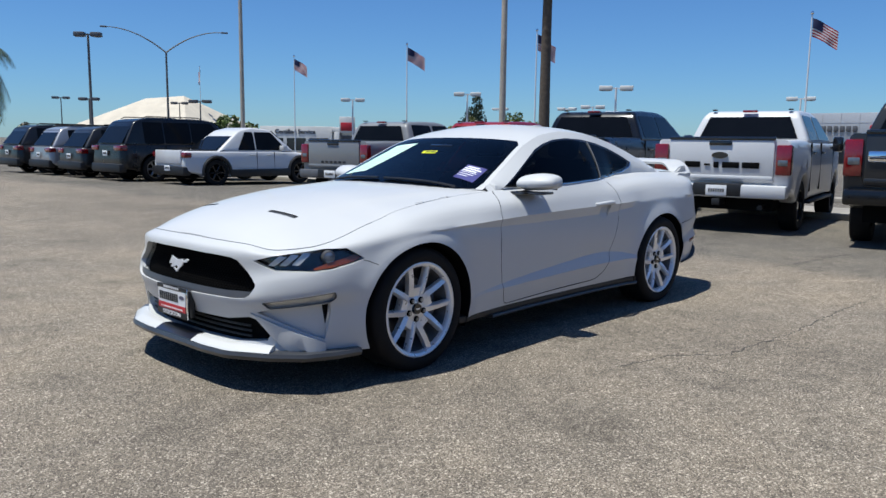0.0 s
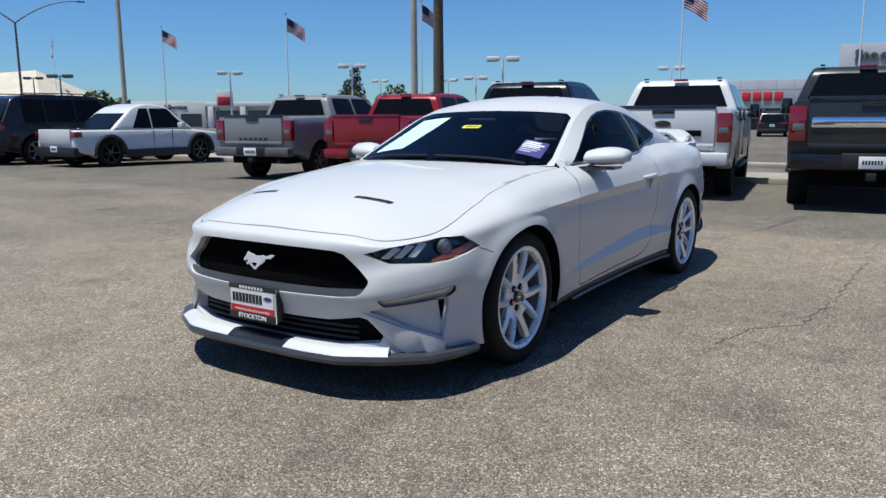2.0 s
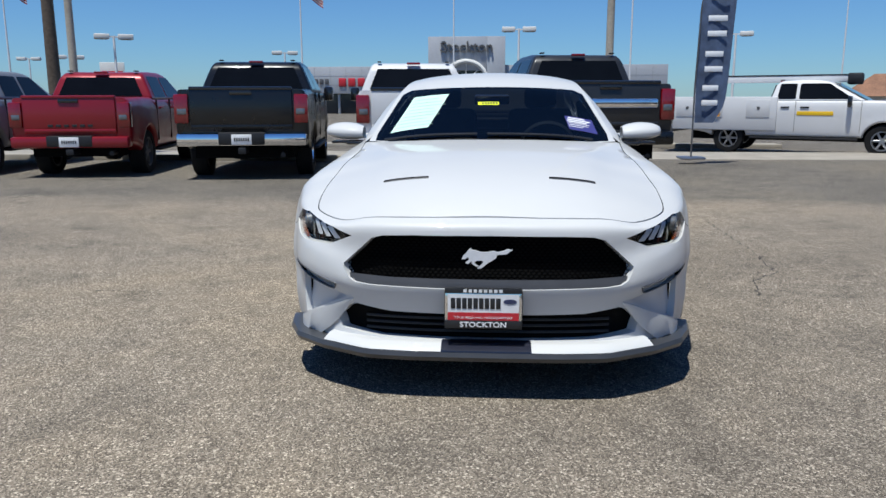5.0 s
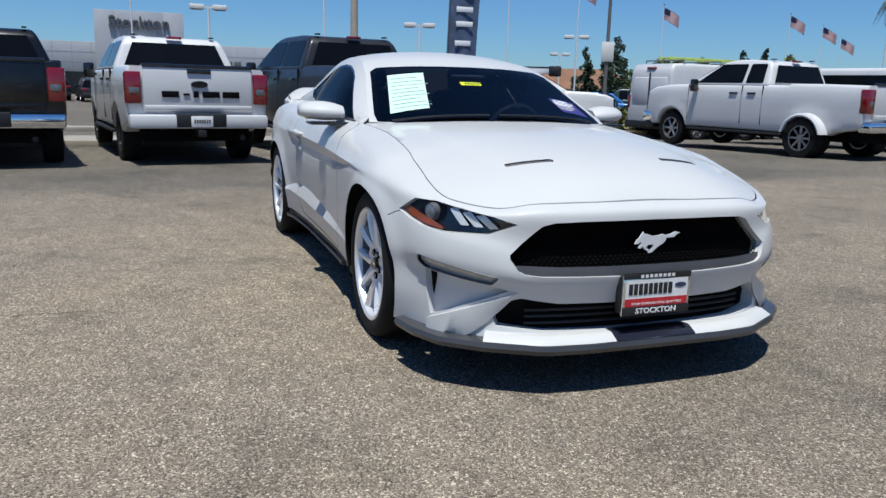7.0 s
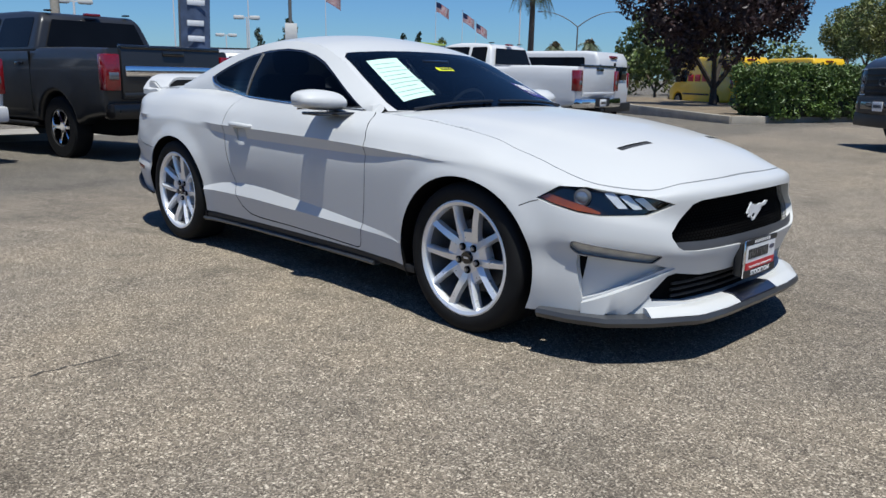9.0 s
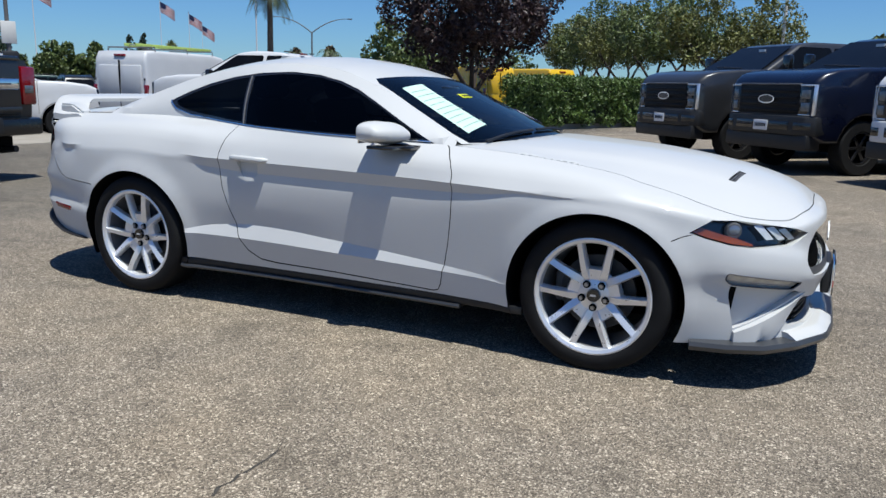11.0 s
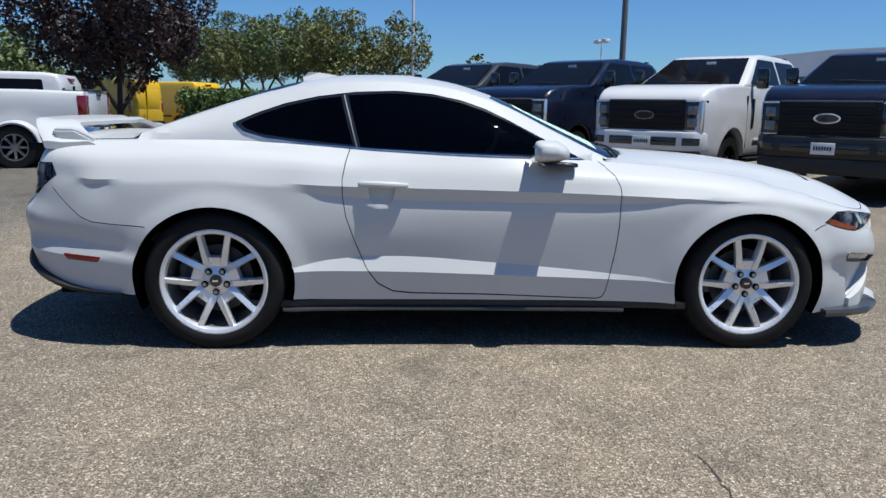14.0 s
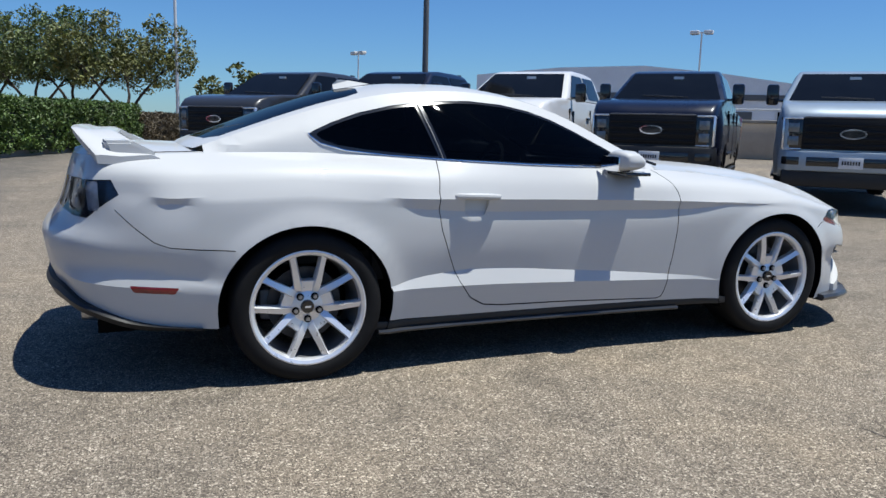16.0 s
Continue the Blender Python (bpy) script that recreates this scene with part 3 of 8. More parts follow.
        for k in range(6):
            part("gate_marking", boxes(((0.04 * kx, -0.36 + k * 0.125, 0.925 * kz), (0.05 * kx, -0.28 + k * 0.125, 0.97 * kz)), bevel=0.004), M_INK, gate)
    for s in (1, -1):
        y0, y1 = sorted((s * 0.80 * ky, s * (hw + 0.004)))
        lamp = part("tail_lamp", boxes(((0.05 * kx, y0, 0.91 * kz), (0.22 * kx, y1, 1.36 * kz)), bevel=0.025), M_RED, root)
        yc = sorted((s * 0.83 * ky, s * 0.97 * ky))
        part("reversing_lens", boxes(((0.044 * kx, yc[0], 1.05 * kz), (0.07 * kx, yc[1], 1.14 * kz)), bevel=0.008), M_DIMLENS, lamp)
    if rear_fit:
        bm = bmesh.new()
        box(bm, (-0.05, -0.99 * ky, 0.56 * kz), (0.22, 0.99 * ky, 0.76 * kz), 0.04)
        bar = part("rear_bumper", bm, bumper or M_CHROME, root)
        part("bumper_step", boxes(((-0.06, -0.36, 0.58 * kz), (0.1, 0.36, 0.775 * kz)), bevel=0.02), M_BLACKPLASTIC, bar)
        plate(root, -0.068, 0.665 * kz)
        part("tow_hitch", boxes(((-0.07, -0.06, 0.44 * kz), (0.4, 0.06, 0.54 * kz)), bevel=0.01), M_BLACKPLASTIC, root)
        bm = bmesh.new()
        rod(bm, (0.05, -0.62, 0.42), (0.6, -0.62, 0.44), 0.04)
        part("exhaust", bm, M_BLACKPLASTIC, root)
    # nose
    nx = 5.83 * kx
    if front == "heavy":
        g = part("grille", boxes(((nx - 0.06, -0.66 * ky, 0.87 * kz), (nx + 0.02, 0.66 * ky, 1.30 * kz)), bevel=0.02), surround, root)
        for k in range(4):
            z = (0.91 + 0.092 * k) * kz
            part("grille_bar", boxes(((nx + 0.0, -0.63 * ky, z), (nx + 0.04, 0.63 * ky, z + 0.042)), bevel=0.012), M_GRILLE, g)
        part("grille_header", boxes(((nx - 0.03, -0.64 * ky, 1.292 * kz), (nx + 0.032, 0.64 * ky, 1.315 * kz)), bevel=0.008), M_GREY, g)
        em = part("emblem", oval(bmesh.new(), nx + 0.04, 0, 1.085 * kz, 0.175, 0.072, 0.02), M_CHROME, g)
        part("emblem_field", oval(bmesh.new(), nx + 0.055, 0, 1.085 * kz, 0.150, 0.054, 0.01), M_GLOSSBLACK, em)
        for s in (1, -1):
            Y = lambda pts: [(nx + dx, s * y * ky) for dx, y in pts]
            h = part("headlamp", prism(Y([(0.012, 0.65), (0.004, 0.80), (-0.05, 0.905), (-0.13, 0.945), (-0.25, 0.965), (-0.25, 0.65)]), 0.85 * kz, 1.305 * kz, 0.014), M_GLOSSBLACK, root)
            strip_top = Y([(0.022, 0.66), (0.016, 0.80), (-0.035, 0.918), (-0.07, 0.925), (-0.03, 0.79), (-0.02, 0.66)])
            part("light_bracket", prism(strip_top, 1.276 * kz, 1.300 * kz, 0.006), M_LAMP, h)
            part("light_bracket", prism(strip_top, 0.862 * kz, 0.882 * kz, 0.006), M_LAMP, h)
            part("light_bracket", prism(Y([(-0.014, 0.895), (-0.034, 0.925), (-0.060, 0.936), (-0.055, 0.905)]), 0.87 * kz, 1.29 * kz, 0.005), M_LAMP, h)
            for z in (0.92, 1.10):
                part("lamp_lens", prism(Y([(0.020, 0.70), (0.015, 0.80), (-0.008, 0.850), (-0.03, 0.84), (-0.03, 0.70)]), z * kz, (z + 0.125) * kz, 0.008), M_DIMLENS, h)
            y0, y1 = sorted((s * (hw - 0.03), s * (hw + 0.006)))
            part("fender_vent", boxes(((4.13 * kx, y0, 0.90 * kz), (4.21 * kx, y1, 1.36 * kz)), bevel=0.012), M_GLOSSBLACK, root)
            y0, y1 = sorted((s * (hw - 0.02), s * (hw + 0.008)))
            part("door_moulding", boxes(((2.0 * kx, y0, 0.70 * kz), (4.1 * kx, y1, 0.74 * kz)), bevel=0.006), color, root)
            link("wiper", *tube([(fwd(1.60 * kz) + 0.10, s * 0.10 + 0.25, 1.60 * kz), (fwd(1.62 * kz) + 0.12, s * 0.10 - 0.30, 1.625 * kz)], 0.012, 6), M_BLACKPLASTIC, root)
        xs_, zs_ = fwd(1.93 * kz) + 0.075, 1.93 * kz
        part("screen_sticker", boxes(((xs_ - 0.012, 0.02, zs_ - 0.035), (xs_ + 0.002, 0.19, zs_ + 0.035))), M_PLATE, root)
    else:
        g = part("grille", boxes(((nx - 0.06, -0.62 * ky, 0.80 * kz), (nx + 0.015, 0.62 * ky, 1.24 * kz)), bevel=0.03), surround, root)
        for s in (1, -1):
            y0, y1 = sorted((s * 0.60 * ky, s * 0.93 * ky))
            h = part("headlamp", boxes(((nx - 0.22, y0, 0.82 * kz), (nx + 0.0, y1, 1.22 * kz)), bevel=0.03), M_GLOSSBLACK, root)
            part("lamp_lens", boxes(((nx - 0.03, y0 + 0.03, 0.95 * kz), (nx + 0.01, y1 - 0.03, 1.15 * kz)), bevel=0.02), M_LAMP, h)
    if front == "heavy":
        half = [(nx + 0.10, 0.0), (nx + 0.10, 0.66), (nx + 0.05, 0.84), (nx - 0.08, 0.955), (nx - 0.30, 0.98)]
        fb = part("front_bumper", prism([(x, y * ky) for x, y in half] + [(x, -y * ky) for x, y in half[:0:-1]], 0.575 * kz, 0.85 * kz, 0.03), bumper or color, root)
    else:
        fb = part("front_bumper", boxes(((nx - 0.28, -0.96 * ky, 0.52 * kz), (nx + 0.09, 0.96 * ky, 0.77 * kz)), bevel=0.05), bumper or color, root)
    for s in (1, -1):
        if front == "heavy":
            part("fog_recess", prism([(nx + 0.103, s * 0.67 * ky), (nx + 0.062, s * 0.83 * ky), (nx - 0.02, s * 0.91 * ky), (nx - 0.02, s * 0.67 * ky)], 0.655 * kz, 0.765 * kz, 0.01), M_GLOSSBLACK, fb)
        else:
            y0, y1 = sorted((s * 0.62 * ky, s * 0.86 * ky))
            part("fog_recess", boxes(((nx + 0.07, y0, 0.59 * kz), (nx + 0.095, y1, 0.70 * kz)), bevel=0.015), M_GLOSSBLACK, fb)
    mo, mz = (0.012, 0.07) if front == "heavy" else (0.0, 0.0)
    part("bumper_mouth", boxes(((nx + 0.07, -0.58 * ky, (0.575 + mz) * kz), (nx + 0.095 + mo, 0.58 * ky, (0.70 + mz) * kz)), bevel=0.012), M_GLOSSBLACK, fb)
    part("air_dam", boxes(((nx - 0.25, -0.9 * ky, 0.36 * kz), (nx + 0.04, 0.9 * ky, (0.53 + mz * 0.8) * kz)), bevel=0.03), M_BLACKPLASTIC, root)
    if front == "heavy":
        plate(root, nx + 0.118, 0.70 * kz, 0.0, 1)
    return root


def heading(x, y, deg):
    return pose(x, y, fall(x - 1.5), 0, 0, deg)


P_GREY = paint("gunmetal_paint", (0.028, 0.029, 0.031), 0.35, 0.3, coat=0.3)
P_BLACK = paint("black_paint", (0.004, 0.004, 0.0045), 0.3, coat=0.25)
P_NAVY = paint("navy_paint", (0.003, 0.005, 0.017), 0.3, 0.2)
P_SILVERGREY = paint("cement_grey_paint", (0.20, 0.205, 0.21), 0.4)
P_RED = paint("red_paint", (0.25, 0.006, 0.012), 0.35, 0.2, coat=0.4)
P_PALEBLUE = paint("pale_blue_grey_paint", (0.30, 0.36, 0.42), 0.35, 0.3)
P_CHARCOAL = paint("charcoal_paint", (0.016, 0.017, 0.019), 0.32, 0.3, coat=0.3)
P_DARKSILVER = paint("dark_silver_paint", (0.040, 0.041, 0.044), 0.35, 0.4)
P_YELLOW = paint("yellow_paint", (0.75, 0.46, 0.01), 0.4)

ROW = "pickup trucks parked with their tails out"
pickup("pickup_truck", heading(-6.42, -9.40, 189), "cement grey compact pickup truck parked beside a red pickup", P_SILVERGREY, 5.39, 1.89, 1.80, 0.385, M_GREY, gate_mark="stamp", group=ROW, bumper=M_GREY)
pickup("pickup_truck", heading(-6.95, -6.86, 189), "bright red compact pickup truck parked between two trucks", P_RED, 5.39, 1.89, 1.80, 0.385, M_GREY, gate_mark="stamp", group=ROW, bumper=P_RED, trim=P_RED)
pickup("pickup_truck", heading(-6.75, -3.95, 189), "black full-size pickup truck with a chrome rear bumper", P_BLACK, 5.9, 2.06, 1.97, 0.42, M_CHROME, gate_mark="none", group=ROW)
pickup("pickup_truck", heading(-7.3, -1.2, 189), "white full-size pickup truck with black tailgate marking", M_WHITE, 5.88, 2.03, 1.96, 0.41, M_GLOSSBLACK, bumper=M_WHITE, gate_mark="blocks", group=ROW)
pickup("pickup_truck", heading(-6.75, 1.75, 189), "dark grey heavy-duty pickup truck with a chrome tailgate bar", P_GREY, 6.35, 2.03, 2.07, 0.435, M_CHROME, bumper=P_BLACK, gate_mark="bar", group=ROW)

FACE = "heavy-duty pickup trucks parked nose out"
for (x, y), col, lab in (((-0.55, 11.35), P_DARKSILVER, "dark grey metallic heavy-duty pickup truck with black grille, parked nose out"),
                         ((1.39, 9.48), P_NAVY, "navy heavy-duty pickup truck with black grille, parked nose out"),
                         ((3.43, 7.56), M_WHITE, "white heavy-duty pickup truck with black grille, parked nose out"),
                         ((5.39, 5.76), P_NAVY, "dark navy heavy-duty pickup truck, parked nose out"),
                         ((7.45, 3.9), P_PALEBLUE, "pale blue-grey heavy-duty pickup truck, parked nose out")):
    c = math.cos(radians(-135))
    L = 6.28
    pickup("pickup_truck", heading(x - L * c, y - L * c, -135), lab, col, 6.35, 2.03, 2.07, 0.43, M_GLOSSBLACK, bumper=M_WHITE if col is M_WHITE else (P_PALEBLUE if col is P_PALEBLUE else M_BLACKPLASTIC), front="heavy", group=FACE)
pickup("pickup_truck", heading(-6.6, 11.85, 188), "white dual-rear-wheel pickup truck with an extended cab", M_WHITE, 6.2, 2.03, 2.02, 0.41, M_STEEL, cab="extended", dual=True, bumper=M_CHROME)

# ---- the white coupe: nose towards +x, its left towards +y ----
COUPE = "glossy white two-door sports coupe with silver ten-spoke wheels and tinted windows"
coupe = thing("sports_coupe", pose(0, 0, 0), COUPE, "car")
AXLES, HUBZ = (1.341, -1.328), 0.335

# plan of the lower body from the middle of the nose round to the middle of the tail
PLAN_X = (2.262, 2.255, 2.218, 2.135, 1.97, 1.75, 1.55, 1.36, 1.0, 0.5, 0.0, -0.5, -1.0, -1.35, -1.73, -2.02, -2.24, -2.375, -2.43, -2.445)
PLAN_Y = (0.0, 0.25, 0.48, 0.66, 0.81, 0.895, 0.93, 0.945, 0.937, 0.917, 0.912, 0.917, 0.945, 0.957, 0.935, 0.885, 0.78, 0.55, 0.28, 0.0)


def knots(values):
    """Smooth curve through values at 0, 1, 2 ..., by neighbours' slopes."""
    v = np.array(values, float)
    m = np.gradient(v)

    def at(u):
        u = np.clip(np.asarray(u, float), 0, len(v) - 1)
        i = np.minimum(u.astype(int), len(v) - 2)
        t = u - i
        return v[i] * (1 + 2 * t) * (1 - t) ** 2 + m[i] * t * (1 - t) ** 2 + v[i + 1] * t * t * (3 - 2 * t) + m[i + 1] * t * t * (t - 1)
    return at


plan_x, plan_y = knots(PLAN_X), knots(PLAN_Y)
_u = np.linspace(0, 19, 2000)
_len = np.r_[0, np.cumsum(np.hypot(np.diff(plan_x(_u)), np.diff(plan_y(_u))))]
u_of = lambda a: np.interp(a, _len, _u)
a_of = lambda u: np.interp(u, _u, _len)
AROUND = float(_len[-1])
side_a = lambda x: np.interp(-np.asarray(x, float), -plan_x(_u), _len)

# nine levels up the body: height and inset from the plan, at stations along it
STATION = (0, 2, 3, 4, 5.3, 7, 8, 9, 10, 11, 12, 13, 14, 15, 16, 17, 19)
LEVEL_Z = (
    (0.2, 0.2, 0.195, 0.19, 0.185, 0.2, 0.235, 0.242, 0.242, 0.242, 0.25, 0.265, 0.265, 0.295, 0.37, 0.43, 0.44),
    (0.285, 0.285, 0.29, 0.31, 0.31, 0.34, 0.355, 0.365, 0.365, 0.37, 0.375, 0.385, 0.42, 0.45, 0.47, 0.49, 0.495),
    (0.385, 0.385, 0.4, 0.42, 0.42, 0.43, 0.435, 0.445, 0.445, 0.45, 0.455, 0.46, 0.48, 0.53, 0.535, 0.53, 0.535),
    (0.445, 0.45, 0.465, 0.49, 0.5, 0.55, 0.57, 0.58, 0.58, 0.58, 0.58, 0.58, 0.59, 0.6, 0.625, 0.64, 0.645),
    (0.495, 0.5, 0.545, 0.575, 0.6, 0.68, 0.71, 0.725, 0.725, 0.725, 0.71, 0.7, 0.7, 0.7, 0.705, 0.71, 0.71),
    (0.58, 0.585, 0.6, 0.62, 0.675, 0.735, 0.75, 0.757, 0.757, 0.762, 0.79, 0.8, 0.785, 0.775, 0.775, 0.78, 0.78),
    (0.668, 0.666, 0.668, 0.684, 0.728, 0.785, 0.79, 0.792, 0.792, 0.803, 0.855, 0.87, 0.838, 0.828, 0.85, 0.9, 0.905),
    (0.704, 0.698, 0.684, 0.699, 0.760, 0.83, 0.862, 0.875, 0.878, 0.893, 0.94, 0.955, 0.94, 0.93, 0.93, 0.95, 0.955),
    (0.726, 0.718, 0.695, 0.712, 0.785, 0.86, 0.905, 0.942, 0.955, 0.975, 1.0, 1.01, 1.005, 0.995, 0.985, 0.985, 0.99),
)
LEVEL_D = (
    (0.03, 0.03, 0.03, 0.03, 0.03, 0.03, 0.03, 0.035, 0.035, 0.035, 0.035, 0.035, 0.035, 0.03, 0.03, 0.04, 0.04),
    (0.05, 0.05, 0.045, 0.03, 0.015, 0.015, 0.012, 0.01, 0.01, 0.008, 0.01, 0.012, 0.006, 0.002, 0.004, 0.02, 0.02),
    (0.022, 0.022, 0.03, 0.03, 0.015, 0.012, 0.03, 0.031, 0.031, 0.031, 0.022, 0.012, 0.014, 0.022, 0.02, 0.012, 0.012),
    (0.0, 0.0, 0.0, 0.0, 0.005, 0.006, 0.014, 0.014, 0.014, 0.014, 0.01, 0.002, 0.002, 0.006, 0.003, 0.0, 0.0),
    (0.012, 0.012, 0.008, 0.01, 0.01, 0.004, 0.006, 0.009, 0.009, 0.009, 0.014, 0.008, 0.008, 0.012, 0.03, 0.05, 0.05),
    (0.035, 0.035, 0.03, 0.028, 0.022, 0.012, 0.016, 0.019, 0.019, 0.016, 0.022, 0.022, 0.022, 0.03, 0.046, 0.085, 0.085),
    (0.035, 0.035, 0.037, 0.042, 0.034, 0.022, 0.01, 0.0, 0.0, 0.003, 0.036, 0.042, 0.02, 0.012, 0.05, 0.12, 0.12),
    (0.05, 0.05, 0.052, 0.058, 0.078, 0.085, 0.085, 0.042, 0.036, 0.04, 0.09, 0.108, 0.092, 0.06, 0.08, 0.135, 0.135),
    (0.098, 0.088, 0.085, 0.088, 0.15, 0.205, 0.215, 0.15, 0.088, 0.105, 0.255, 0.27, 0.245, 0.175, 0.13, 0.15, 0.15),
)
# the flank between the wheels: a crisp shoulder line over an undercut, and a bright facet low on the door
FLANK = {
    1: ((7.0, 0.335, 0.016), (8.0, 0.340, 0.020), (8.5, 0.353, 0.017), (9.0, 0.362, 0.010), (10.0, 0.378, 0.003), (11.0, 0.391, 0.0), (11.5, 0.393, 0.003), (12.0, 0.388, 0.012)),
    2: ((7.0, 0.40, 0.014), (8.0, 0.352, 0.020), (8.5, 0.374, 0.022), (9.0, 0.398, 0.024), (10.0, 0.437, 0.028), (11.0, 0.467, 0.030), (11.5, 0.447, 0.027), (12.0, 0.405, 0.018)),
    3: ((8.0, 0.55, 0.011), (8.5, 0.555, 0.013), (9.0, 0.56, 0.014), (10.0, 0.565, 0.015), (11.0, 0.57, 0.014), (11.5, 0.57, 0.012), (12.0, 0.58, 0.008)),
    4: ((8.0, 0.69, 0.008), (8.5, 0.675, 0.0095), (9.0, 0.665, 0.011), (10.0, 0.665, 0.012), (11.0, 0.67, 0.012), (11.5, 0.68, 0.013), (12.0, 0.70, 0.014)),
    5: ((7.0, 0.735, 0.012), (8.0, 0.755, 0.015), (8.5, 0.738, 0.0165), (9.0, 0.735, 0.018), (10.0, 0.737, 0.019), (11.0, 0.744, 0.019), (11.5, 0.760, 0.020), (12.0, 0.78, 0.020), (13.0, 0.79, 0.018), (14.0, 0.785, 0.016), (14.5, 0.800, 0.027), (15.0, 0.785, 0.022)),
    6: ((7.0, 0.775, 0.020), (8.0, 0.770, 0.011), (8.5, 0.778, 0.003), (9.0, 0.786, 0.0), (10.0, 0.797, 0.0), (11.0, 0.805, 0.0), (11.5, 0.810, 0.004), (12.0, 0.820, 0.027), (13.0, 0.845, 0.034), (14.0, 0.830, 0.028), (14.5, 0.824, 0.018), (15.0, 0.835, 0.034)),
}
_old = STATION
STATION = tuple(sorted(set(_old) | {8.5, 11.5, 14.5}))
LEVEL_Z = [pchip(_old, r)(STATION) for r in LEVEL_Z]
LEVEL_D = [pchip(_old, r)(STATION) for r in LEVEL_D]
for _k, _rows in FLANK.items():
    for _st, _z, _d in _rows:
        LEVEL_Z[_k][STATION.index(_st)], LEVEL_D[_k][STATION.index(_st)] = _z, _d
_lz, _ld = [pchip(STATION, r) for r in LEVEL_Z], [pchip(STATION, r) for r in LEVEL_D]
# how sharp each level is folded, at stations along it
FOLD = {1: ((7.6, 8.2, 11.9, 12.2, 14.3, 14.7, 16.2, 16.8), (0, 1, 1, 0, 0, 1, 1, 0)), 2: ((8.0, 8.4, 11.8, 12.2), (0, 1, 1, 0)),
        5: ((7.8, 8.2, 11.7, 12.0, 14.1, 14.3, 14.7, 14.9), (0, 1, 1, 0, 0, 1, 1, 0)), 6: ((7.6, 8.1, 11.8, 12.1, 14.0, 14.2, 14.8, 15.0), (0, 1, 1, 0, 0, 1, 1, 0))}
fold = lambda u: np.stack([np.interp(u, *FOLD[k]) if k in FOLD else np.zeros(len(u)) for k in range(9)], 1)


def climb(rows, v, w):
    """Value at level v from nine values, one curve for every row of points, smooth but where it is folded (w)."""
    m = np.gradient(rows, axis=1)
    v = np.clip(v, 0, 8)
    i = np.minimum((v + 1e-7).astype(int), 7)
    t, k = v - i, np.arange(len(v))
    step = rows[k, i + 1] - rows[k, i]
    m0 = m[k, i] + (step - m[k, i]) * w[k, i]
    m1 = m[k, i + 1] + (step - m[k, i + 1]) * w[k, i + 1]
    return rows[k, i] * (1 + 2 * t) * (1 - t) ** 2 + m0 * t * (1 - t) ** 2 + rows[k, i + 1] * t * t * (3 - 2 * t) + m1 * t * t * (t - 1)


def shell(a, v, out=0.0):
    """Point of the body side at distance a round the plan and level v, moved outward by out."""
    a, v = np.atleast_1d(np.asarray(a, float)), np.atleast_1d(np.asarray(v, float))
    u = u_of(a)
    w = fold(u)
    z = climb(np.stack([f(u) for f in _lz], 1), v, w)
    d = climb(np.stack([f(u) for f in _ld], 1), v, w)
    e = 0.02
    tx, ty = plan_x(u + e) - plan_x(u - e), plan_y(u + e) - plan_y(u - e)
    n = np.hypot(tx, ty)
    nx, ny = ty / n, -tx / n
    x0, y0 = plan_x(u), plan_y(u)
    # swollen lips round the wheel openings
    for c in AXLES:
        r = np.hypot((x0 - c) / 0.39, (z - HUBZ) / 0.37)
        d = d - 0.016 * np.exp(-(((r - 1.0) / 0.13) ** 2)) * np.clip((0.90 - z) / 0.12, 0, 1)
    w = out - d
    return np.stack([x0 + nx * w, np.maximum(y0 + ny * w, 0.0), z], 1)


def level_of(a, z):
    a, z = np.atleast_1d(np.asarray(a, float)), np.atleast_1d(np.asarray(z, float))
    vs = np.linspace(0, 8, 321)
    res = []
    for ai, zi in zip(a, z):
        ui = u_of([ai])
        zz = climb(np.repeat(np.stack([f(ui) for f in _lz], 1), len(vs), 0), vs, np.repeat(fold(ui), len(vs), 0))
        res.append(np.interp(zi, np.maximum.accumulate(zz), vs))
    return np.array(res)


VS = 0.09            # breadth of one level in the flat pattern


def flat(poly, side=False, step=0.03, closed=True):
    """Outline in (distance or x, height) to the flat pattern."""
    pts = np.array(poly, float)
    if side:
        pts[:, 0] = side_a(pts[:, 0])
    pts = np.array(dense([tuple(p) for p in pts], step, closed))
    return [tuple(p) for p in np.stack([pts[:, 0], level_of(pts[:, 0], pts[:, 1]) * VS], 1)]


def wheel_hole(c):
    rim = [(c + 0.39 * math.cos(t), HUBZ + 0.37 * math.sin(t)) for t in np.linspace(-0.5, math.pi + 0.5, 44)]
    pts = np.array(rim)
    a = side_a(pts[:, 0])
    v = [max(level_of([ai], [z])[0], 0) * VS if z > LEVEL_Z[0][0] - 0.05 else -0.2 for ai, z in zip(a, pts[:, 1])]
    zlow = [float(_lz[0](u_of([ai]))[0]) for ai in a]
    out = [(float(ai), float(vi) if z > zl else -0.12) for ai, vi, z, zl in zip(a, v, pts[:, 1], zlow)]
    return out


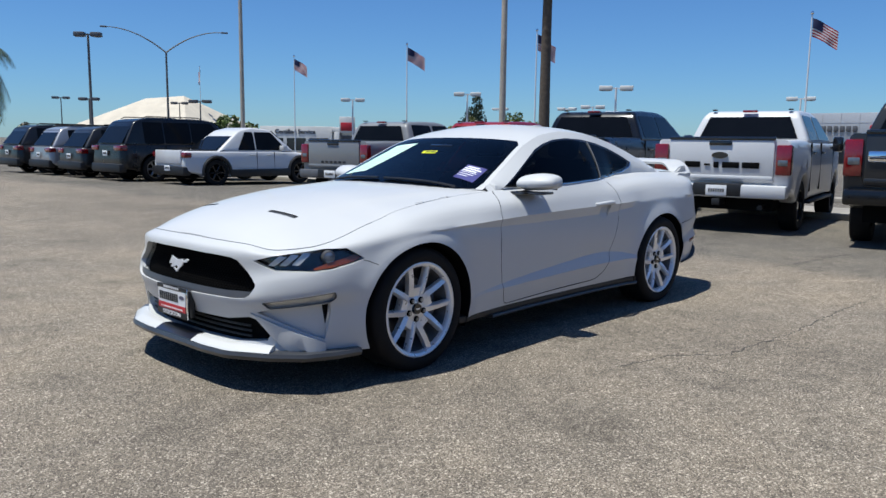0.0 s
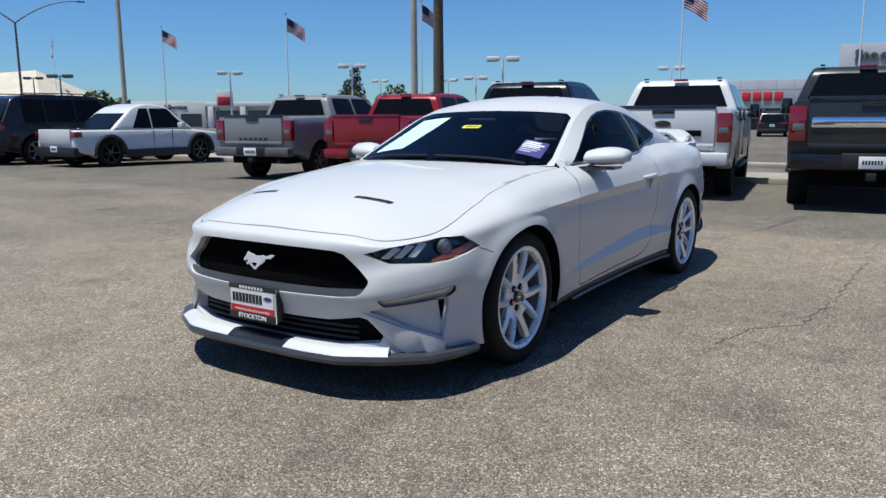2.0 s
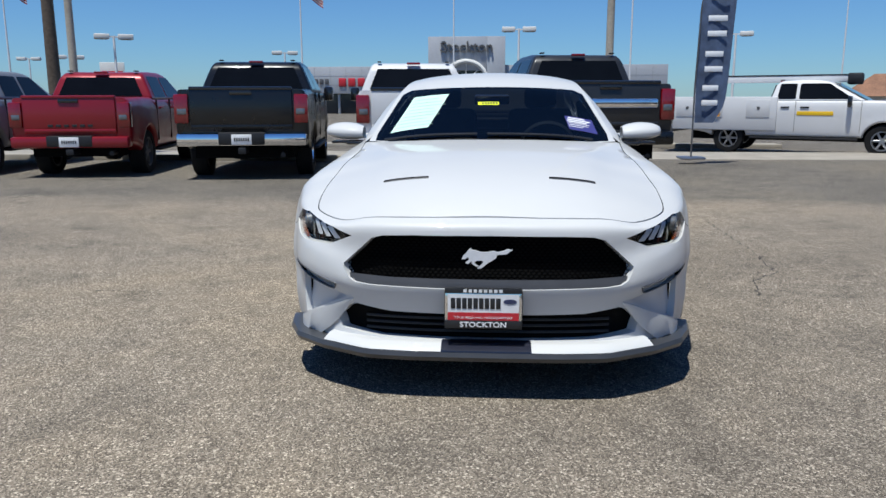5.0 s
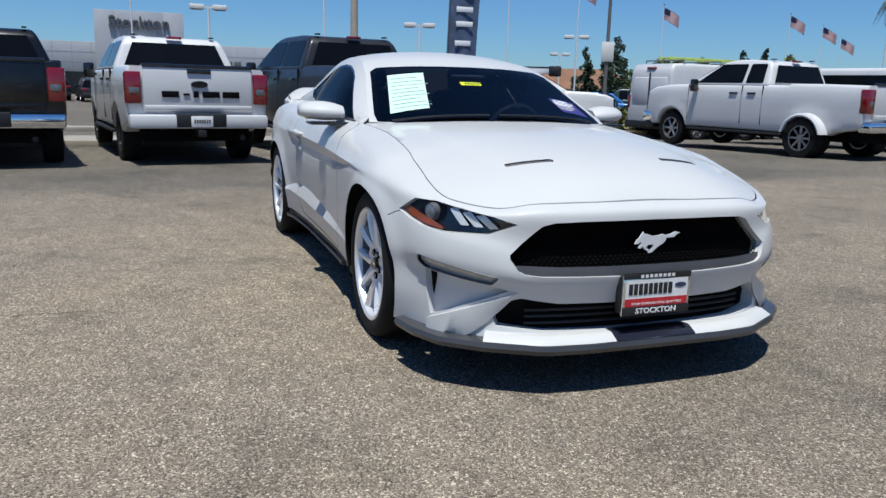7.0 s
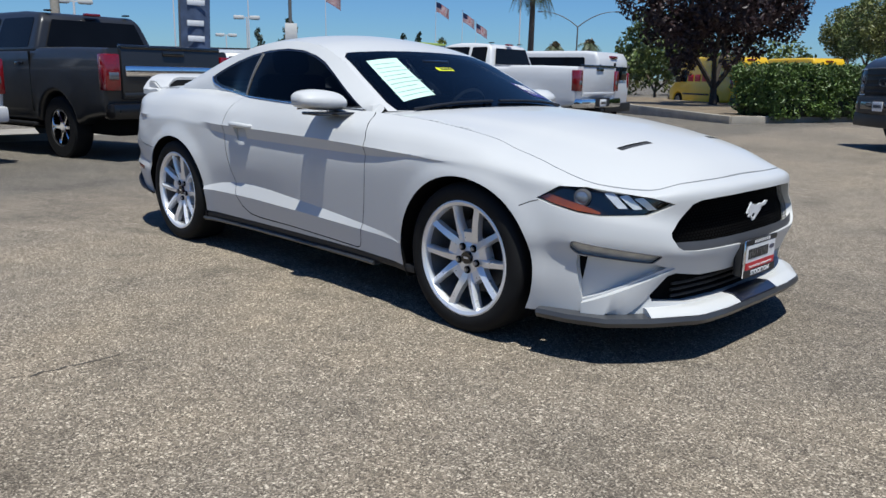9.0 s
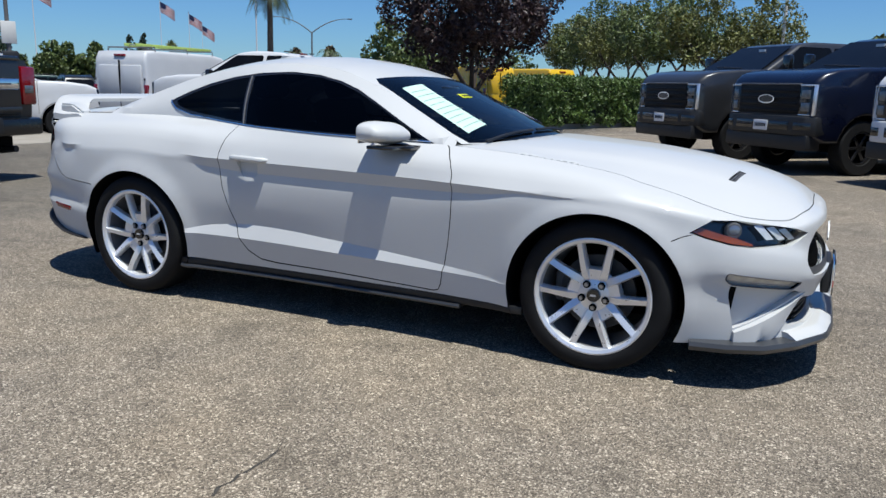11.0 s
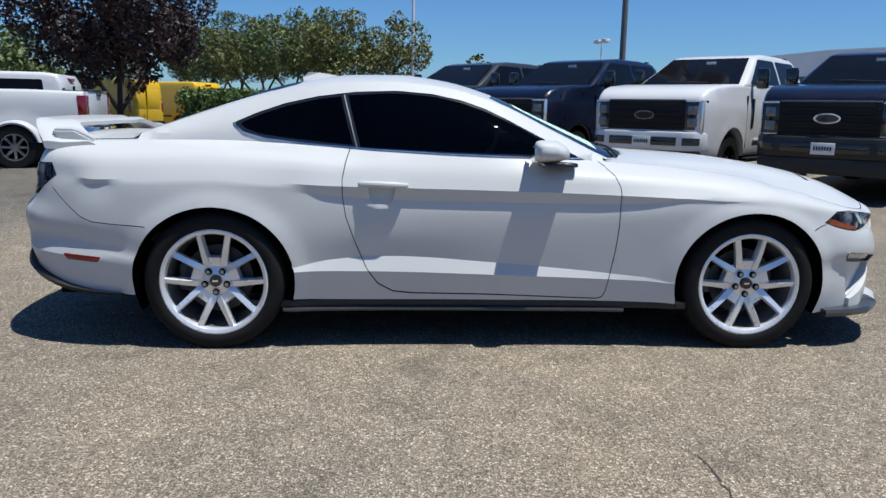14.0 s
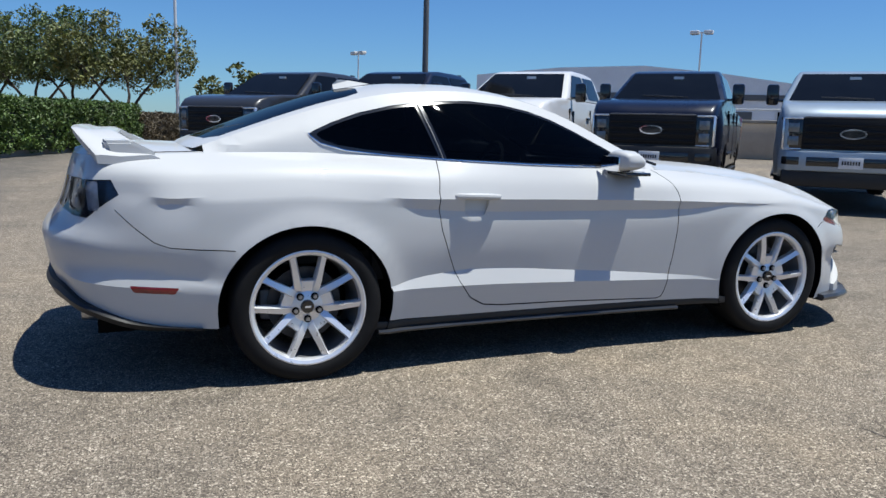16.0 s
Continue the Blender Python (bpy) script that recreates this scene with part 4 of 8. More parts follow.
GRILLE = [(0.0, 0.662), (0.30, 0.660), (0.43, 0.655), (0.48, 0.642), (0.56, 0.575), (0.602, 0.535), (0.600, 0.518), (0.57, 0.478), (0.54, 0.463), (0.48, 0.457), (0.0, 0.450)]
INTAKE = [(0.0, 0.338), (0.40, 0.344), (0.55, 0.366), (0.60, 0.352), (0.68, 0.302), (0.65, 0.250), (0.45, 0.232), (0.0, 0.228)]
LAMP = [(0.575, 0.646), (0.68, 0.672), (0.82, 0.690), (0.97, 0.706), (1.08, 0.706), (1.172, 0.652), (1.10, 0.628), (1.00, 0.606), (0.90, 0.596), (0.70, 0.602)]
DRL = rounded([(0.64, 0.446), (0.82, 0.472), (1.005, 0.496), (1.012, 0.468), (0.985, 0.445), (0.67, 0.414)], 0.012)
POCKET = [(0.66, 0.408), (0.85, 0.426), (0.985, 0.438), (0.988, 0.40), (0.972, 0.32), (0.955, 0.258), (0.88, 0.282), (0.72, 0.345), (0.60, 0.392)]
FOG = [(0.945, 0.431), (0.980, 0.435), (0.976, 0.38), (0.962, 0.33)]
SCOOP = rounded([(-0.590, 0.812), (-0.450, 0.812), (-0.468, 0.722), (-0.566, 0.722)], 0.03)
TAIL = AROUND
TLAMP = [(-2.135, 0.895), (-2.27, 0.89), (-2.42, 0.885), (-2.423, 0.765), (-2.315, 0.735), (-2.24, 0.735), (-2.10, 0.835)]
MARKER = rounded([(-2.062, 0.462), (-1.868, 0.450), (-1.885, 0.424), (-2.045, 0.433)], 0.008)
door_line = [(0.545, 0.955), (0.585, 0.92), (0.631, 0.872), (0.655, 0.82), (0.660, 0.76), (0.657, 0.62), (0.645, 0.50), (0.628, 0.40), (0.606, 0.29), (0.592, 0.263), (0.565, 0.254), (0.3, 0.262), (0.0, 0.272), (-0.36, 0.277), (-0.46, 0.287), (-0.535, 0.328), (-0.592, 0.405), (-0.65, 0.54), (-0.692, 0.66), (-0.708, 0.76), (-0.709, 0.84), (-0.692, 0.92), (-0.672, 0.98)]
bumper_line = [(1.735, 0.645), (1.70, 0.635), (1.655, 0.615)]
tail_line = [(-1.64, 0.604), (-1.80, 0.612), (-1.90, 0.620), (-1.96, 0.642), (-2.04, 0.705), (-2.115, 0.775)]
sill_line = [(0.60, 0.33), (0.72, 0.33), (0.96, 0.335)]
GAP = 0.0042


def seam(line, width=GAP):
    return [tuple(p) for p in strip(flat(line, True, 0.02, False), width)]


outline = [(0.0, 0.0), (AROUND, 0.0), (AROUND, 8 * VS), (0.0, 8 * VS)]
regions = [("-", wheel_hole(AXLES[0])), ("-", wheel_hole(AXLES[1])), ("grille", flat(GRILLE)), ("intake", flat(INTAKE)), ("headlamp", flat(LAMP)), ("drl", flat(DRL)),
           ("fog", flat(FOG)), ("pocket", flat(POCKET)), ("scoop", flat(SCOOP, True, 0.012)), ("tail", flat(TLAMP, True)), ("marker", flat(MARKER, True)), ("gap", seam(door_line)), ("nose_gap", seam(bumper_line)), ("tail_gap", seam(tail_line, 0.0035))]
FOLDS = [(k, float(a_of(a)), float(a_of(b))) for k, spans in ((1, ((7.9, 12.1), (14.4, 16.6))), (2, ((8.1, 12.1),)), (5, ((7.9, 11.9), (14.15, 14.85))), (6, ((7.8, 12.0), (14.05, 14.95)))) for a, b in spans]
cut = patch(dense(outline, 0.03), regions, 0.028, [[(float(a), k * VS) for a in np.arange(a0, a1, 0.03)] for k, a0, a1 in FOLDS])


def ring_wall(ring, deep):
    """The wall of a sunk field: its rim on the body, and the same rim moved in."""
    p = np.array(ring)
    o, i = shell(p[:, 0], p[:, 1] / VS), shell(p[:, 0], p[:, 1] / VS, -deep)
    n = len(p)
    return [tuple(q) for q in o] + [tuple(q) for q in i], [(k, (k + 1) % n, n + (k + 1) % n, n + k) for k in range(n) if p[k][0] + p[(k + 1) % n][0] > 1e-6]


def sheet(name, out=0.0):
    v, f = cut[name]
    return [tuple(p) for p in shell(v[:, 0], v[:, 1] / VS, out)], [tuple(t) for t in f]


def both(name, vf, material, parent=None, label="", sharp=35):
    a = link(name, *vf, material, parent or coupe, label, sharp)
    b = link(name, *flip(*vf), material, parent or coupe, label, sharp)
    return a, b


def welded(name, meshes, material, parent, label="", sharp=32, creases=()):
    """Several sheets joined into one part, with near points merged."""
    bm = bmesh.new()
    for verts, faces in meshes:
        vs = [bm.verts.new(v) for v in verts]
        for f in faces:
            try:
                bm.faces.new([vs[i] for i in f])
            except ValueError:
                pass
    bmesh.ops.remove_doubles(bm, verts=bm.verts, dist=0.0012)
    ob = part(name, bm, material, parent, label, sharp)
    if creases:
        tree = KDTree(len(creases))
        for i, (q, k) in enumerate(creases):
            tree.insert(q, i)
        tree.balance()
        on = []
        for q in ob.data.vertices:
            _, i, d = tree.find(q.co)
            on.append(creases[i][1] if d < 0.0015 else -1)
        for e in ob.data.edges:
            a, b = e.vertices
            if on[a] >= 0 and on[a] == on[b]:
                e.use_edge_sharp = True
    return ob


M_COAT = mat("white_car_paint", (0.535, 0.537, 0.532), 0.45, coat=0.5, var=0.015, scale=1.5, rvar=0.03, spec=0.2)
skin, walls = sheet(""), []
pv, pf = cut["scoop"]
pz = shell(pv[:, 0], pv[:, 1] / VS)[:, 2]
bowl_v = [tuple(shell([a], [v / VS], -0.034 * float(np.clip((z - 0.722) / 0.085, 0, 1)))[0]) for (a, v), z in zip(pv, pz)]
pr = flat(SCOOP, True, 0.012)
rim_o = [shell([a], [v / VS])[0] for a, v in pr]
rim_i = [shell([a], [v / VS], -0.034 * float(np.clip((p[2] - 0.722) / 0.085, 0, 1)))[0] for (a, v), p in zip(pr, rim_o)]
n = len(pr)
scoop = [(bowl_v, [tuple(t) for t in pf]), ([tuple(p) for p in rim_o + rim_i], [(k, (k + 1) % n, n + (k + 1) % n, n + k) for k in range(n)])]
fascia = [skin] + scoop + [ring_wall(flat(LAMP), 0.03), sheet("pocket", -0.028), ring_wall(flat(POCKET), 0.028)] + [ring_wall(flat(r), 0.05) for r in (GRILLE, INTAKE)]
creases = []
for (a, v), q in zip(cut[""][0], skin[0]):
    k = round(v / VS)
    if abs(v / VS - k) < 1e-4 and any(k == kk and a0 - 1e-6 <= a <= a1 for kk, a0, a1 in FOLDS):
        creases += [(q, k), ((q[0], -q[1], q[2]), k)]
body = welded("body_shell", fascia + [flip(*m) for m in fascia], M_COAT, coupe, creases=creases)

# dark seams
for edge_name in ("gap", "nose_gap", "tail_gap"):
    both("panel_gap", sheet(edge_name, -0.007), M_MATTE, body)
# wheel openings lined in black
for c in AXLES:
    rim = np.array([(c + 0.39 * math.cos(t), HUBZ + 0.37 * math.sin(t)) for t in np.linspace(-0.42, math.pi + 0.42, 40)])
    a = side_a(rim[:, 0])
    edge = shell(a, level_of(a, np.maximum(rim[:, 1], 0.2)), -0.004)
    edge[:, 0], edge[:, 2] = rim[:, 0], rim[:, 1]
    rows = []
    for y_in, lift in ((0.0, 0.0), (0.03, 0.012), (0.30, 0.02)):
        q = edge.copy()
        q[:, 1] -= y_in
        q[:, 0] = c + (q[:, 0] - c) * (1 + lift)
        q[:, 2] = HUBZ + (q[:, 2] - HUBZ) * (1 + lift)
        rows.append(q)
    n = len(rim)
    v = [tuple(p) for r in rows for p in r]
    f = [(j * n + i, j * n + i + 1, (j + 1) * n + i + 1, (j + 1) * n + i) for j in range(2) for i in range(n - 1)]
    k = len(v)
    v.append((c, float(rows[2][:, 1].mean()), HUBZ))
    f += [(2 * n + i, 2 * n + i + 1, k) for i in range(n - 1)]
    both("wheel_liner", (v, f), M_MATTE)

# grille: sunk mesh, surround bar, running horse as a plain badge
M_MESH = mat("black_grille_mesh", (0.0007, 0.0007, 0.0008), 0.9, var=0.2, scale=20, spec=0.02)
gm = sheet("grille", -0.052)
grille = welded("grille", [gm, flip(*gm)], M_MATTE, coupe)
hexes = []
rad = 0.0125
for row in range(-3, 20):
    for col in range(-32, 33):
        y, z = col * rad * 1.75 + (row % 2) * rad * 0.875, 0.475 + row * rad * 1.5 * 0.62
        if 0 <= abs(y) and inside(GRILLE + [(-p[0], p[1]) for p in GRILLE[::-1]], [(y, z)])[0]:
            hexes.append((y, z))
v, f = [], []
for y, z in hexes:
    a0 = abs(y)
    for ring in (rad * 0.98, rad * 0.74):
        for k in range(6):
            t = math.pi / 6 + k * math.pi / 3
            yy, zz = y + ring * math.cos(t), z + ring * 0.62 * math.sin(t)
            p = shell([abs(yy)], level_of([abs(yy)], [zz]), -0.036)[0]
            v.append((p[0], yy if abs(yy) > 0.02 else yy, zz))
    b = len(v) - 12
    f += [(b + k, b + (k + 1) % 6, b + 6 + (k + 1) % 6, b + 6 + k) for k in range(6)]
link("grille_mesh", v, f, M_MESH, grille, smooth=False)
tagged(bpy.data.objects["grille_mesh"], kind="stuff")
low = flat([(0.0, 0.488), (0.40, 0.490), (0.578, 0.496), (0.57, 0.478), (0.54, 0.463), (0.48, 0.457), (0.0, 0.450)])
ptc = patch(low, [], 0.03)[""]
bar = ([tuple(p) for p in shell(ptc[0][:, 0], ptc[0][:, 1] / VS, -0.012)], [tuple(t) for t in ptc[1]])
welded("grille_bar", [bar, flip(*bar)], mat("dark_grey_bar", (0.055, 0.055, 0.058), 0.4, var=0.1, scale=9), grille)
horse = [(-0.1000, -0.0036), (-0.0925, 0.0108), (-0.0800, 0.0228), (-0.0725, 0.0348), (-0.0650, 0.0420), (-0.0600, 0.0348), (-0.0425, 0.0324), (-0.0200, 0.0252), (0.0050, 0.0264), (0.0250, 0.0312), (0.0400, 0.0264), (0.0600, 0.0300), (0.0800, 0.0384), (0.1025, 0.0348), (0.0875, 0.0276), (0.0775, 0.0180), (0.0550, 0.0168), (0.0400, 0.0156), (0.0375, 0.0036), (0.0225, -0.0084), (0.0075, -0.0156), (-0.0075, -0.0276), (-0.0225, -0.0396), (-0.0375, -0.0408), (-0.0350, -0.0348), (-0.0200, -0.0228), (-0.0125, -0.0108), (-0.0250, -0.0084), (-0.0400, -0.0084), (-0.0500, -0.0180), (-0.0325, -0.0300), (-0.0400, -0.0348), (-0.0600, -0.0204), (-0.0600, -0.0108), (-0.0750, -0.0228), (-0.0850, -0.0180), (-0.0700, -0.0036), (-0.0750, 0.0060), (-0.0850, -0.0036)]
bm = bmesh.new()
vs = [bm.verts.new((2.246, y, 0.575 + z)) for y, z in horse]
face = bm.faces.new(vs)
ext = bmesh.ops.extrude_face_region(bm, geom=[face])
bmesh.ops.translate(bm, vec=(-0.006, 0, 0), verts=[g for g in ext["geom"] if isinstance(g, bmesh.types.BMVert)])
part("grille_badge", bm, mat("satin_silver_badge", (0.70, 0.71, 0.73), 0.4, 0.2, var=0.08, scale=30), grille, "satin silver badge")
im = sheet("intake", -0.052)
intake = welded("lower_intake", [im, flip(*im)], M_MATTE, coupe)
for z in (0.258, 0.284, 0.310):
    ys = np.linspace(-0.5, 0.5, 21)
    pts = [(float(shell([abs(y)], level_of([abs(y)], [z]), -0.035)[0][0]), y, z) for y in ys]
    link("intake_slat", *tube(pts, 0.006, 6), M_BLACKPLASTIC, intake)
both("corner_vent", sheet("fog", -0.024), M_MATTE)
drl = both("running_lamp", sheet("drl", -0.014), mat("running_lamp_lens", (0.52, 0.51, 0.48), 0.25, 0.2, coat=1.0, var=0.12, scale=25))
ringd = flat(DRL, False, 0.02)
for s, ob in zip((1, -1), drl):
    p = np.array(ringd)
    q = shell(p[:, 0], p[:, 1] / VS, 0.001)
    pts = [(x, s * y, z) for x, y, z in q] + [(q[0][0], s * q[0][1], q[0][2])]
    link("lamp_bezel", *tube(pts, 0.003, 6), M_GREY, ob)

# headlamps: dark bowl with three slanting light bars, projector, amber corner, clear cover
bowl = both("headlamp", sheet("headlamp", -0.05), M_GLOSSBLACK)
for s, ob in zip((1, -1), bowl):
    cover, f = sheet("headlamp", -0.004)
    link("clear_cover", [(x, s * y, z) for x, y, z in cover], f if s > 0 else [t[::-1] for t in f], M_CLEAR, ob).visible_shadow = False
    for k in range(3):
        a0 = 0.655 + 0.065 * k
        quad = flat(rounded([(a0, 0.624 + 0.002 * k), (a0 + 0.040, 0.622 + 0.002 * k), (a0 + 0.105, 0.666 + 0.009 * k), (a0 + 0.066, 0.672 + 0.009 * k)], 0.006), False, 0.012)
        pv, pf = patch(quad, [], 0.012)[""]
        o = shell(pv[:, 0], pv[:, 1] / VS, -0.02)
        link("light_bar", [(x, s * y, z) for x, y, z in o], pf, mat("frosted_light_bar", (0.75, 0.76, 0.78), 0.25, 0.2, coat=0.5, var=0.1, scale=40), ob)
    c = shell([0.985], level_of([0.985], [0.664]), -0.03)[0]
    c2 = shell([0.985], level_of([0.985], [0.664]), -0.008)[0]
    bm = bmesh.new()
    rod(bm, (c[0], s * c[1], c[2]), (c2[0], s * c2[1], c2[2]), 0.036, 0.030, 24)
    proj = part("projector", bm, M_GREY, ob)
    bm = bmesh.new()
    c3 = shell([0.985], level_of([0.985], [0.664]), -0.004)[0]
    rod(bm, (c2[0], s * c2[1], c2[2]), (c3[0], s * c3[1], c3[2]), 0.025, 0.018, 24)
    part("projector_lens", bm, mat("projector_glass", (0.25, 0.28, 0.33), 0.04, 0.6, var=0.1, scale=30), proj)
    quad = flat([(0.90, 0.604), (1.00, 0.614), (1.10, 0.636), (1.158, 0.655), (1.12, 0.672), (1.04, 0.650), (0.97, 0.634), (0.90, 0.612)], False, 0.02)
    pv, pf = patch(quad, [], 0.02)[""]
    o = shell(pv[:, 0], pv[:, 1] / VS, -0.012)
    link("amber_corner", [(x, s * y, z) for x, y, z in o], pf, M_AMBER, ob, "amber side reflector")

# front splitter, lower blades, sill skirts, rear diffuser
def ledge(u0, u1, z_low, z_high, out, inn, n=40):
    """A thin shelf that follows the foot of the body from u0 to u1."""
    us = np.linspace(u0, u1, n)
    a = a_of(us)
    rows = []
    for o, z in ((out, z_low), (out + 0.004, (z_low + z_high) / 2), (out, z_high), (inn, z_high + 0.004), (inn, z_low)):
        p = shell(a, np.zeros(n), o)
        p[:, 2] = z
        rows.append(p)
    v = [tuple(p) for r in rows for p in r]
    m = len(rows)
    return v, [(j * n + i, j * n + i + 1, ((j + 1) % m) * n + i + 1, ((j + 1) % m) * n + i) for j in range(m) for i in range(n - 1)] + [tuple(j * n for j in range(m))[::-1], tuple(j * n + n - 1 for j in range(m))]


M_SPLIT = mat("satin_grey_splitter", (0.040, 0.041, 0.043), 0.35, coat=0.3, var=0.15, scale=5)
def shelf(plan, rows, n=44):
    """A solid that runs along plan points, with rows of (outward, height) across it."""
    pl = np.array(dense(plan, 0.03, False))
    d = np.gradient(pl, axis=0)
    d /= np.hypot(d[:, 0], d[:, 1])[:, None]
    nrm = np.stack([-d[:, 1], d[:, 0]], 1) * -1
    n, m = len(pl), len(rows)
    v = [(float(p[0] + q[0] * o), float(p[1] + q[1] * o) if k else 0.0 if p[1] < 1e-6 else float(p[1] + q[1] * o), z) for o, z in rows for k, (p, q) in enumerate(zip(pl, nrm))]
    f = [(j * n + i, j * n + i + 1, ((j + 1) % m) * n + i + 1, ((j + 1) % m) * n + i) for j in range(m) for i in range(n - 1)]
    return v, f + [tuple(j * n + n - 1 for j in range(m))]


NOSE = [(2.296, 0.0), (2.293, 0.30), (2.275, 0.46), (2.262, 0.50), (2.16, 0.68), (2.04, 0.815), (1.90, 0.875), (1.76, 0.90)]
sp = shelf(NOSE, [(0.000, 0.166), (0.012, 0.186), (0.004, 0.203), (-0.12, 0.208), (-0.12, 0.170)])
splitter = welded("front_splitter", [sp, flip(*sp)], M_SPLIT, coupe, "dark grey front splitter")
lip = shelf(NOSE[:5], [(0.0, 0.205), (-0.003, 0.209), (-0.040, 0.228), (-0.055, 0.230), (-0.12, 0.226), (-0.12, 0.205)])
chin = welded("chin_blade", [lip, flip(*lip)], M_COAT, coupe)
mid = shelf([(2.2985, 0.0), (2.297, 0.18)], [(0.0, 0.204), (-0.002, 0.2105), (-0.040, 0.2305), (-0.055, 0.2325), (-0.10, 0.229), (-0.10, 0.204)])
welded("chin_inlay", [mid, flip(*mid)], mat("dark_blue_inlay", (0.012, 0.014, 0.026), 0.3, coat=0.6, var=0.1, scale=8), chin, "dark middle section")
sk = ledge(7.95, 12.45, 0.205, 0.240, -0.010, -0.10, 40)
both("sill_skirt", sk, M_BLACKPLASTIC)
sk2 = ledge(8.6, 12.0, 0.186, 0.204, 0.006, -0.06, 30)
both("sill_wing", sk2, M_SPLIT)


def valance():
    us = np.linspace(14.15, 19, 44)
    a = a_of(us)
    foot = pchip((14.15, 15, 16, 17, 19), (0.258, 0.270, 0.325, 0.36, 0.36))(us)
    top = np.array([float(_lz[0]([u])[0]) for u in us]) + 0.004
    rows = []
    for o, z in ((-0.006, top), (0.004, top * 0.5 + foot * 0.5 + 0.01), (-0.02, foot), (-0.16, foot), (-0.16, top)):
        p = shell(a, np.zeros(44), 0.03 + o)
        p[:, 2] = z
        rows.append(p)
    v = [tuple(p) for r in rows for p in r]
    return v, [(j * 44 + i, j * 44 + i + 1, ((j + 1) % 5) * 44 + i + 1, ((j + 1) % 5) * 44 + i) for j in range(5) for i in range(43)]


dv = valance()
welded("rear_diffuser", [dv, flip(*dv)], M_BLACKPLASTIC, coupe)
for s in (1, -1):
    for dy in (0.0, 0.10):
        v, f = lathe([(0.043, 0.0), (0.046, -0.01), (0.046, -0.16), (0.038, -0.16), (0.038, -0.005)], 24)
        link("exhaust_tip", [(-2.26 - y, s * (0.52 + dy) + x, 0.315 + z) for x, y, z in v], f, M_STEEL, coupe)
    # slanting blade from the intake's corner down to the splitter
    rows = []
    for t in np.linspace(0, 1, 14):
        a, z = 0.565 + 0.390 * t, 0.386 - 0.172 * t
        hgt, out = 0.004 + 0.034 * t, 0.003 + 0.024 * math.sin(math.pi * min(t * 0.72, 1))
        rows.append([shell([a], level_of([a], [z + dz]), o)[0] for o, dz in ((-0.03, hgt), (out, hgt * 0.8), (out + 0.002, max(-hgt * 0.4 - 0.05 * t, 0.20 - z)), (out * 0.5, max(-hgt - 0.07 * math.sin(math.pi * t * 0.9), 0.198 - z)), (-0.03, max(-hgt, 0.196 - z)))])
    v = [(x, s * y, z) for r in rows for x, y, z in r]
    f = [(j * 5 + i, j * 5 + (i + 1) % 5, (j + 1) * 5 + (i + 1) % 5, (j + 1) * 5 + i) for j in range(13) for i in range(5)]
    link("corner_blade", v, f + [(0, 1, 2, 3, 4), (65, 66, 67, 68, 69)], M_COAT, coupe, sharp=30)

# ---- upper surfaces ----
_ua = np.linspace(0, 10.2, 500)
_edge = shell(a_of(_ua), np.full(500, 8.0))          # hood shut line and belt
hood_edge = [(x, y, z) for x, y, z in _edge if x > 0.56]
hx = np.array([p[0] for p in hood_edge])
o = np.argsort(hx)
hood_ye = lambda x: np.interp(x, hx[o], np.array([p[1] for p in hood_edge])[o])
hood_ze = lambda x: np.interp(x, hx[o], np.array([p[2] for p in hood_edge])[o])
hood_zc = pchip((0.5, 0.85, 1.0, 1.36, 1.6, 1.8, 1.95, 2.06, 2.12, 2.164), (0.968, 0.966, 0.960, 0.939, 0.910, 0.875, 0.838, 0.799, 0.766, 0.728))


def hood_z(x, y):
    ye = np.maximum(hood_ye(x), 0.02)
    w = np.clip(np.abs(y) / ye, 0, 1)
    base = hood_zc(x) + (hood_ze(x) - hood_zc(x)) * w ** 2.6
    fade = np.clip((2.08 - x) / 0.5, 0, 1) * np.clip((x - 0.75) / 0.3, 0, 1)
    rib = 1 / (1 + np.exp((np.abs(y) - (0.485 + 0.12 * (1.83 - x))) / 0.012))
    return base - 0.012 * (1 - rib) * fade * (1 - w ** 6)


def top_patch(outline, zf, regions=(), step=0.045, out=0.0):
    res = patch(dense(outline, step * 0.7), [(n, dense(r, step * 0.7)) for n, r in regions], step)
    return {k: ([(x, y, float(z)) for (x, y), z in zip(v, zf(v[:, 0], v[:, 1]) + out)], [tuple(t) for t in f]) for k, (v, f) in res.items()}


front = [(x - 0.004, max(y - 0.004, 0)) for x, y, z in _edge[::4] if x > 0.62]
cowl = [(0.60, 0.735), (0.70, 0.60), (0.78, 0.42), (0.825, 0.2), (0.84, 0.0)]
half = front + cowl
full = half[:-1] + [half[-1]] + [(x, -y) for x, y in half[::-1] if y > 1e-4]
vent = lambda s: rounded([(1.868, s * 0.262), (1.841, s * 0.465), (1.809, s * 0.465), (1.836, s * 0.262)], 0.010)
hp = top_patch(full, hood_z, [("vent", vent(1)), ("vent", vent(-1))], 0.04)
lip_v = [(x, y, float(hood_z(np.array([x]), np.array([y]))[0])) for x, y in dense(full, 0.04)]
k = len(lip_v)
lip_v += [(x, y, z - 0.03) for x, y, z in lip_v]
hood = welded("hood", [hp[""], (lip_v, [(i, (i + 1) % k, k + (i + 1) % k, k + i) for i in range(k)])], M_COAT, coupe, sharp=30)
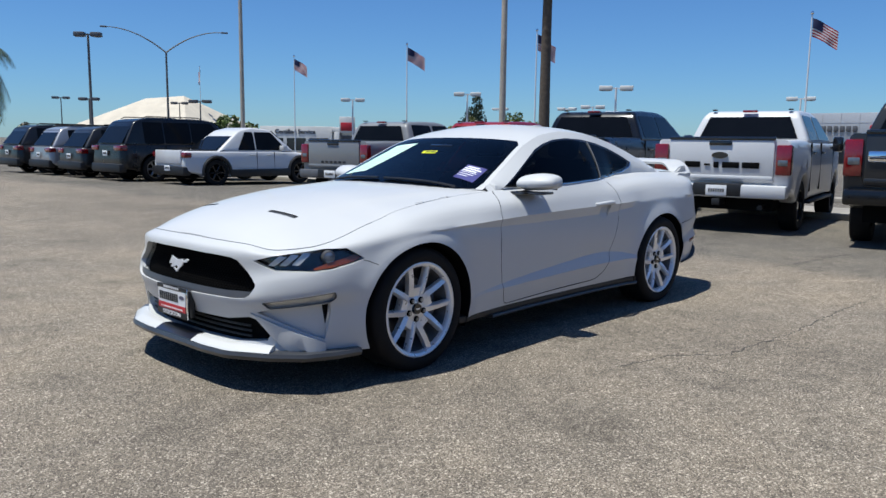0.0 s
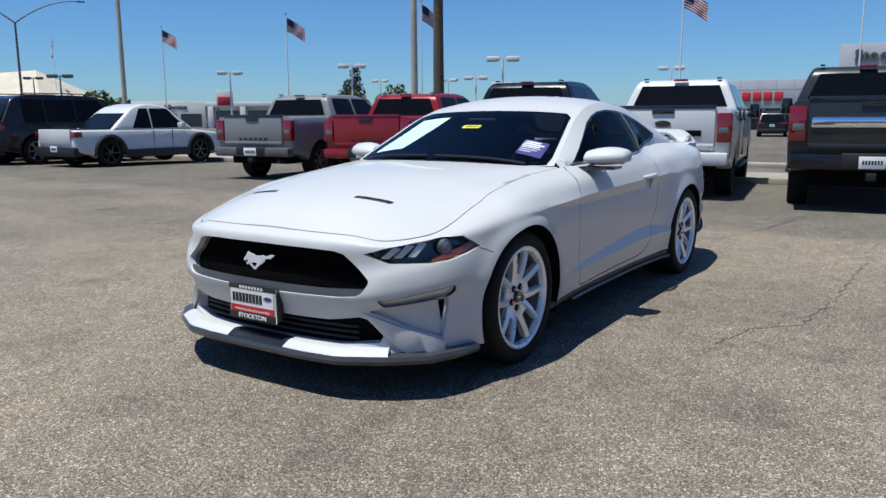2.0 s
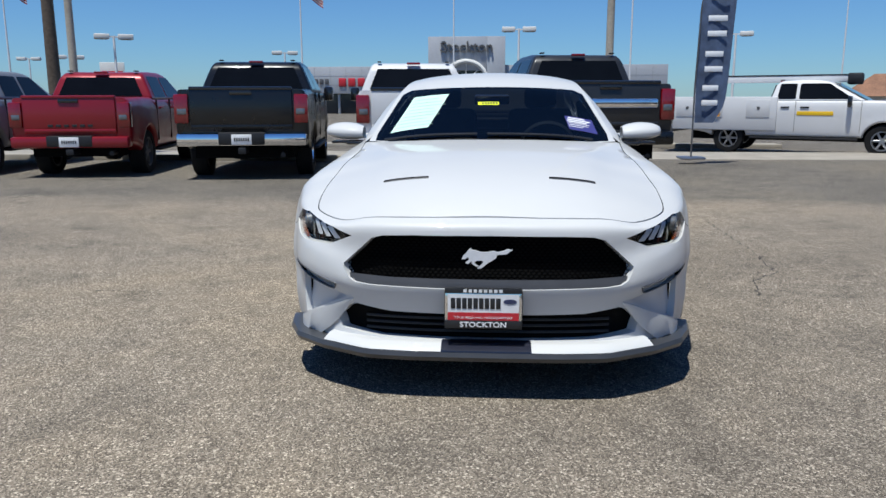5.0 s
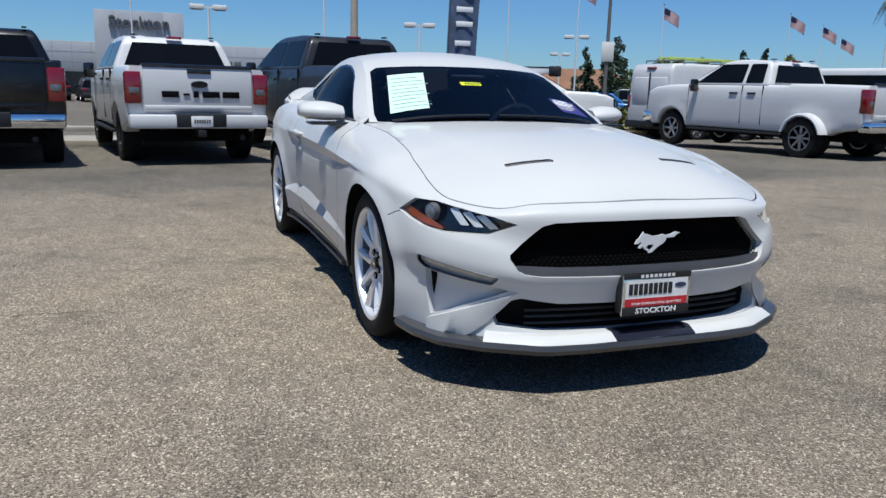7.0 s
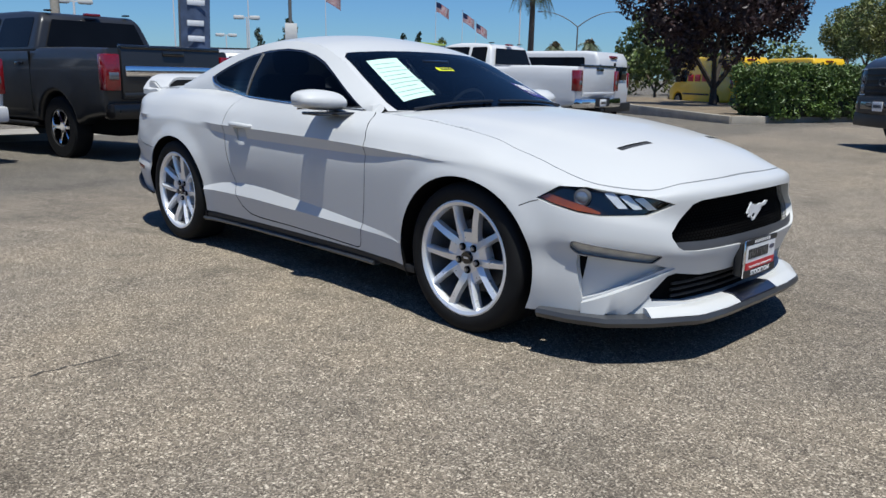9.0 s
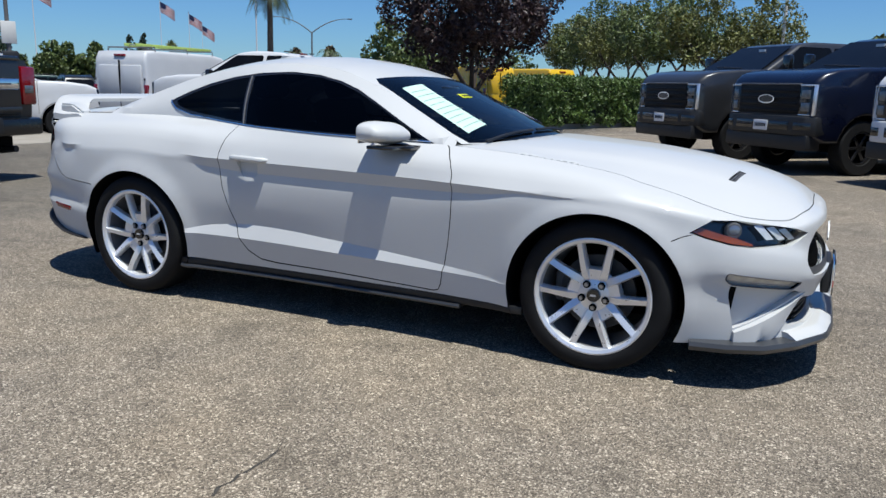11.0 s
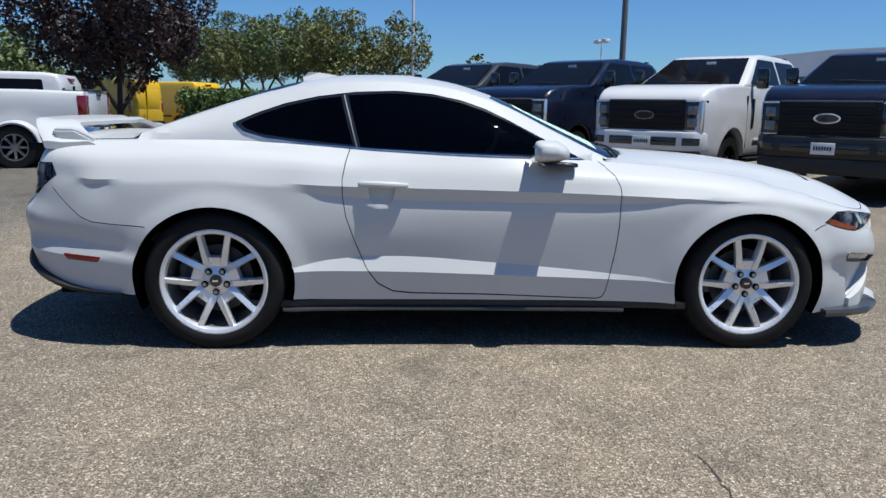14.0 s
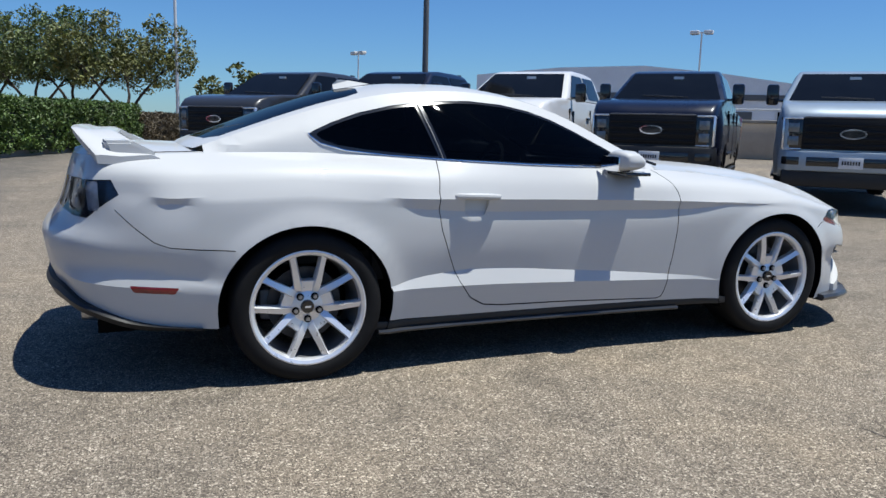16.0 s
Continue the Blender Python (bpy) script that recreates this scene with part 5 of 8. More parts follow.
for s in (1, -1):
    pv = patch(dense(vent(s), 0.03), [], 0.03)[""]
    link("hood_vent", [(x, y, float(hood_z(np.array([x]), np.array([y]))[0]) - 0.012) for x, y in pv[0]], pv[1], M_MATTE, hood)
    hz_ = lambda x, y: float(hood_z(np.array([x]), np.array([y]))[0])
    for j in range(13):
        y0 = s * (0.272 + 0.0153 * j)
        xa = 1.840 - 0.133 * (abs(y0) - 0.262)
        xb = xa + 0.025
        link("vent_rib", *tube([(xa, y0, hz_(xa, y0) - 0.004), (xb, y0, hz_(xb, y0) - 0.004)], 0.002, 5), M_GREY, hood)
    for j in range(2):
        pts = [(x, y, hz_(x, y) - 0.004) for x, y in ((1.847 + 0.011 * j - 0.133 * (abs(y) - 0.262), y) for y in s * np.linspace(0.266, 0.461, 5))]
        link("vent_rib", *tube(pts, 0.002, 5), M_GREY, hood)

rail_y = pchip((0.62, 0.35, 0.05, -0.2, -0.5, -0.8, -1.1, -1.5, -1.78), (0.725, 0.668, 0.606, 0.570, 0.552, 0.552, 0.565, 0.60, 0.625))
rail_z = pchip((0.62, 0.35, 0.05, -0.2, -0.5, -0.8, -1.1, -1.5, -1.78), (0.945, 1.080, 1.222, 1.292, 1.318, 1.300, 1.243, 1.120, 1.022))
roof_zc = pchip((0.86, 0.6, 0.334, 0.06, -0.2, -0.45, -0.7, -1.0, -1.3, -1.6, -1.84), (0.938, 1.042, 1.153, 1.272, 1.342, 1.370, 1.366, 1.322, 1.234, 1.120, 1.028))
base_ye = pchip((0.62, 0.70, 0.78, 0.83, 0.86), (0.725, 0.60, 0.42, 0.2, 0.0))
tail_ye = pchip((-1.78, -1.80, -1.82, -1.84), (0.625, 0.48, 0.30, 0.0))


def roof_ye(x):
    return np.where(x > 0.62, base_ye(x), np.where(x < -1.78, tail_ye(x), rail_y(x)))


def roof_z(x, y):
    ye = np.maximum(roof_ye(x), 0.03)
    w = np.clip(np.abs(y) / ye, 0, 1)
    ze = np.where(x > 0.62, 0.945, np.where(x < -1.78, 1.022, rail_z(x)))
    return roof_zc(x) + (ze - roof_zc(x)) * (0.75 * w ** 2 + 0.25 * w ** 5)


xs = np.r_[np.linspace(0.86, 0.62, 10), np.linspace(0.56, -1.78, 50), (-1.80, -1.82, -1.84)]
half = [(float(x), float(roof_ye(x))) for x in xs]
half[0], half[-1] = (0.86, 0.0), (-1.84, 0.0)
full = half + [(x, -y) for x, y in half[-2:0:-1]]
screen = [(0.85, 0.02)] + [(float(x), float(roof_ye(x)) - 0.012) for x in np.linspace(0.835, 0.64, 8)] + [(float(x), float(roof_ye(x)) - 0.030) for x in np.linspace(0.56, 0.08, 10)] + [(0.03, 0.53), (0.055, 0.40), (0.075, 0.2), (0.08, 0.0)]
screen = screen[1:]
screen = screen + [(x, -y) for x, y in screen[::-1] if y > 1e-6]
backl = [(-0.93, 0.0), (-0.94, 0.25), (-0.975, 0.44)] + [(float(x), float(roof_ye(x)) - 0.075) for x in np.linspace(-1.05, -1.66, 8)] + [(-1.72, 0.44), (-1.745, 0.2), (-1.75, 0.0)]
backl = backl + [(x, -y) for x, y in backl[::-1] if y > 1e-6]
tp = top_patch(full, roof_z, [("screen", screen), ("back", backl)], 0.04)
roof = welded("roof", [tp[""]], M_COAT, coupe, sharp=40)
wind = link("windscreen", *tp["screen"], M_SCREEN, coupe, "raked tinted windscreen with papers stuck inside")
link("rear_window", *tp["back"], M_DARKTINT, coupe)
# black border round the windscreen
ring = np.array(screen)
cen = ring.mean(0)
inner = cen + (ring - cen) * np.array([0.93, 0.955])
v = [(x, y, float(roof_z(np.array([x]), np.array([y]))[0]) - 0.002) for x, y in ring] + [(x, y, float(roof_z(np.array([x]), np.array([y]))[0]) - 0.002) for x, y in inner]
n = len(ring)
link("screen_border", v, [(k, (k + 1) % n, n + (k + 1) % n, n + k) for k in range(n)], M_GLOSSBLACK, wind)
# cowl tray under the wipers
v, f = patch(dense([(0.88, 0.0), (0.86, 0.22), (0.80, 0.45), (0.72, 0.62), (0.62, 0.745), (0.56, 0.73), (0.66, 0.55), (0.74, 0.3), (0.76, 0.0)], 0.05), [], 0.05)[""]
cw = ([(x, y, 0.925 + 0.01 * math.cos(4 * y)) for x, y in v], [tuple(t) for t in f])
welded("cowl_tray", [cw, flip(*cw)], M_BLACKPLASTIC, coupe)
for s, y0, y1 in ((1, 0.58, -0.02), (1, -0.08, -0.62)):
    pts = [(0.80 - 0.12 * abs(y) ** 2 - 0.05 + 0.0, y, float(roof_z(np.array([0.75 - 0.14 * y * y]), np.array([y]))[0]) + 0.012) for y in np.linspace(y0, y1, 9)]
    link("wiper", *tube(pts, 0.008, 6), M_BLACKPLASTIC, coupe)

# side of the cabin between belt and roof rail
belt_a = lambda x: side_a(x)
_bx = np.linspace(0.9, -1.9, 300)
_bp = shell(side_a(_bx + 0.0), np.full(300, 8.0))
bo = np.argsort(_bp[:, 0])
belt_y = lambda x: np.interp(x, _bp[bo, 0], _bp[bo, 1])
belt_z = lambda x: np.interp(x, _bp[bo, 0], _bp[bo, 2])


def cabin_side(x, z, out=0.0):
    zb, zr, yb, yr = belt_z(x), rail_z(x), belt_y(x), rail_y(x)
    q = np.clip((z - zb) / np.maximum(zr - zb, 0.02), 0, 1.0)
    return yb + (yr - yb) * (q ** 1.12) + 0.018 * np.sin(math.pi * q) + out


top_line = [(float(x), float(rail_z(x))) for x in np.linspace(0.60, -1.74, 48)]
bot_line = [(float(x), float(belt_z(x)) - 0.002) for x in np.linspace(-1.74, 0.60, 40)]
DOORWIN = [(0.44, 0.962), (0.30, 1.030), (0.15, 1.108), (0.0, 1.175), (-0.12, 1.215), (-0.25, 1.243), (-0.40, 1.257), (-0.52, 1.257), (-0.70, 1.243), (-0.665, 1.12), (-0.627, 0.990), (-0.2, 0.974), (0.2, 0.966)]
QUARTER = [(-0.735, 1.238), (-0.85, 1.222), (-1.0, 1.187), (-1.12, 1.147), (-1.215, 1.107), (-1.235, 1.092), (-1.21, 1.070), (-1.14, 1.045), (-1.0, 1.025), (-0.8, 1.008), (-0.664, 0.999), (-0.70, 1.11)]
FRAME = [(0.5, 0.942), (0.3, 1.04), (0.12, 1.132), (0.0, 1.188), (-0.12, 1.228), (-0.27, 1.258), (-0.45, 1.271), (-0.66, 1.262), (-0.85, 1.237), (-1.02, 1.198), (-1.16, 1.148), (-1.25, 1.107), (-1.272, 1.092), (-1.235, 1.06), (-1.15, 1.03), (-1.0, 1.008), (-0.8, 0.992), (-0.5, 0.976), (-0.1, 0.962), (0.3, 0.952)]
sp = patch(dense(top_line + bot_line, 0.04), [("glass", dense(DOORWIN, 0.03)), ("quarter", dense(QUARTER, 0.03)), ("frame", dense(FRAME, 0.03))], 0.035)
lift = lambda name, out: ([(x, float(cabin_side(x, z, out)), z) for x, z in sp[name][0]], [tuple(t) for t in sp[name][1]])
pillars = [lift("", 0)]
welded("cabin_side", pillars, M_COAT, coupe)
welded("cabin_side", [flip(*p) for p in pillars], M_COAT, coupe)
both("window_seal", lift("frame", -0.004), M_GLOSSBLACK)
outward = lambda vf: (vf[0], [t[::-1] for t in vf[1]])
both("door_window", outward(lift("glass", -0.007)), M_DARKTINT)
both("quarter_window", outward(lift("quarter", -0.007)), M_DARKTINT)
trim = [(0.48, 0.952), (0.2, 0.9555), (-0.2, 0.966), (-0.6, 0.984), (-0.9, 1.0), (-1.1, 1.02), (-1.22, 1.052), (-1.265, 1.085), (-1.27, 1.098)]
tr = np.array(dense(trim, 0.03, False))
bp = [(-0.720, 1.244), (-0.683, 1.12), (-0.646, 0.986)]
both("pillar_trim", tube([(x, float(cabin_side(x, z, -0.001)), z) for x, z in dense(bp, 0.04, False)], 0.0045, 6), M_GREY)
both("window_trim", tube([(x, float(cabin_side(x, z, 0.002)), z) for x, z in tr], 0.0045, 6), M_CHROME)

# rear deck
_er = shell(a_of(np.linspace(13.2, 19, 300)), np.full(300, 8.0))
ex = _er[:, 0]
eo = np.argsort(ex)
deck_ye = lambda x: np.interp(x, ex[eo], _er[eo, 1])
deck_ze = lambda x: np.interp(x, ex[eo], _er[eo, 2])
deck_zc = pchip((-2.32, -2.26, -2.1, -1.9, -1.7, -1.4), (0.985, 1.012, 1.032, 1.030, 1.022, 1.02))


def deck_z(x, y):
    w = np.clip(np.abs(y) / np.maximum(deck_ye(x), 0.03), 0, 1)
    return deck_zc(x) + (deck_ze(x) - deck_zc(x)) * w ** 3


dh = [(x, y) for x, y, z in _er[::5] if x < -1.45]
dh = [(-1.45, 0.0), (-1.45, 0.3)] + [(-1.45, float(deck_ye(-1.45)))] + dh + [(float(_er[-1][0]), 0.0)]
df_full = dh + [(x, -y) for x, y in dh[::-1] if y > 1e-4]
dp = top_patch(df_full, deck_z, (), 0.05)
welded("rear_deck", [dp[""]], M_COAT, coupe)
gapl = [(-1.70, 0.58), (-1.74, 0.63), (-1.80, 0.66), (-1.95, 0.672), (-2.08, 0.66)]
for s in (1, -1):
    pts = [(x, s * y, float(deck_z(np.array([x]), np.array([y]))[0]) + 0.0005) for x, y in dense(gapl, 0.03, False)]
    link("panel_gap", *tube(pts, 0.0028, 5), M_MATTE, body)

# tail lamps: three upright bars each
M_SMOKED = mat("smoked_reflector", (0.11, 0.115, 0.13), 0.2, 0.5, coat=0.6, var=0.25, scale=30)
for s in (1, -1):
    v, f = sheet("tail", -0.03)
    tl = link("tail_lamp", [(x, s * y, z) for x, y, z in v], f if s > 0 else [t[::-1] for t in f], M_SMOKED, coupe)
    for k in range(3):
        a0 = TAIL - 0.90 + 0.19 * k
        quad = flat(rounded([(a0, 0.765), (a0 + 0.075, 0.765), (a0 + 0.10, 0.885), (a0 + 0.02, 0.885)], 0.015), False, 0.02)
        pv, pf = patch(quad, [], 0.02)[""]
        o2 = shell(pv[:, 0], pv[:, 1] / VS, 0.0)
        link("tail_bar", [(x, s * y, z) for x, y, z in o2], pf, mat("smoked_silver_lens", (0.50, 0.51, 0.55), 0.18, 0.5, coat=1.0, var=0.2, scale=40), tl)
    cover, f = sheet("tail", 0.004)
    link("lens_cover", [(x, s * y, z) for x, y, z in cover], f if s > 0 else [t[::-1] for t in f], glass("smoked_cover", (0.62, 0.66, 0.72)), tl).visible_shadow = False
both("side_marker", sheet("marker", 0.002), M_RED)

# spoiler on the deck: blade with turned-down ends on feet
def spoiler():
    ys = np.linspace(-0.755, 0.755, 61)
    verts, faces = [], []
    for y in ys:
        w = abs(y) / 0.755
        e2 = np.clip((w - 0.74) / 0.26, 0, 1) ** 2
        e = np.clip((w - 0.66) / 0.34, 0, 1)
        e = e * e * (3 - 2 * e)
        xt, zt = -2.285 + 0.03 * w ** 2 + 0.085 * e2, 1.108 - 0.010 * w ** 2 - 0.105 * e2
        xl, zl = -2.085 + 0.165 * e, 1.092 - 0.100 * e
        tt, bl = zt - 0.022 - 0.012 * e, zl - 0.030
        bm_ = (tt + bl) / 2 - 0.010 - 0.030 * e * (1 - e2)
        xm = (xt + xl) / 2
        verts += [(xt, y, zt), (xt + 0.02, y, zt + 0.002), (xm - 0.03, y, zt * 0.55 + zl * 0.45 - 0.004), (xl - 0.035, y, zl + 0.004), (xl, y, zl - 0.010), (xl - 0.01, y, bl), (xm, y, bm_), (xt + 0.006, y, tt)]
    m = 8
    for j in range(len(ys) - 1):
        for i in range(m):
            a, b = j * m + i, j * m + (i + 1) % m
            faces.append((a, b, b + m, a + m))
    faces += [tuple(range(m))[::-1], tuple(range(60 * m, 61 * m))]
    return verts, faces


wing = link("spoiler", *spoiler(), M_COAT, coupe, "raised white rear spoiler", 40)
for s in (1, -1):
    bm = bmesh.new()
    prof = [(-2.13, 0.97), (-2.16, 1.06), (-2.05, 1.06), (-1.95, 1.01), (-1.94, 0.975)]
    lo = [bm.verts.new((x, s * 0.64, z)) for x, z in prof]
    hi = [bm.verts.new((x + 0.02, s * 0.73, z - 0.008)) for x, z in prof]
    bm.faces.new(lo)
    bm.faces.new(hi[::-1])
    for k in range(5):
        bm.faces.new((lo[k], hi[k], hi[(k + 1) % 5], lo[(k + 1) % 5]))
    bmesh.ops.bevel(bm, geom=list(bm.edges), offset=0.012, segments=2, affect="EDGES")
    part("spoiler_foot", bm, M_COAT, wing)
bm = bmesh.new()
vs = [bm.verts.new(p) for p in ((-0.80, -0.035, 1.362), (-0.80, 0.035, 1.362), (-1.0, 0.022, 1.325), (-1.0, -0.022, 1.325), (-0.91, 0.0, 1.378), (-0.97, 0.0, 1.380), (-1.0, 0.0, 1.352))]
for t in ((0, 1, 4), (1, 2, 6, 5, 4), (0, 4, 5, 6, 3), (2, 3, 6), (0, 3, 2, 1)):
    bm.faces.new([vs[i] for i in t])
part("roof_aerial", bm, M_COAT, coupe)

# door handles with their scoops, mirrors
for s in (1, -1):
    hx0, hz = -0.515, 0.819
    a = side_a(np.array([hx0]))
    ya = float(shell(a, level_of(a, [hz]))[0][1])
    pts = [(hx0 + dx, s * (ya + o), hz + dz) for dx, o, dz in ((-0.118, -0.012, 0.0), (-0.105, 0.006, 0.002), (-0.06, 0.022, 0.003), (0.0, 0.025, 0.002), (0.06, 0.022, 0.0), (0.105, 0.008, -0.003), (0.12, -0.012, -0.004))]
    hd = link("door_handle", *tube(pts, [0.010, 0.013, 0.015, 0.015, 0.015, 0.013, 0.010], 10), M_COAT, coupe)
    # mirror: rounded shell, dark base and stalk
    mv, mf = [], []
    N, Mm = 22, 14
    for i in range(Mm + 1):
        t = i / Mm
        yy = 0.805 + 0.24 * t
        r = math.sin(math.pi * min(max(0.10 + 0.86 * t, 0), 1)) ** 0.32
        for k in range(N):
            ang = 2 * math.pi * k / N
            cx, cz = math.cos(ang), math.sin(ang)
            fx = 0.118 * np.sign(cx) * abs(cx) ** (0.75 if cx > 0 else 0.40) * r * (0.76 if cx > 0 else 0.74)
            fz = 0.064 * np.sign(cz) * abs(cz) ** 0.42 * r * (1.0 if cz > 0 else 0.66)
            fz *= 1 - 0.62 * max(cx, 0) ** 1.3 * (1.0 if cz > 0 else 0.5)
            mv.append((0.325 + fx - 0.05 * t, s * yy, 0.977 + fz + 0.010 * t))
    for i in range(Mm):
        for k in range(N):
            b0, b1 = i * N + k, i * N + (k + 1) % N
            mf.append((b0, b1, b1 + N, b0 + N))
    mf += [tuple(range(N))[::-1], tuple(range(Mm * N, Mm * N + N))]
    mir = link("mirror", mv, mf, M_COAT, coupe, sharp=60)
    part("mirror_base", boxes(((0.255, min(s * 0.80, s * 1.0), 0.917), (0.40, max(s * 0.80, s * 1.0), 0.934)), bevel=0.006), M_GLOSSBLACK, mir)
    part("mirror_stalk", boxes(((0.30, min(s * 0.76, s * 0.90), 0.912), (0.44, max(s * 0.76, s * 0.90), 0.934)), bevel=0.008), M_GLOSSBLACK, mir)
    part("mirror_glass", boxes(((0.205, min(s * 0.835, s * 0.995), 0.940), (0.215, max(s * 0.835, s * 0.995), 1.015)), bevel=0.004), M_CHROME, mir)

# wheels
def spoke_mesh(s):
    """Five pairs of broad ridged spokes that run into one dished hub."""
    bm = bmesh.new()
    for k in range(5):
        for d in (-1, 1):
            rows = []
            for r, off, half, y in ((0.066, 27.0, 0.019, -0.008), (0.100, 23.5, 0.0195, 0.004), (0.135, 20.6, 0.0175, 0.013), (0.185, 18.0, 0.0155, 0.021), (0.225, 16.8, 0.0150, 0.024), (0.247, 16.4, 0.020, 0.024)):
                ang = radians(72 * k + 90 + d * off)
                rr, tt = Vector((math.cos(ang), 0, math.sin(ang))), Vector((-math.sin(ang), 0, math.cos(ang))) * -d
                rows.append([bm.verts.new(rr * r + tt * o * half + Vector((0, s * (y - dy), 0))) for o, dy in ((-1, 0.042), (-1, 0.011), (0.12, 0.003), (0.55, 0.0), (1, 0.013), (1, 0.042))])
            for a, b in zip(rows, rows[1:]):
                for i in range(5):
                    bm.faces.new((a[i], a[i + 1], b[i + 1], b[i]))
                bm.faces.new((a[5], a[0], b[0], b[5]))
        ang = radians(72 * k + 90)
        rr, tt = Vector((math.cos(ang), 0, math.sin(ang))), Vector((-math.sin(ang), 0, math.cos(ang)))
        rows = []
        for r, hwid, y in ((0.055, 0.020, -0.012), (0.085, 0.026, -0.006), (0.116, 0.031, -0.003), (0.122, 0.033, -0.016)):
            rows.append([bm.verts.new(rr * r + tt * o + Vector((0, s * (y - q), 0))) for o, q in ((-hwid, 0), (hwid, 0), (hwid, 0.03), (-hwid, 0.03))])
        for a, b in zip(rows, rows[1:]):
            for i in range(4):
                bm.faces.new((a[i], a[(i + 1) % 4], b[(i + 1) % 4], b[i]))
        bm.faces.new(rows[-1])
    rod(bm, (0, -s * 0.040, 0), (0, -s * 0.009, 0), 0.110, 0.070, 40)
    return bm


def coupe_wheel(x, y, s):
    hub = new("wheel")
    hub.parent = coupe
    hub.matrix_basis = pose(x, s * y, HUBZ, 0, 0, 0)
    R, w = 0.341, 0.255
    v, f = lathe([(0.246, s * 0.105), (0.262, s * 0.120), (0.285, s * 0.127), (0.312, s * 0.124), (0.330, s * 0.112), (0.338, s * 0.092), (R, s * 0.06), (R, -s * 0.06), (0.337, -s * 0.10), (0.30, -s * 0.127), (0.246, -s * 0.11)], 72)
    tyre = link("tyre", [(px, py, max(pz, -HUBZ + 0.001)) for px, py, pz in v], f, M_RUBBER, hub)
    v, f = lathe([(0.258, s * 0.112), (0.262, s * 0.118), (0.254, s * 0.121), (0.240, s * 0.114), (0.234, s * 0.100), (0.233, s * 0.085)], 72)
    link("rim", v, f, M_SILVER, hub)
    # barrel darker than the silver rim: shade behind the spokes put into its colour
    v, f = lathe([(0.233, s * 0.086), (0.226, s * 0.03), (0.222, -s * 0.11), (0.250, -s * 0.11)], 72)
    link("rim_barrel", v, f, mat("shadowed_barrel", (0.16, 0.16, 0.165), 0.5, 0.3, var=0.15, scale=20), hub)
    sp_ = part("spokes", spoke_mesh(s), M_SILVER, hub, "machined silver spokes in pairs", 40)
    sp_.matrix_basis = pose(0, s * 0.086, 0)
    bm = bmesh.new()
    rod(bm, (0, s * 0.076, 0), (0, s * 0.092, 0), 0.031, 0.028, 28)
    part("centre_cap", bm, M_GLOSSBLACK, hub, "gloss black centre cap")
    bm = bmesh.new()
    box(bm, (-0.013, s * 0.092 - 0.001, -0.004), (0.013, s * 0.092 + 0.001, 0.005), 0.0)
    part("cap_badge", bm, M_SILVER, hub)
    for k in range(5):
        a = radians(72 * k + 90 + 36)
        cx, cz = 0.056 * math.cos(a), 0.056 * math.sin(a)
        # no recess is cut; a black disc paints the shade round each nut
        bm = bmesh.new()
        rod(bm, (cx, s * 0.070, cz), (cx, s * 0.0845, cz), 0.0165, None, 20)
        part("nut_pocket", bm, M_MATTE, hub)
        bm = bmesh.new()
        rod(bm, (cx, s * 0.075, cz), (cx, s * 0.093, cz), 0.0122, 0.0095, 6)
        part("lug_nut", bm, M_STEEL, hub)
    bm = bmesh.new()
    rod(bm, (0, -s * 0.02, 0), (0, s * 0.005, 0), 0.168, None, 48)
    part("brake_disc", bm, mat("dark_disc", (0.06, 0.06, 0.063), 0.45, 0.6, var=0.2, scale=30), hub)
    bm = bmesh.new()
    box(bm, (-0.2, -s * 0.03 - 0.03, -0.07), (-0.12, -s * 0.03 + 0.06, 0.07), 0.015)
    part("brake_caliper", bm, M_GREY, hub)


for x, y in zip(AXLES, (0.795, 0.822)):
    for s in (1, -1):
        coupe_wheel(x, y, s)

# underbody and cabin
# unseen boxes added to stop sun leaking past the splitter into the car's shadow
part("undertray", boxes(((1.74, -0.74, 0.186), (2.03, 0.74, 0.20)), ((2.03, -0.50, 0.186), (2.20, 0.50, 0.20)), ((1.72, -0.60, 0.20), (2.05, 0.60, 0.40))), M_MATTE, coupe)
part("underbody", boxes(((-2.2, -0.60, 0.20), (2.05, 0.60, 0.50)), ((-0.85, -0.76, 0.22), (0.85, 0.76, 0.40))), M_MATTE, coupe)
part("floor_pan", boxes(((-1.7, -0.74, 0.50), (0.75, 0.74, 0.55)), ((-1.0, -0.80, 0.42), (0.6, 0.80, 0.55))), M_INTERIOR, coupe)
part("dashboard", boxes(((0.20, -0.70, 0.62), (0.62, 0.70, 0.895)), bevel=0.06), M_INTERIOR, coupe)
for s in (1, -1):
    bm = bmesh.new()
    box(bm, (-0.62, s * 0.36 - 0.25, 0.45), (-0.08, s * 0.36 + 0.25, 0.66), 0.06)
    seat = part("seat", bm, M_INTERIOR, coupe)
    bm = bmesh.new()
    box(bm, (-0.09, -0.24, 0.0), (0.05, 0.24, 0.56), 0.05)
    back = part("seat_back", bm, M_INTERIOR, seat)
    back.matrix_basis = pose(-0.62, s * 0.36, 0.58, 0, -16, 0)
    bm = bmesh.new()
    box(bm, (-0.06, -0.12, 0.58), (0.05, 0.12, 0.74), 0.04)
    head = part("headrest", bm, M_INTERIOR, seat)
    head.matrix_basis = pose(-0.62, s * 0.36, 0.56, 0, -14, 0)
v, f = lathe([(0.172, 0.014), (0.186, 0.0), (0.172, -0.014), (0.160, 0.0)], 36)
bm = bmesh.new()
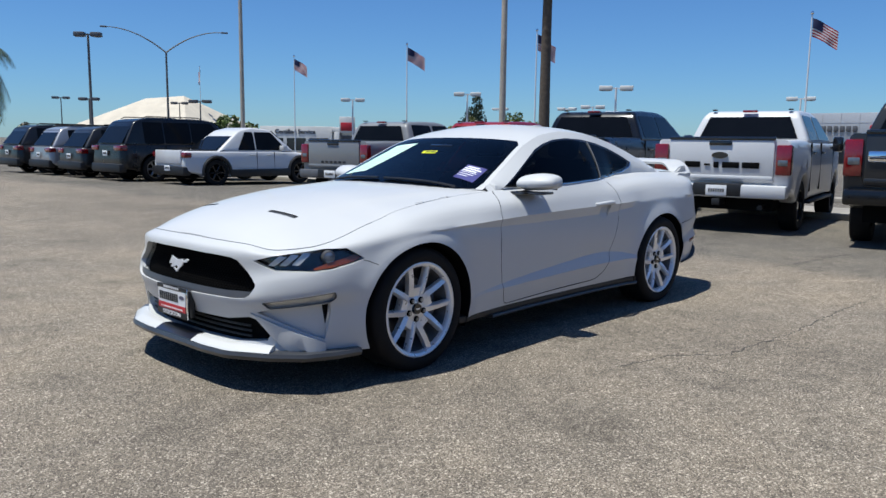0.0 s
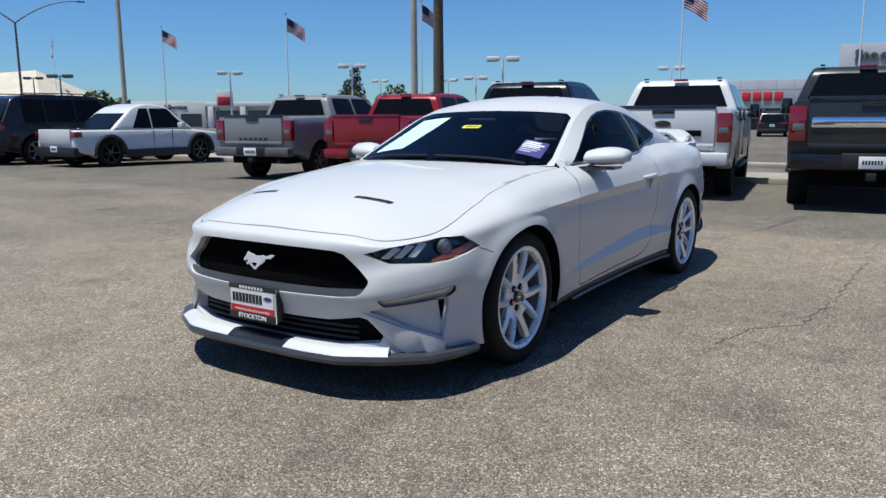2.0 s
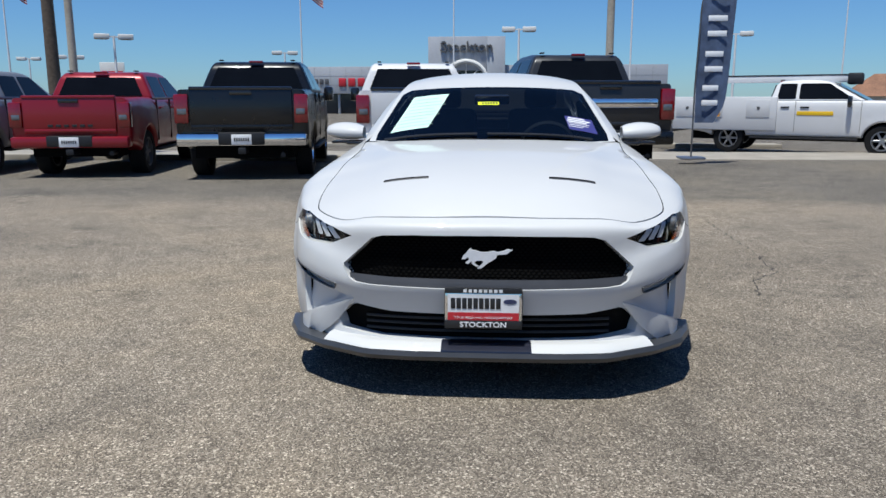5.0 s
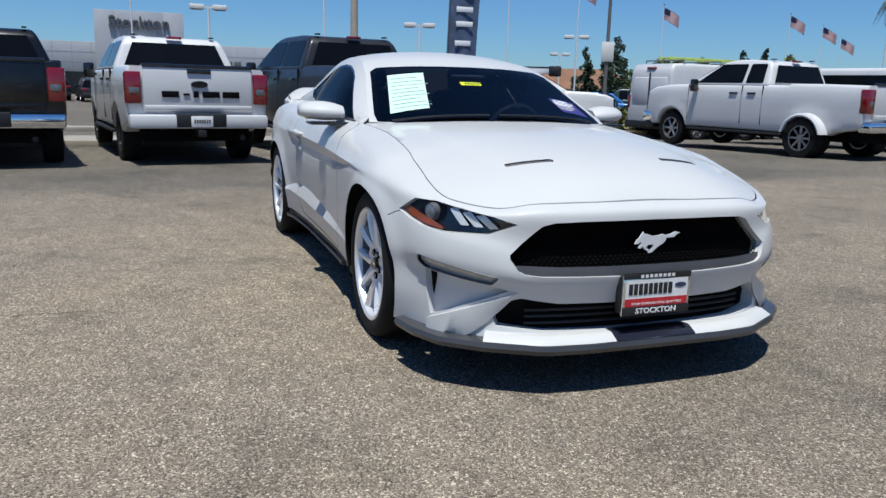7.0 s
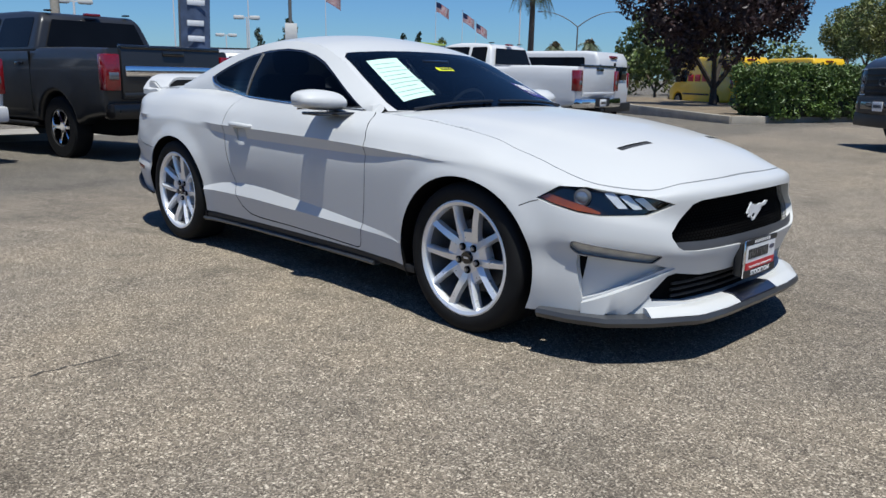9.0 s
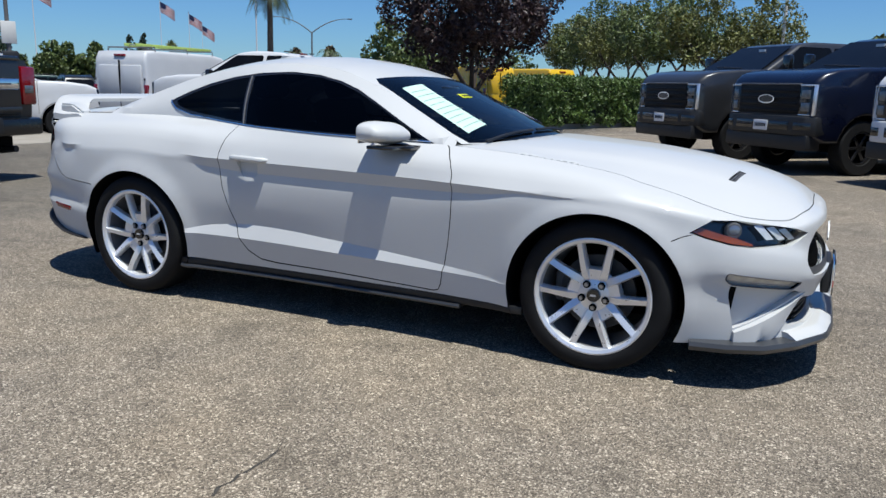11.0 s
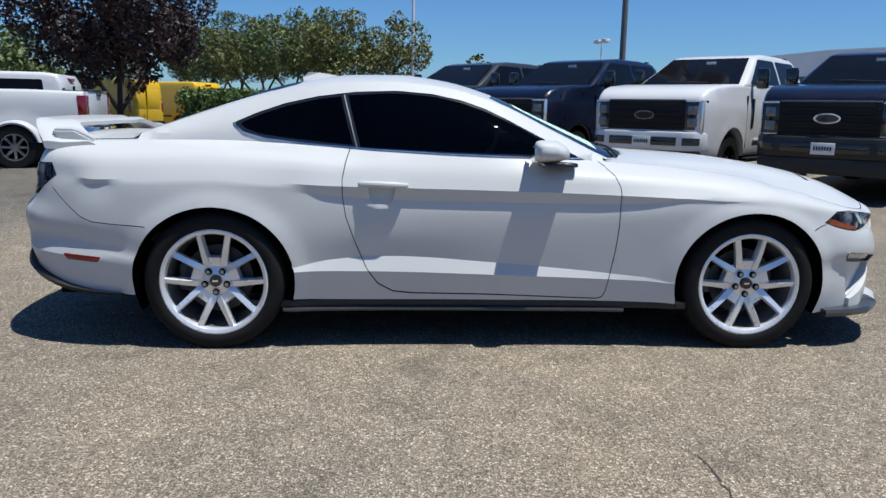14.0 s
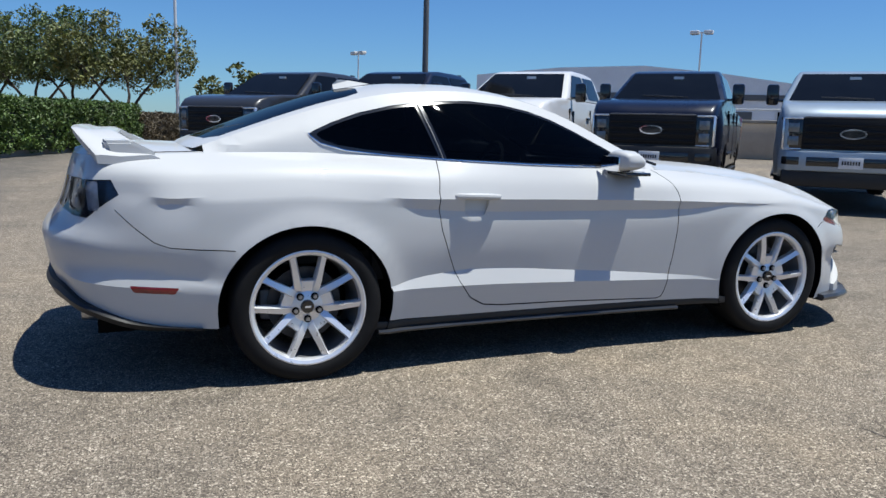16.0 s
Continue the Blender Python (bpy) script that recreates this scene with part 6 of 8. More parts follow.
wheel_ob = link("steering_wheel", v, f, M_GREY, coupe)
wheel_ob.matrix_basis = pose(0.12, 0.36, 0.88, 0, 0, 90) @ pose(0, 0, 0, 22, 0, 0)
bm = bmesh.new()
box(bm, (-0.165, -0.012, -0.018), (0.165, 0.012, 0.018), 0.008)
box(bm, (-0.05, -0.02, -0.05), (0.05, 0.02, 0.05), 0.015)
part("wheel_hub", bm, M_GREY, wheel_ob)
part("rear_bench", boxes(((-1.25, -0.55, 0.5), (-0.95, 0.55, 0.95)), bevel=0.05), M_INTERIOR, coupe)
bm = bmesh.new()
box(bm, (0.20, -0.11, 1.155), (0.225, 0.11, 1.215), 0.012)
part("rear_view_mirror", bm, M_GLOSSBLACK, coupe)


# ---- papers inside the windscreen, dealer plate ----
def on_screen(y0, y1, x_top, x_bot, y_skew=0.0, below=0.006):
    """A sheet that lies against the inside of the windscreen."""
    def at(i, j):
        t = j / 8
        x = x_top + (x_bot - x_top) * t
        y = y0 + (y1 - y0) * i / 6 + y_skew * t
        return (x, y, float(roof_z(np.array([x]), np.array([y]))[0]) - below)
    v = [at(i, j) for j in range(9) for i in range(7)]
    return v, [(j * 7 + i, j * 7 + i + 1, (j + 1) * 7 + i + 1, (j + 1) * 7 + i) for j in range(8) for i in range(6)]


M_MINT = mat("mint_paper", (0.50, 0.72, 0.62), 0.7, var=0.06, scale=12)
price = tagged(link("price_sheet", *on_screen(-0.50, -0.275, 0.17, 0.60, -0.10, -0.002), M_MINT), "pale mint price sheet stuck to the windscreen", "sticker")
for j in range(9):
    x = 0.22 + 0.042 * j
    link("text_line", *on_screen(-0.485 - 0.10 * (x - 0.17) / 0.43, -0.32 - 0.10 * (x - 0.17) / 0.43 + 0.03 * (j % 3), x, x + 0.006, 0.0, -0.004), mat("faint_grey_ink", (0.30, 0.42, 0.37), 0.7, var=0.1, scale=20), price)
tag = tagged(link("stock_tag", *on_screen(-0.085, 0.045, 0.295, 0.335, 0.0, -0.002), mat("yellow_tag", (0.75, 0.80, 0.02), 0.6, var=0.05, scale=20)), "small yellow stock tag stuck to the windscreen", "sticker")
for k in range(6):
    link("tag_mark", *on_screen(-0.06 + 0.017 * k, -0.049 + 0.017 * k, 0.305, 0.327, 0.0, -0.004), M_INK, tag)
blue = tagged(link("blue_sticker", *on_screen(0.44, 0.605, 0.43, 0.60, 0.02, -0.002), mat("navy_sticker", (0.035, 0.035, 0.17), 0.5, var=0.08, scale=20)), "navy blue notice with white writing stuck to the windscreen corner", "sticker")
for j, (a, b) in enumerate(((0.46, 0.56), (0.455, 0.59), (0.455, 0.57), (0.46, 0.585), (0.46, 0.575), (0.46, 0.545))):
    x = 0.448 + 0.022 * j
    link("notice_line", *on_screen(a, b, x, x + (0.013 if j < 3 else 0.006), 0.0, -0.004), M_WHITEINK, blue)

PX, PY, PZ = 2.285, -0.012, 0.386
frame_ob = part("plate_holder", boxes(((PX - 0.05, PY - 0.155, PZ - 0.08), (PX - 0.012, PY + 0.155, PZ + 0.068)), bevel=0.01), M_BLACKPLASTIC, coupe)
dealer = thing("dealer_plate", pose(PX, PY, PZ) @ Matrix.Diagonal((1, 1, 0.875, 1)), "red and white dealer plate in a chrome frame", "licence plate")
part("backing", boxes(((-0.010, -0.152, -0.098), (0.0, 0.152, 0.09)), bevel=0.004), M_CHROME, dealer)
part("white_field", boxes(((0.0, -0.14, -0.022), (0.003, 0.14, 0.062))), M_PLATE, dealer)
part("red_band", boxes(((0.0, -0.14, -0.058), (0.0035, 0.14, -0.022))), M_REDINK, dealer)
part("black_foot", boxes(((0.0, -0.152, -0.098), (0.004, 0.152, -0.06)), bevel=0.001), M_INK, dealer)
part("black_head", boxes(((0.0, -0.152, 0.066), (0.004, 0.152, 0.09)), bevel=0.001), M_INK, dealer)
lettering("town_name", "STOCKTON", 0.034, facing(0.0045, 0, -0.079, 0), M_WHITEINK, dealer, 0.0008, 0.0006)
lettering("slogan", "YOUR REGIONAL HEADQUARTERS", 0.0145, facing(0.0042, 0, -0.046, 0), M_WHITEINK, dealer, 0.0005, 0.0)
for k in range(9):
    y = k * 0.0222 - 0.128
    part("name_block", boxes(((0.003, y, -0.005), (0.0048, y + 0.018, 0.045)), bevel=0.001), M_INK, dealer)
for k in range(8):
    y = 0.075 - k * 0.02
    part("head_mark", boxes(((0.004, y - 0.013, 0.071), (0.0052, y, 0.085))), M_PLATE, dealer)
part("brand_oval", oval(bmesh.new(), 0.003, 0.105, 0.03, 0.026, 0.011, 0.002), M_OVAL, dealer)

# ---- further vehicles ----
def wagon(name, m, label, color, length, wide, tall, tyre=0.37, category="car", kind="suv", rim=M_STEEL, tail_high=True, group="", cladding=M_BLACKPLASTIC):
    """A closed car with its tail at x = 0 and its nose towards +x."""
    root = thing(name, m, label, category, group)
    hw, H, Ln = wide / 2, tall, length
    rx, fx = 0.20 * Ln, 0.795 * Ln
    ar, fl = tyre + 0.05, 0.26
    belt = 0.57 * H

    def width(x, z):
        t = np.clip((np.asarray(z) - belt * 0.55) / (belt * 0.5), 0, 1)
        end = np.clip((x - 0.86 * Ln) / (0.14 * Ln), 0, 1) ** 2 * 0.16 + np.clip((0.05 * Ln - x) / (0.05 * Ln), 0, 1) ** 2 * 0.07
        return hw - 0.02 - 0.05 * t ** 2 - end + 0.018 * sum(np.exp(-(((np.hypot(x - c, z - tyre) - ar - 0.03) / 0.05) ** 2)) for c in (fx, rx))

    def cabin(x, z):
        t = np.clip((np.asarray(z) - belt) / (H - belt), 0, 1)
        return hw - 0.075 - 0.17 * t - 0.04 * t * t

    low = [(0.02, 0.42), (0.0, 0.62), (0.03, belt), (0.10, belt + 0.03), (0.62 * Ln, belt + 0.03), (0.76 * Ln, belt + 0.0), (0.93 * Ln, belt - 0.10), (0.985 * Ln, belt - 0.22), (Ln, 0.50), (0.97 * Ln, 0.30)]
    low += arch(fx, tyre, ar, fl)[::-1] + arch(rx, tyre, ar, fl)[::-1] + [(0.10 * Ln, 0.33)]
    part("body", slab(low, width, 0.06, 0.16), color, root, sharp=50)
    r0 = {"suv": 0.025, "sedan": 0.20, "ute": 0.28}[kind] * Ln
    r1 = {"suv": 0.165, "sedan": 0.30, "ute": 0.36}[kind] * Ln
    if kind == "ute":
        r0, r1 = 0.215 * Ln, 0.435 * Ln
    up = [(r0, belt), (r1 - 0.06 * Ln, H - 0.10), (r1 + 0.02 * Ln, H - 0.01), (0.47 * Ln, H), (0.56 * Ln, H - 0.03), (0.60 * Ln, H - 0.07), (0.76 * Ln, belt)]
    part("cabin", slab(rounded(up, 0.12), cabin, 0.05, 0.16), color, root, sharp=50)
    zw0, zw1 = belt + 0.055, H - 0.13
    cuts = {"suv": (r0 + 0.12 * Ln, 0.27 * Ln, 0.44 * Ln, 0.58 * Ln), "sedan": (r0 + 0.09 * Ln, 0.44 * Ln, 0.58 * Ln), "ute": (0.345 * Ln, 0.475 * Ln, 0.60 * Ln)}[kind]
    for s in (1, -1):
        for k, (a, b) in enumerate(zip(cuts, cuts[1:])):
            last = k == len(cuts) - 2
            q = [(a + 0.02, zw0), (b + (0.10 * Ln if last else -0.02), zw0), (b + (0.0 if last else -0.02), zw1), (a + (0.07 * Ln if k == 0 and kind != "suv" else 0.02), zw1)]
            v, f = pane(rounded(q, 0.05), cabin, 0.005, s)
            link("side_window", v, f, M_FARGLASS, root)
        for dx in cuts[1:]:
            part("door_gap", boxes(((dx - 0.004, s * (hw - 0.03) - 0.012, 0.42), (dx + 0.004, s * (hw - 0.03) + 0.014, belt))), M_MATTE, root)
            part("door_handle", boxes(((dx - 0.24, s * (hw - 0.06), belt - 0.10), (dx - 0.06, s * (hw - 0.015), belt - 0.07)), bevel=0.006), color, root)
        part("mirror", boxes(((0.64 * Ln, min(s * (hw - 0.05), s * (hw + 0.16)), belt + 0.05), (0.67 * Ln, max(s * (hw - 0.05), s * (hw + 0.16)), belt + 0.20)), bevel=0.02), color, root)
        part("sill_cladding", boxes(((rx + ar, s * hw - 0.04, 0.24), (fx - ar, s * hw + 0.005, 0.46)), bevel=0.01), cladding, root)
        y0, y1 = sorted((s * 0.48 * wide * 0.56, s * 0.487 * wide))
        zt = belt - 0.16 if tail_high else 0.62
        part("tail_lamp", boxes(((-0.015, y0, zt), (0.22, y1, zt + 0.15)), bevel=0.03), M_RED, root)
        y0, y1 = sorted((s * 0.30 * wide, s * 0.45 * wide))
        part("headlamp", boxes(((0.90 * Ln, y0, belt - 0.27), (0.975 * Ln, y1, belt - 0.15)), bevel=0.03), M_LAMP, root)
    for nm, (xa, za), (xb, zb), o in (("rear_window", (r0 + 0.012, zw0 + 0.01), (r1 - 0.055 * Ln, zw1), -0.03), ("windscreen", (0.745 * Ln, belt + 0.06), (0.615 * Ln, H - 0.09), 0.05)):
        wa, wb = cabin(0, za) - 0.10, cabin(0, zb) - 0.09
        vs = [(xa + o, -wa, za), (xa + o, wa, za), (xb + o, wb, zb), (xb + o, -wb, zb)]
        vs += [(x - o * 0.4, y, z) for x, y, z in vs]
        link(nm, vs, [(0, 1, 2, 3), (7, 6, 5, 4), (0, 4, 5, 1), (1, 5, 6, 2), (2, 6, 7, 3), (3, 7, 4, 0)], M_FARGLASS, root, smooth=False)
    part("rear_bumper", boxes(((-0.05, -hw + 0.05, 0.30), (0.2, hw - 0.05, 0.56)), bevel=0.05), cladding, root)
    part("front_bumper", boxes(((0.93 * Ln, -hw + 0.14, 0.24), (1.005 * Ln, hw - 0.14, 0.46)), bevel=0.05), cladding, root)
    part("grille", boxes(((0.955 * Ln, -0.42, 0.48), (1.002 * Ln, 0.42, belt - 0.20)), bevel=0.02), M_GLOSSBLACK, root)
    part("chassis", boxes(((0.2, -hw + 0.28, 0.22), (0.93 * Ln, hw - 0.28, 0.5))), M_MATTE, root)
    plate(root, -0.058 if kind != "suv" else -0.03, 0.50 if kind != "suv" else belt - 0.24)
    if kind == "suv":
        for s in (1, -1):
            link("roof_rail", *tube([(0.16 * Ln, s * (hw - 0.30), H - 0.02), (0.18 * Ln, s * (hw - 0.30), H + 0.04), (0.50 * Ln, s * (hw - 0.30), H + 0.04), (0.53 * Ln, s * (hw - 0.30), H - 0.02)], 0.016, 6), M_BLACKPLASTIC, root)
    if kind == "ute":
        for c in (fx, rx):
            for s in (1, -1):
                pts = [(x, s * (hw - 0.012), z) for x, z in arch(c, tyre, ar + 0.02, 0.30)]
                link("arch_cladding", *tube(pts, 0.05, 7), cladding, root)
        part("load_bed_cover", boxes(((0.12, -hw + 0.2, belt + 0.025), (0.27 * Ln, hw - 0.2, belt + 0.05)), bevel=0.01), M_BLACKPLASTIC, root)
        part("tailgate", boxes(((-0.03, -hw + 0.22, 0.62), (0.04, hw - 0.22, belt + 0.05)), bevel=0.025), color, root)
    wheels(root, (fx, rx), hw - 0.13, tyre, 0.24, tyre * 0.66, rim, 6)
    return root


SUVS = "sport utility vehicles parked in a row"
wagon("compact_pickup", heading(-6.75, -17.15, 180), "white compact pickup with black lower cladding and red tail lamps", M_WHITE, 4.97, 1.90, 1.69, 0.38, "pickup truck", "ute", rim=M_GLOSSBLACK)
wagon("suv", heading(-6.1, -19.75, 180), "large black sport utility vehicle with roof rails", P_BLACK, 5.33, 2.03, 1.94, 0.40, "suv", group=SUVS)
wagon("suv", heading(-6.0, -22.2, 180), "dark grey metallic sport utility vehicle", P_GREY, 4.9, 1.93, 1.70, 0.37, "suv", group=SUVS)
wagon("suv", heading(-5.9, -24.5, 180), "silver grey sport utility vehicle with dark roof glass", paint("silver_paint", (0.34, 0.35, 0.37), 0.35, 0.5), 4.7, 1.9, 1.70, 0.37, "suv", group=SUVS)
wagon("suv", heading(-5.7, -26.9, 180), "charcoal sport utility vehicle at the end of the row", P_CHARCOAL, 5.0, 2.0, 1.76, 0.38, "suv", group=SUVS)
wagon("car", heading(-21.8, -28.0, 75), "dark blue car parked beyond the trucks", paint("blue_paint", (0.02, 0.05, 0.13), 0.35, 0.2), 4.5, 1.8, 1.45, 0.33, "car", "sedan")
wagon("car", heading(-20.9, -25.4, 75), "red car parked beyond the trucks", P_RED, 4.5, 1.8, 1.45, 0.33, "car", "sedan")
wagon("suv", heading(-52.0, -8.0, 190), "black sport utility vehicle parked near the showroom", P_BLACK, 4.9, 1.95, 1.75, 0.38, "suv")
wagon("car", heading(-50.0, -5.4, 190), "grey car parked near the showroom", P_GREY, 4.6, 1.85, 1.5, 0.34, "car", "sedan")
wagon("car", heading(-37.5, 21.5, 60), "bright blue car parked across the street", paint("bright_blue_paint", (0.01, 0.12, 0.36), 0.35, 0.1), 4.5, 1.8, 1.45, 0.33, "car", "sedan")
wagon("suv", heading(-41.0, 26.5, 60), "dark green sport utility vehicle across the street", paint("dark_green_paint", (0.01, 0.04, 0.035), 0.35, 0.1), 4.7, 1.9, 1.7, 0.36, "suv")
wagon("suv", heading(-33.0, 25.0, 150), "dark sport utility vehicle beyond the van", P_CHARCOAL, 4.8, 1.9, 1.72, 0.37, "suv")
pickup("pickup_truck", heading(-1.9, 41.2, 0), "old white work pickup behind the hedge", M_WHITE, 5.2, 1.85, 1.75, 0.37, M_STEEL, cab="extended")


def van(name, m, label, color, length, wide, tall, tyre=0.36, windows=True, category="van"):
    """A tall panel van with its tail at x = 0 and its nose towards +x."""
    root = thing(name, m, label, category)
    hw, H, Ln = wide / 2, tall, length
    rx, fx = 0.22 * Ln, 0.80 * Ln
    ar, fl = tyre + 0.05, 0.30
    width = lambda x, z: hw - 0.02 - 0.10 * np.clip((np.asarray(z) - 1.0) / (H - 1.0), 0, 1) ** 1.5 - np.clip((x - 0.84 * Ln) / (0.16 * Ln), 0, 1) ** 2 * 0.16
    prof = [(0.03, 0.42), (0.0, 0.9), (0.05, H - 0.25), (0.16, H - 0.04), (0.5, H), (0.60 * Ln, H), (0.70 * Ln, H - 0.08), (0.76 * Ln, H - 0.28), (0.875 * Ln, 1.24), (0.96 * Ln, 1.06), (0.995 * Ln, 0.85), (Ln, 0.5), (0.97 * Ln, 0.34)]
    prof += arch(fx, tyre, ar, fl)[::-1] + arch(rx, tyre, ar, fl)[::-1] + [(0.10 * Ln, 0.36)]
    part("body", slab(prof, width, 0.09, 0.2), color, root, sharp=50)
    for s in (1, -1):
        quads = [[(0.66 * Ln, 1.28), (0.80 * Ln, 1.28), (0.745 * Ln, min(H - 0.40, 1.80)), (0.66 * Ln, min(H - 0.40, 1.80))]]
        if windows:
            quads.append([(0.07 * Ln, 1.16), (0.62 * Ln, 1.16), (0.62 * Ln, min(H - 0.17, 1.85)), (0.08 * Ln, min(H - 0.17, 1.85))])
        for q in quads:
            v, f = pane(rounded(q, 0.06), width, 0.006, s)
            link("side_window", v, f, M_FARGLASS, root)
        part("tail_lamp", boxes(((0.0, min(s * (hw - 0.16), s * (hw - 0.035)), 1.0), (0.12, max(s * (hw - 0.16), s * (hw - 0.035)), 1.42)), bevel=0.02), M_RED, root)
        part("mirror", boxes(((0.76 * Ln, min(s * (hw - 0.06), s * (hw + 0.22)), 1.25), (0.785 * Ln, max(s * (hw - 0.06), s * (hw + 0.22)), 1.55)), bevel=0.02), M_BLACKPLASTIC, root)
        part("body_moulding", boxes(((rx + ar + 0.05, s * (hw - 0.04), 0.66), (fx - ar - 0.05, s * (hw + 0.005), 0.74)), bevel=0.01), M_BLACKPLASTIC, root)
        y0, y1 = sorted((s * 0.04, s * (hw - 0.24)))
        if windows:
            part("rear_window", boxes(((-0.012, y0, 1.22), (0.06, y1, H - 0.40)), bevel=0.02), M_FARGLASS, root)
        else:
            part("rear_panel", boxes(((-0.008, y0, 1.15), (0.06, y1, H - 0.45)), bevel=0.03), color, root)
        part("door_hinge", boxes(((-0.012, s * (hw - 0.12) - 0.02, 1.55), (0.05, s * (hw - 0.12) + 0.02, 1.62)), bevel=0.006), M_GREY, root)
    wa, wb = width(0, 1.3) - 0.22, width(0, H - 0.3) - 0.18
    (xa, za), (xb, zb) = (0.872 * Ln, 1.30), (0.775 * Ln, H - 0.30)
    vs = [(xa + 0.03, -wa, za), (xa + 0.03, wa, za), (xb + 0.03, wb, zb), (xb + 0.03, -wb, zb)]
    vs += [(x - 0.02, y, z) for x, y, z in vs]
    link("windscreen", vs, [(0, 1, 2, 3), (7, 6, 5, 4), (0, 4, 5, 1), (1, 5, 6, 2), (2, 6, 7, 3), (3, 7, 4, 0)], M_FARGLASS, root, smooth=False)
    part("door_split", boxes(((-0.016, -0.008, 0.6), (0.04, 0.008, H - 0.3))), M_MATTE, root)
    part("brake_lamp", boxes(((0.03, -0.2, H - 0.20), (0.14, 0.2, H - 0.12)), bevel=0.02), M_RED, root)
    part("rear_bumper", boxes(((-0.10, -hw + 0.06, 0.36), (0.12, hw - 0.06, 0.60)), bevel=0.04), M_BLACKPLASTIC, root)
    part("front_bumper", boxes(((0.95 * Ln, -hw + 0.14, 0.30), (1.01 * Ln, hw - 0.14, 0.55)), bevel=0.04), M_BLACKPLASTIC, root)
    part("chassis", boxes(((0.2, -hw + 0.3, 0.25), (0.93 * Ln, hw - 0.3, 0.6))), M_MATTE, root)
    wheels(root, (fx, rx), hw - 0.13, tyre, 0.23, tyre * 0.64, M_STEEL, 8)
    return root


TEAL = mat("teal_print", (0.03, 0.13, 0.20), 0.5, var=0.1, scale=10)
LIME = mat("lime_fibreglass", (0.40, 0.52, 0.12), 0.55, var=0.15, scale=10)
v1 = van("panel_van", heading(-17.2, 13.3, 98), "white high-roof panel van with a ladder rack and side print", M_WHITE, 5.95, 2.04, 2.45, windows=False)
for k in range(6):
    part("print_block", boxes(((1.5 + 0.34 * k, -0.97, 1.44), (1.75 + 0.34 * k, -0.955, 1.76)), bevel=0.03), TEAL, v1)
for x in (0.6, 2.2, 3.6):
    link("rack_bar", *tube([(x, -0.88, 2.36), (x, -0.86, 2.55), (x, 0.86, 2.55), (x, 0.88, 2.36)], 0.022, 6), M_GREY, v1)
lad = thing("ladder", heading(-17.2, 13.3, 98) @ pose(0.4, -0.35, 2.575), "lime and silver extension ladder on a van roof", "ladder")
for y in (0.0, 0.42):
    part("ladder_rail", boxes(((0, y, 0), (3.9, y + 0.035, 0.09)), bevel=0.006), LIME, lad)
for k in range(12):
    bm = bmesh.new()
    rod(bm, (0.2 + 0.31 * k, 0.02, 0.045), (0.2 + 0.31 * k, 0.44, 0.045), 0.016, None, 8)
    part("rung", bm, M_STEEL, lad)
van("passenger_van", heading(-8.55, 15.35, 188), "white passenger van with long dark windows", M_WHITE, 5.9, 2.0, 1.98)
yv = van("delivery_van", heading(-12.0, 31.6, 149), "yellow delivery van with red side print", P_YELLOW, 5.6, 2.0, 2.45, windows=False)
for k in range(3):
    for s in (-1, 1):
        part("print_block", boxes(((1.9 + 0.62 * k, s * 0.985 - 0.012, 1.30), (2.35 + 0.62 * k, s * 0.985 + 0.012, 1.62)), bevel=0.02), M_REDINK, yv)
    part("print_line", boxes(((0.5, -1.0, 0.95 + 0.06 * k), (1.8, -0.98, 0.975 + 0.06 * k))), M_REDINK, yv)
van("delivery_van", heading(-10.4, 36.6, 149), "second yellow delivery van behind a dark-leaved tree", P_YELLOW, 5.6, 2.0, 2.45, windows=False)

# service truck with a crane, standing on the concrete apron
serv = pickup("service_truck", pose(-19.05, 5.93, fall(-18) + 0.05, 0, 0, 61), "white service truck with tool lockers and a folded crane", M_WHITE, 6.2, 2.03, 2.0, 0.41, M_STEEL, cab="extended", bumper=M_GREY, rear_fit=False)
part("tool_lockers", boxes(((-0.25, -1.06, 0.62), (2.6, 1.06, 1.55)), bevel=0.03), M_WHITE, serv)
for x0 in (-0.15, 0.55, 1.8):
    for s in (-1, 1):
        lk = part("locker_door", boxes(((x0, s * 1.063 - 0.012, 0.98), (x0 + 0.62, s * 1.063 + 0.012, 1.48)), bevel=0.01), M_WHITE, serv)
        part("locker_latch", boxes(((x0 + 0.28, s * 1.078 - 0.006, 1.2), (x0 + 0.36, s * 1.078 + 0.006, 1.28)), bevel=0.003), M_GREY, lk)
part("body_mark", boxes(((0.7, -1.088, 1.0), (1.1, -1.08, 1.35)), bevel=0.03), mat("orange_print", (0.55, 0.27, 0.04), 0.5, var=0.1, scale=10), serv)
part("rear_deck", boxes(((-0.6, -1.0, 0.55), (-0.2, 1.0, 0.72)), bevel=0.02), M_GREY, serv)
part("winch_box", boxes(((-0.62, 0.15, 0.72), (-0.2, 0.85, 1.3)), bevel=0.03), M_GREY, serv)
part("vise", boxes(((-0.95, -0.2, 0.62), (-0.6, 0.1, 0.82)), bevel=0.03), M_STEEL, serv)
cr = part("crane_post", boxes(((-0.1, 0.45, 1.5), (0.25, 0.8, 2.0)), bevel=0.03), M_WHITE, serv)
part("crane_boom", boxes(((0.0, 0.5, 1.95), (4.2, 0.74, 2.14)), bevel=0.02), M_WHITE, serv)
part("boom_cap", boxes(((0.0, 0.49, 2.13), (4.2, 0.75, 2.17)), bevel=0.01), M_BLACKPLASTIC, serv)
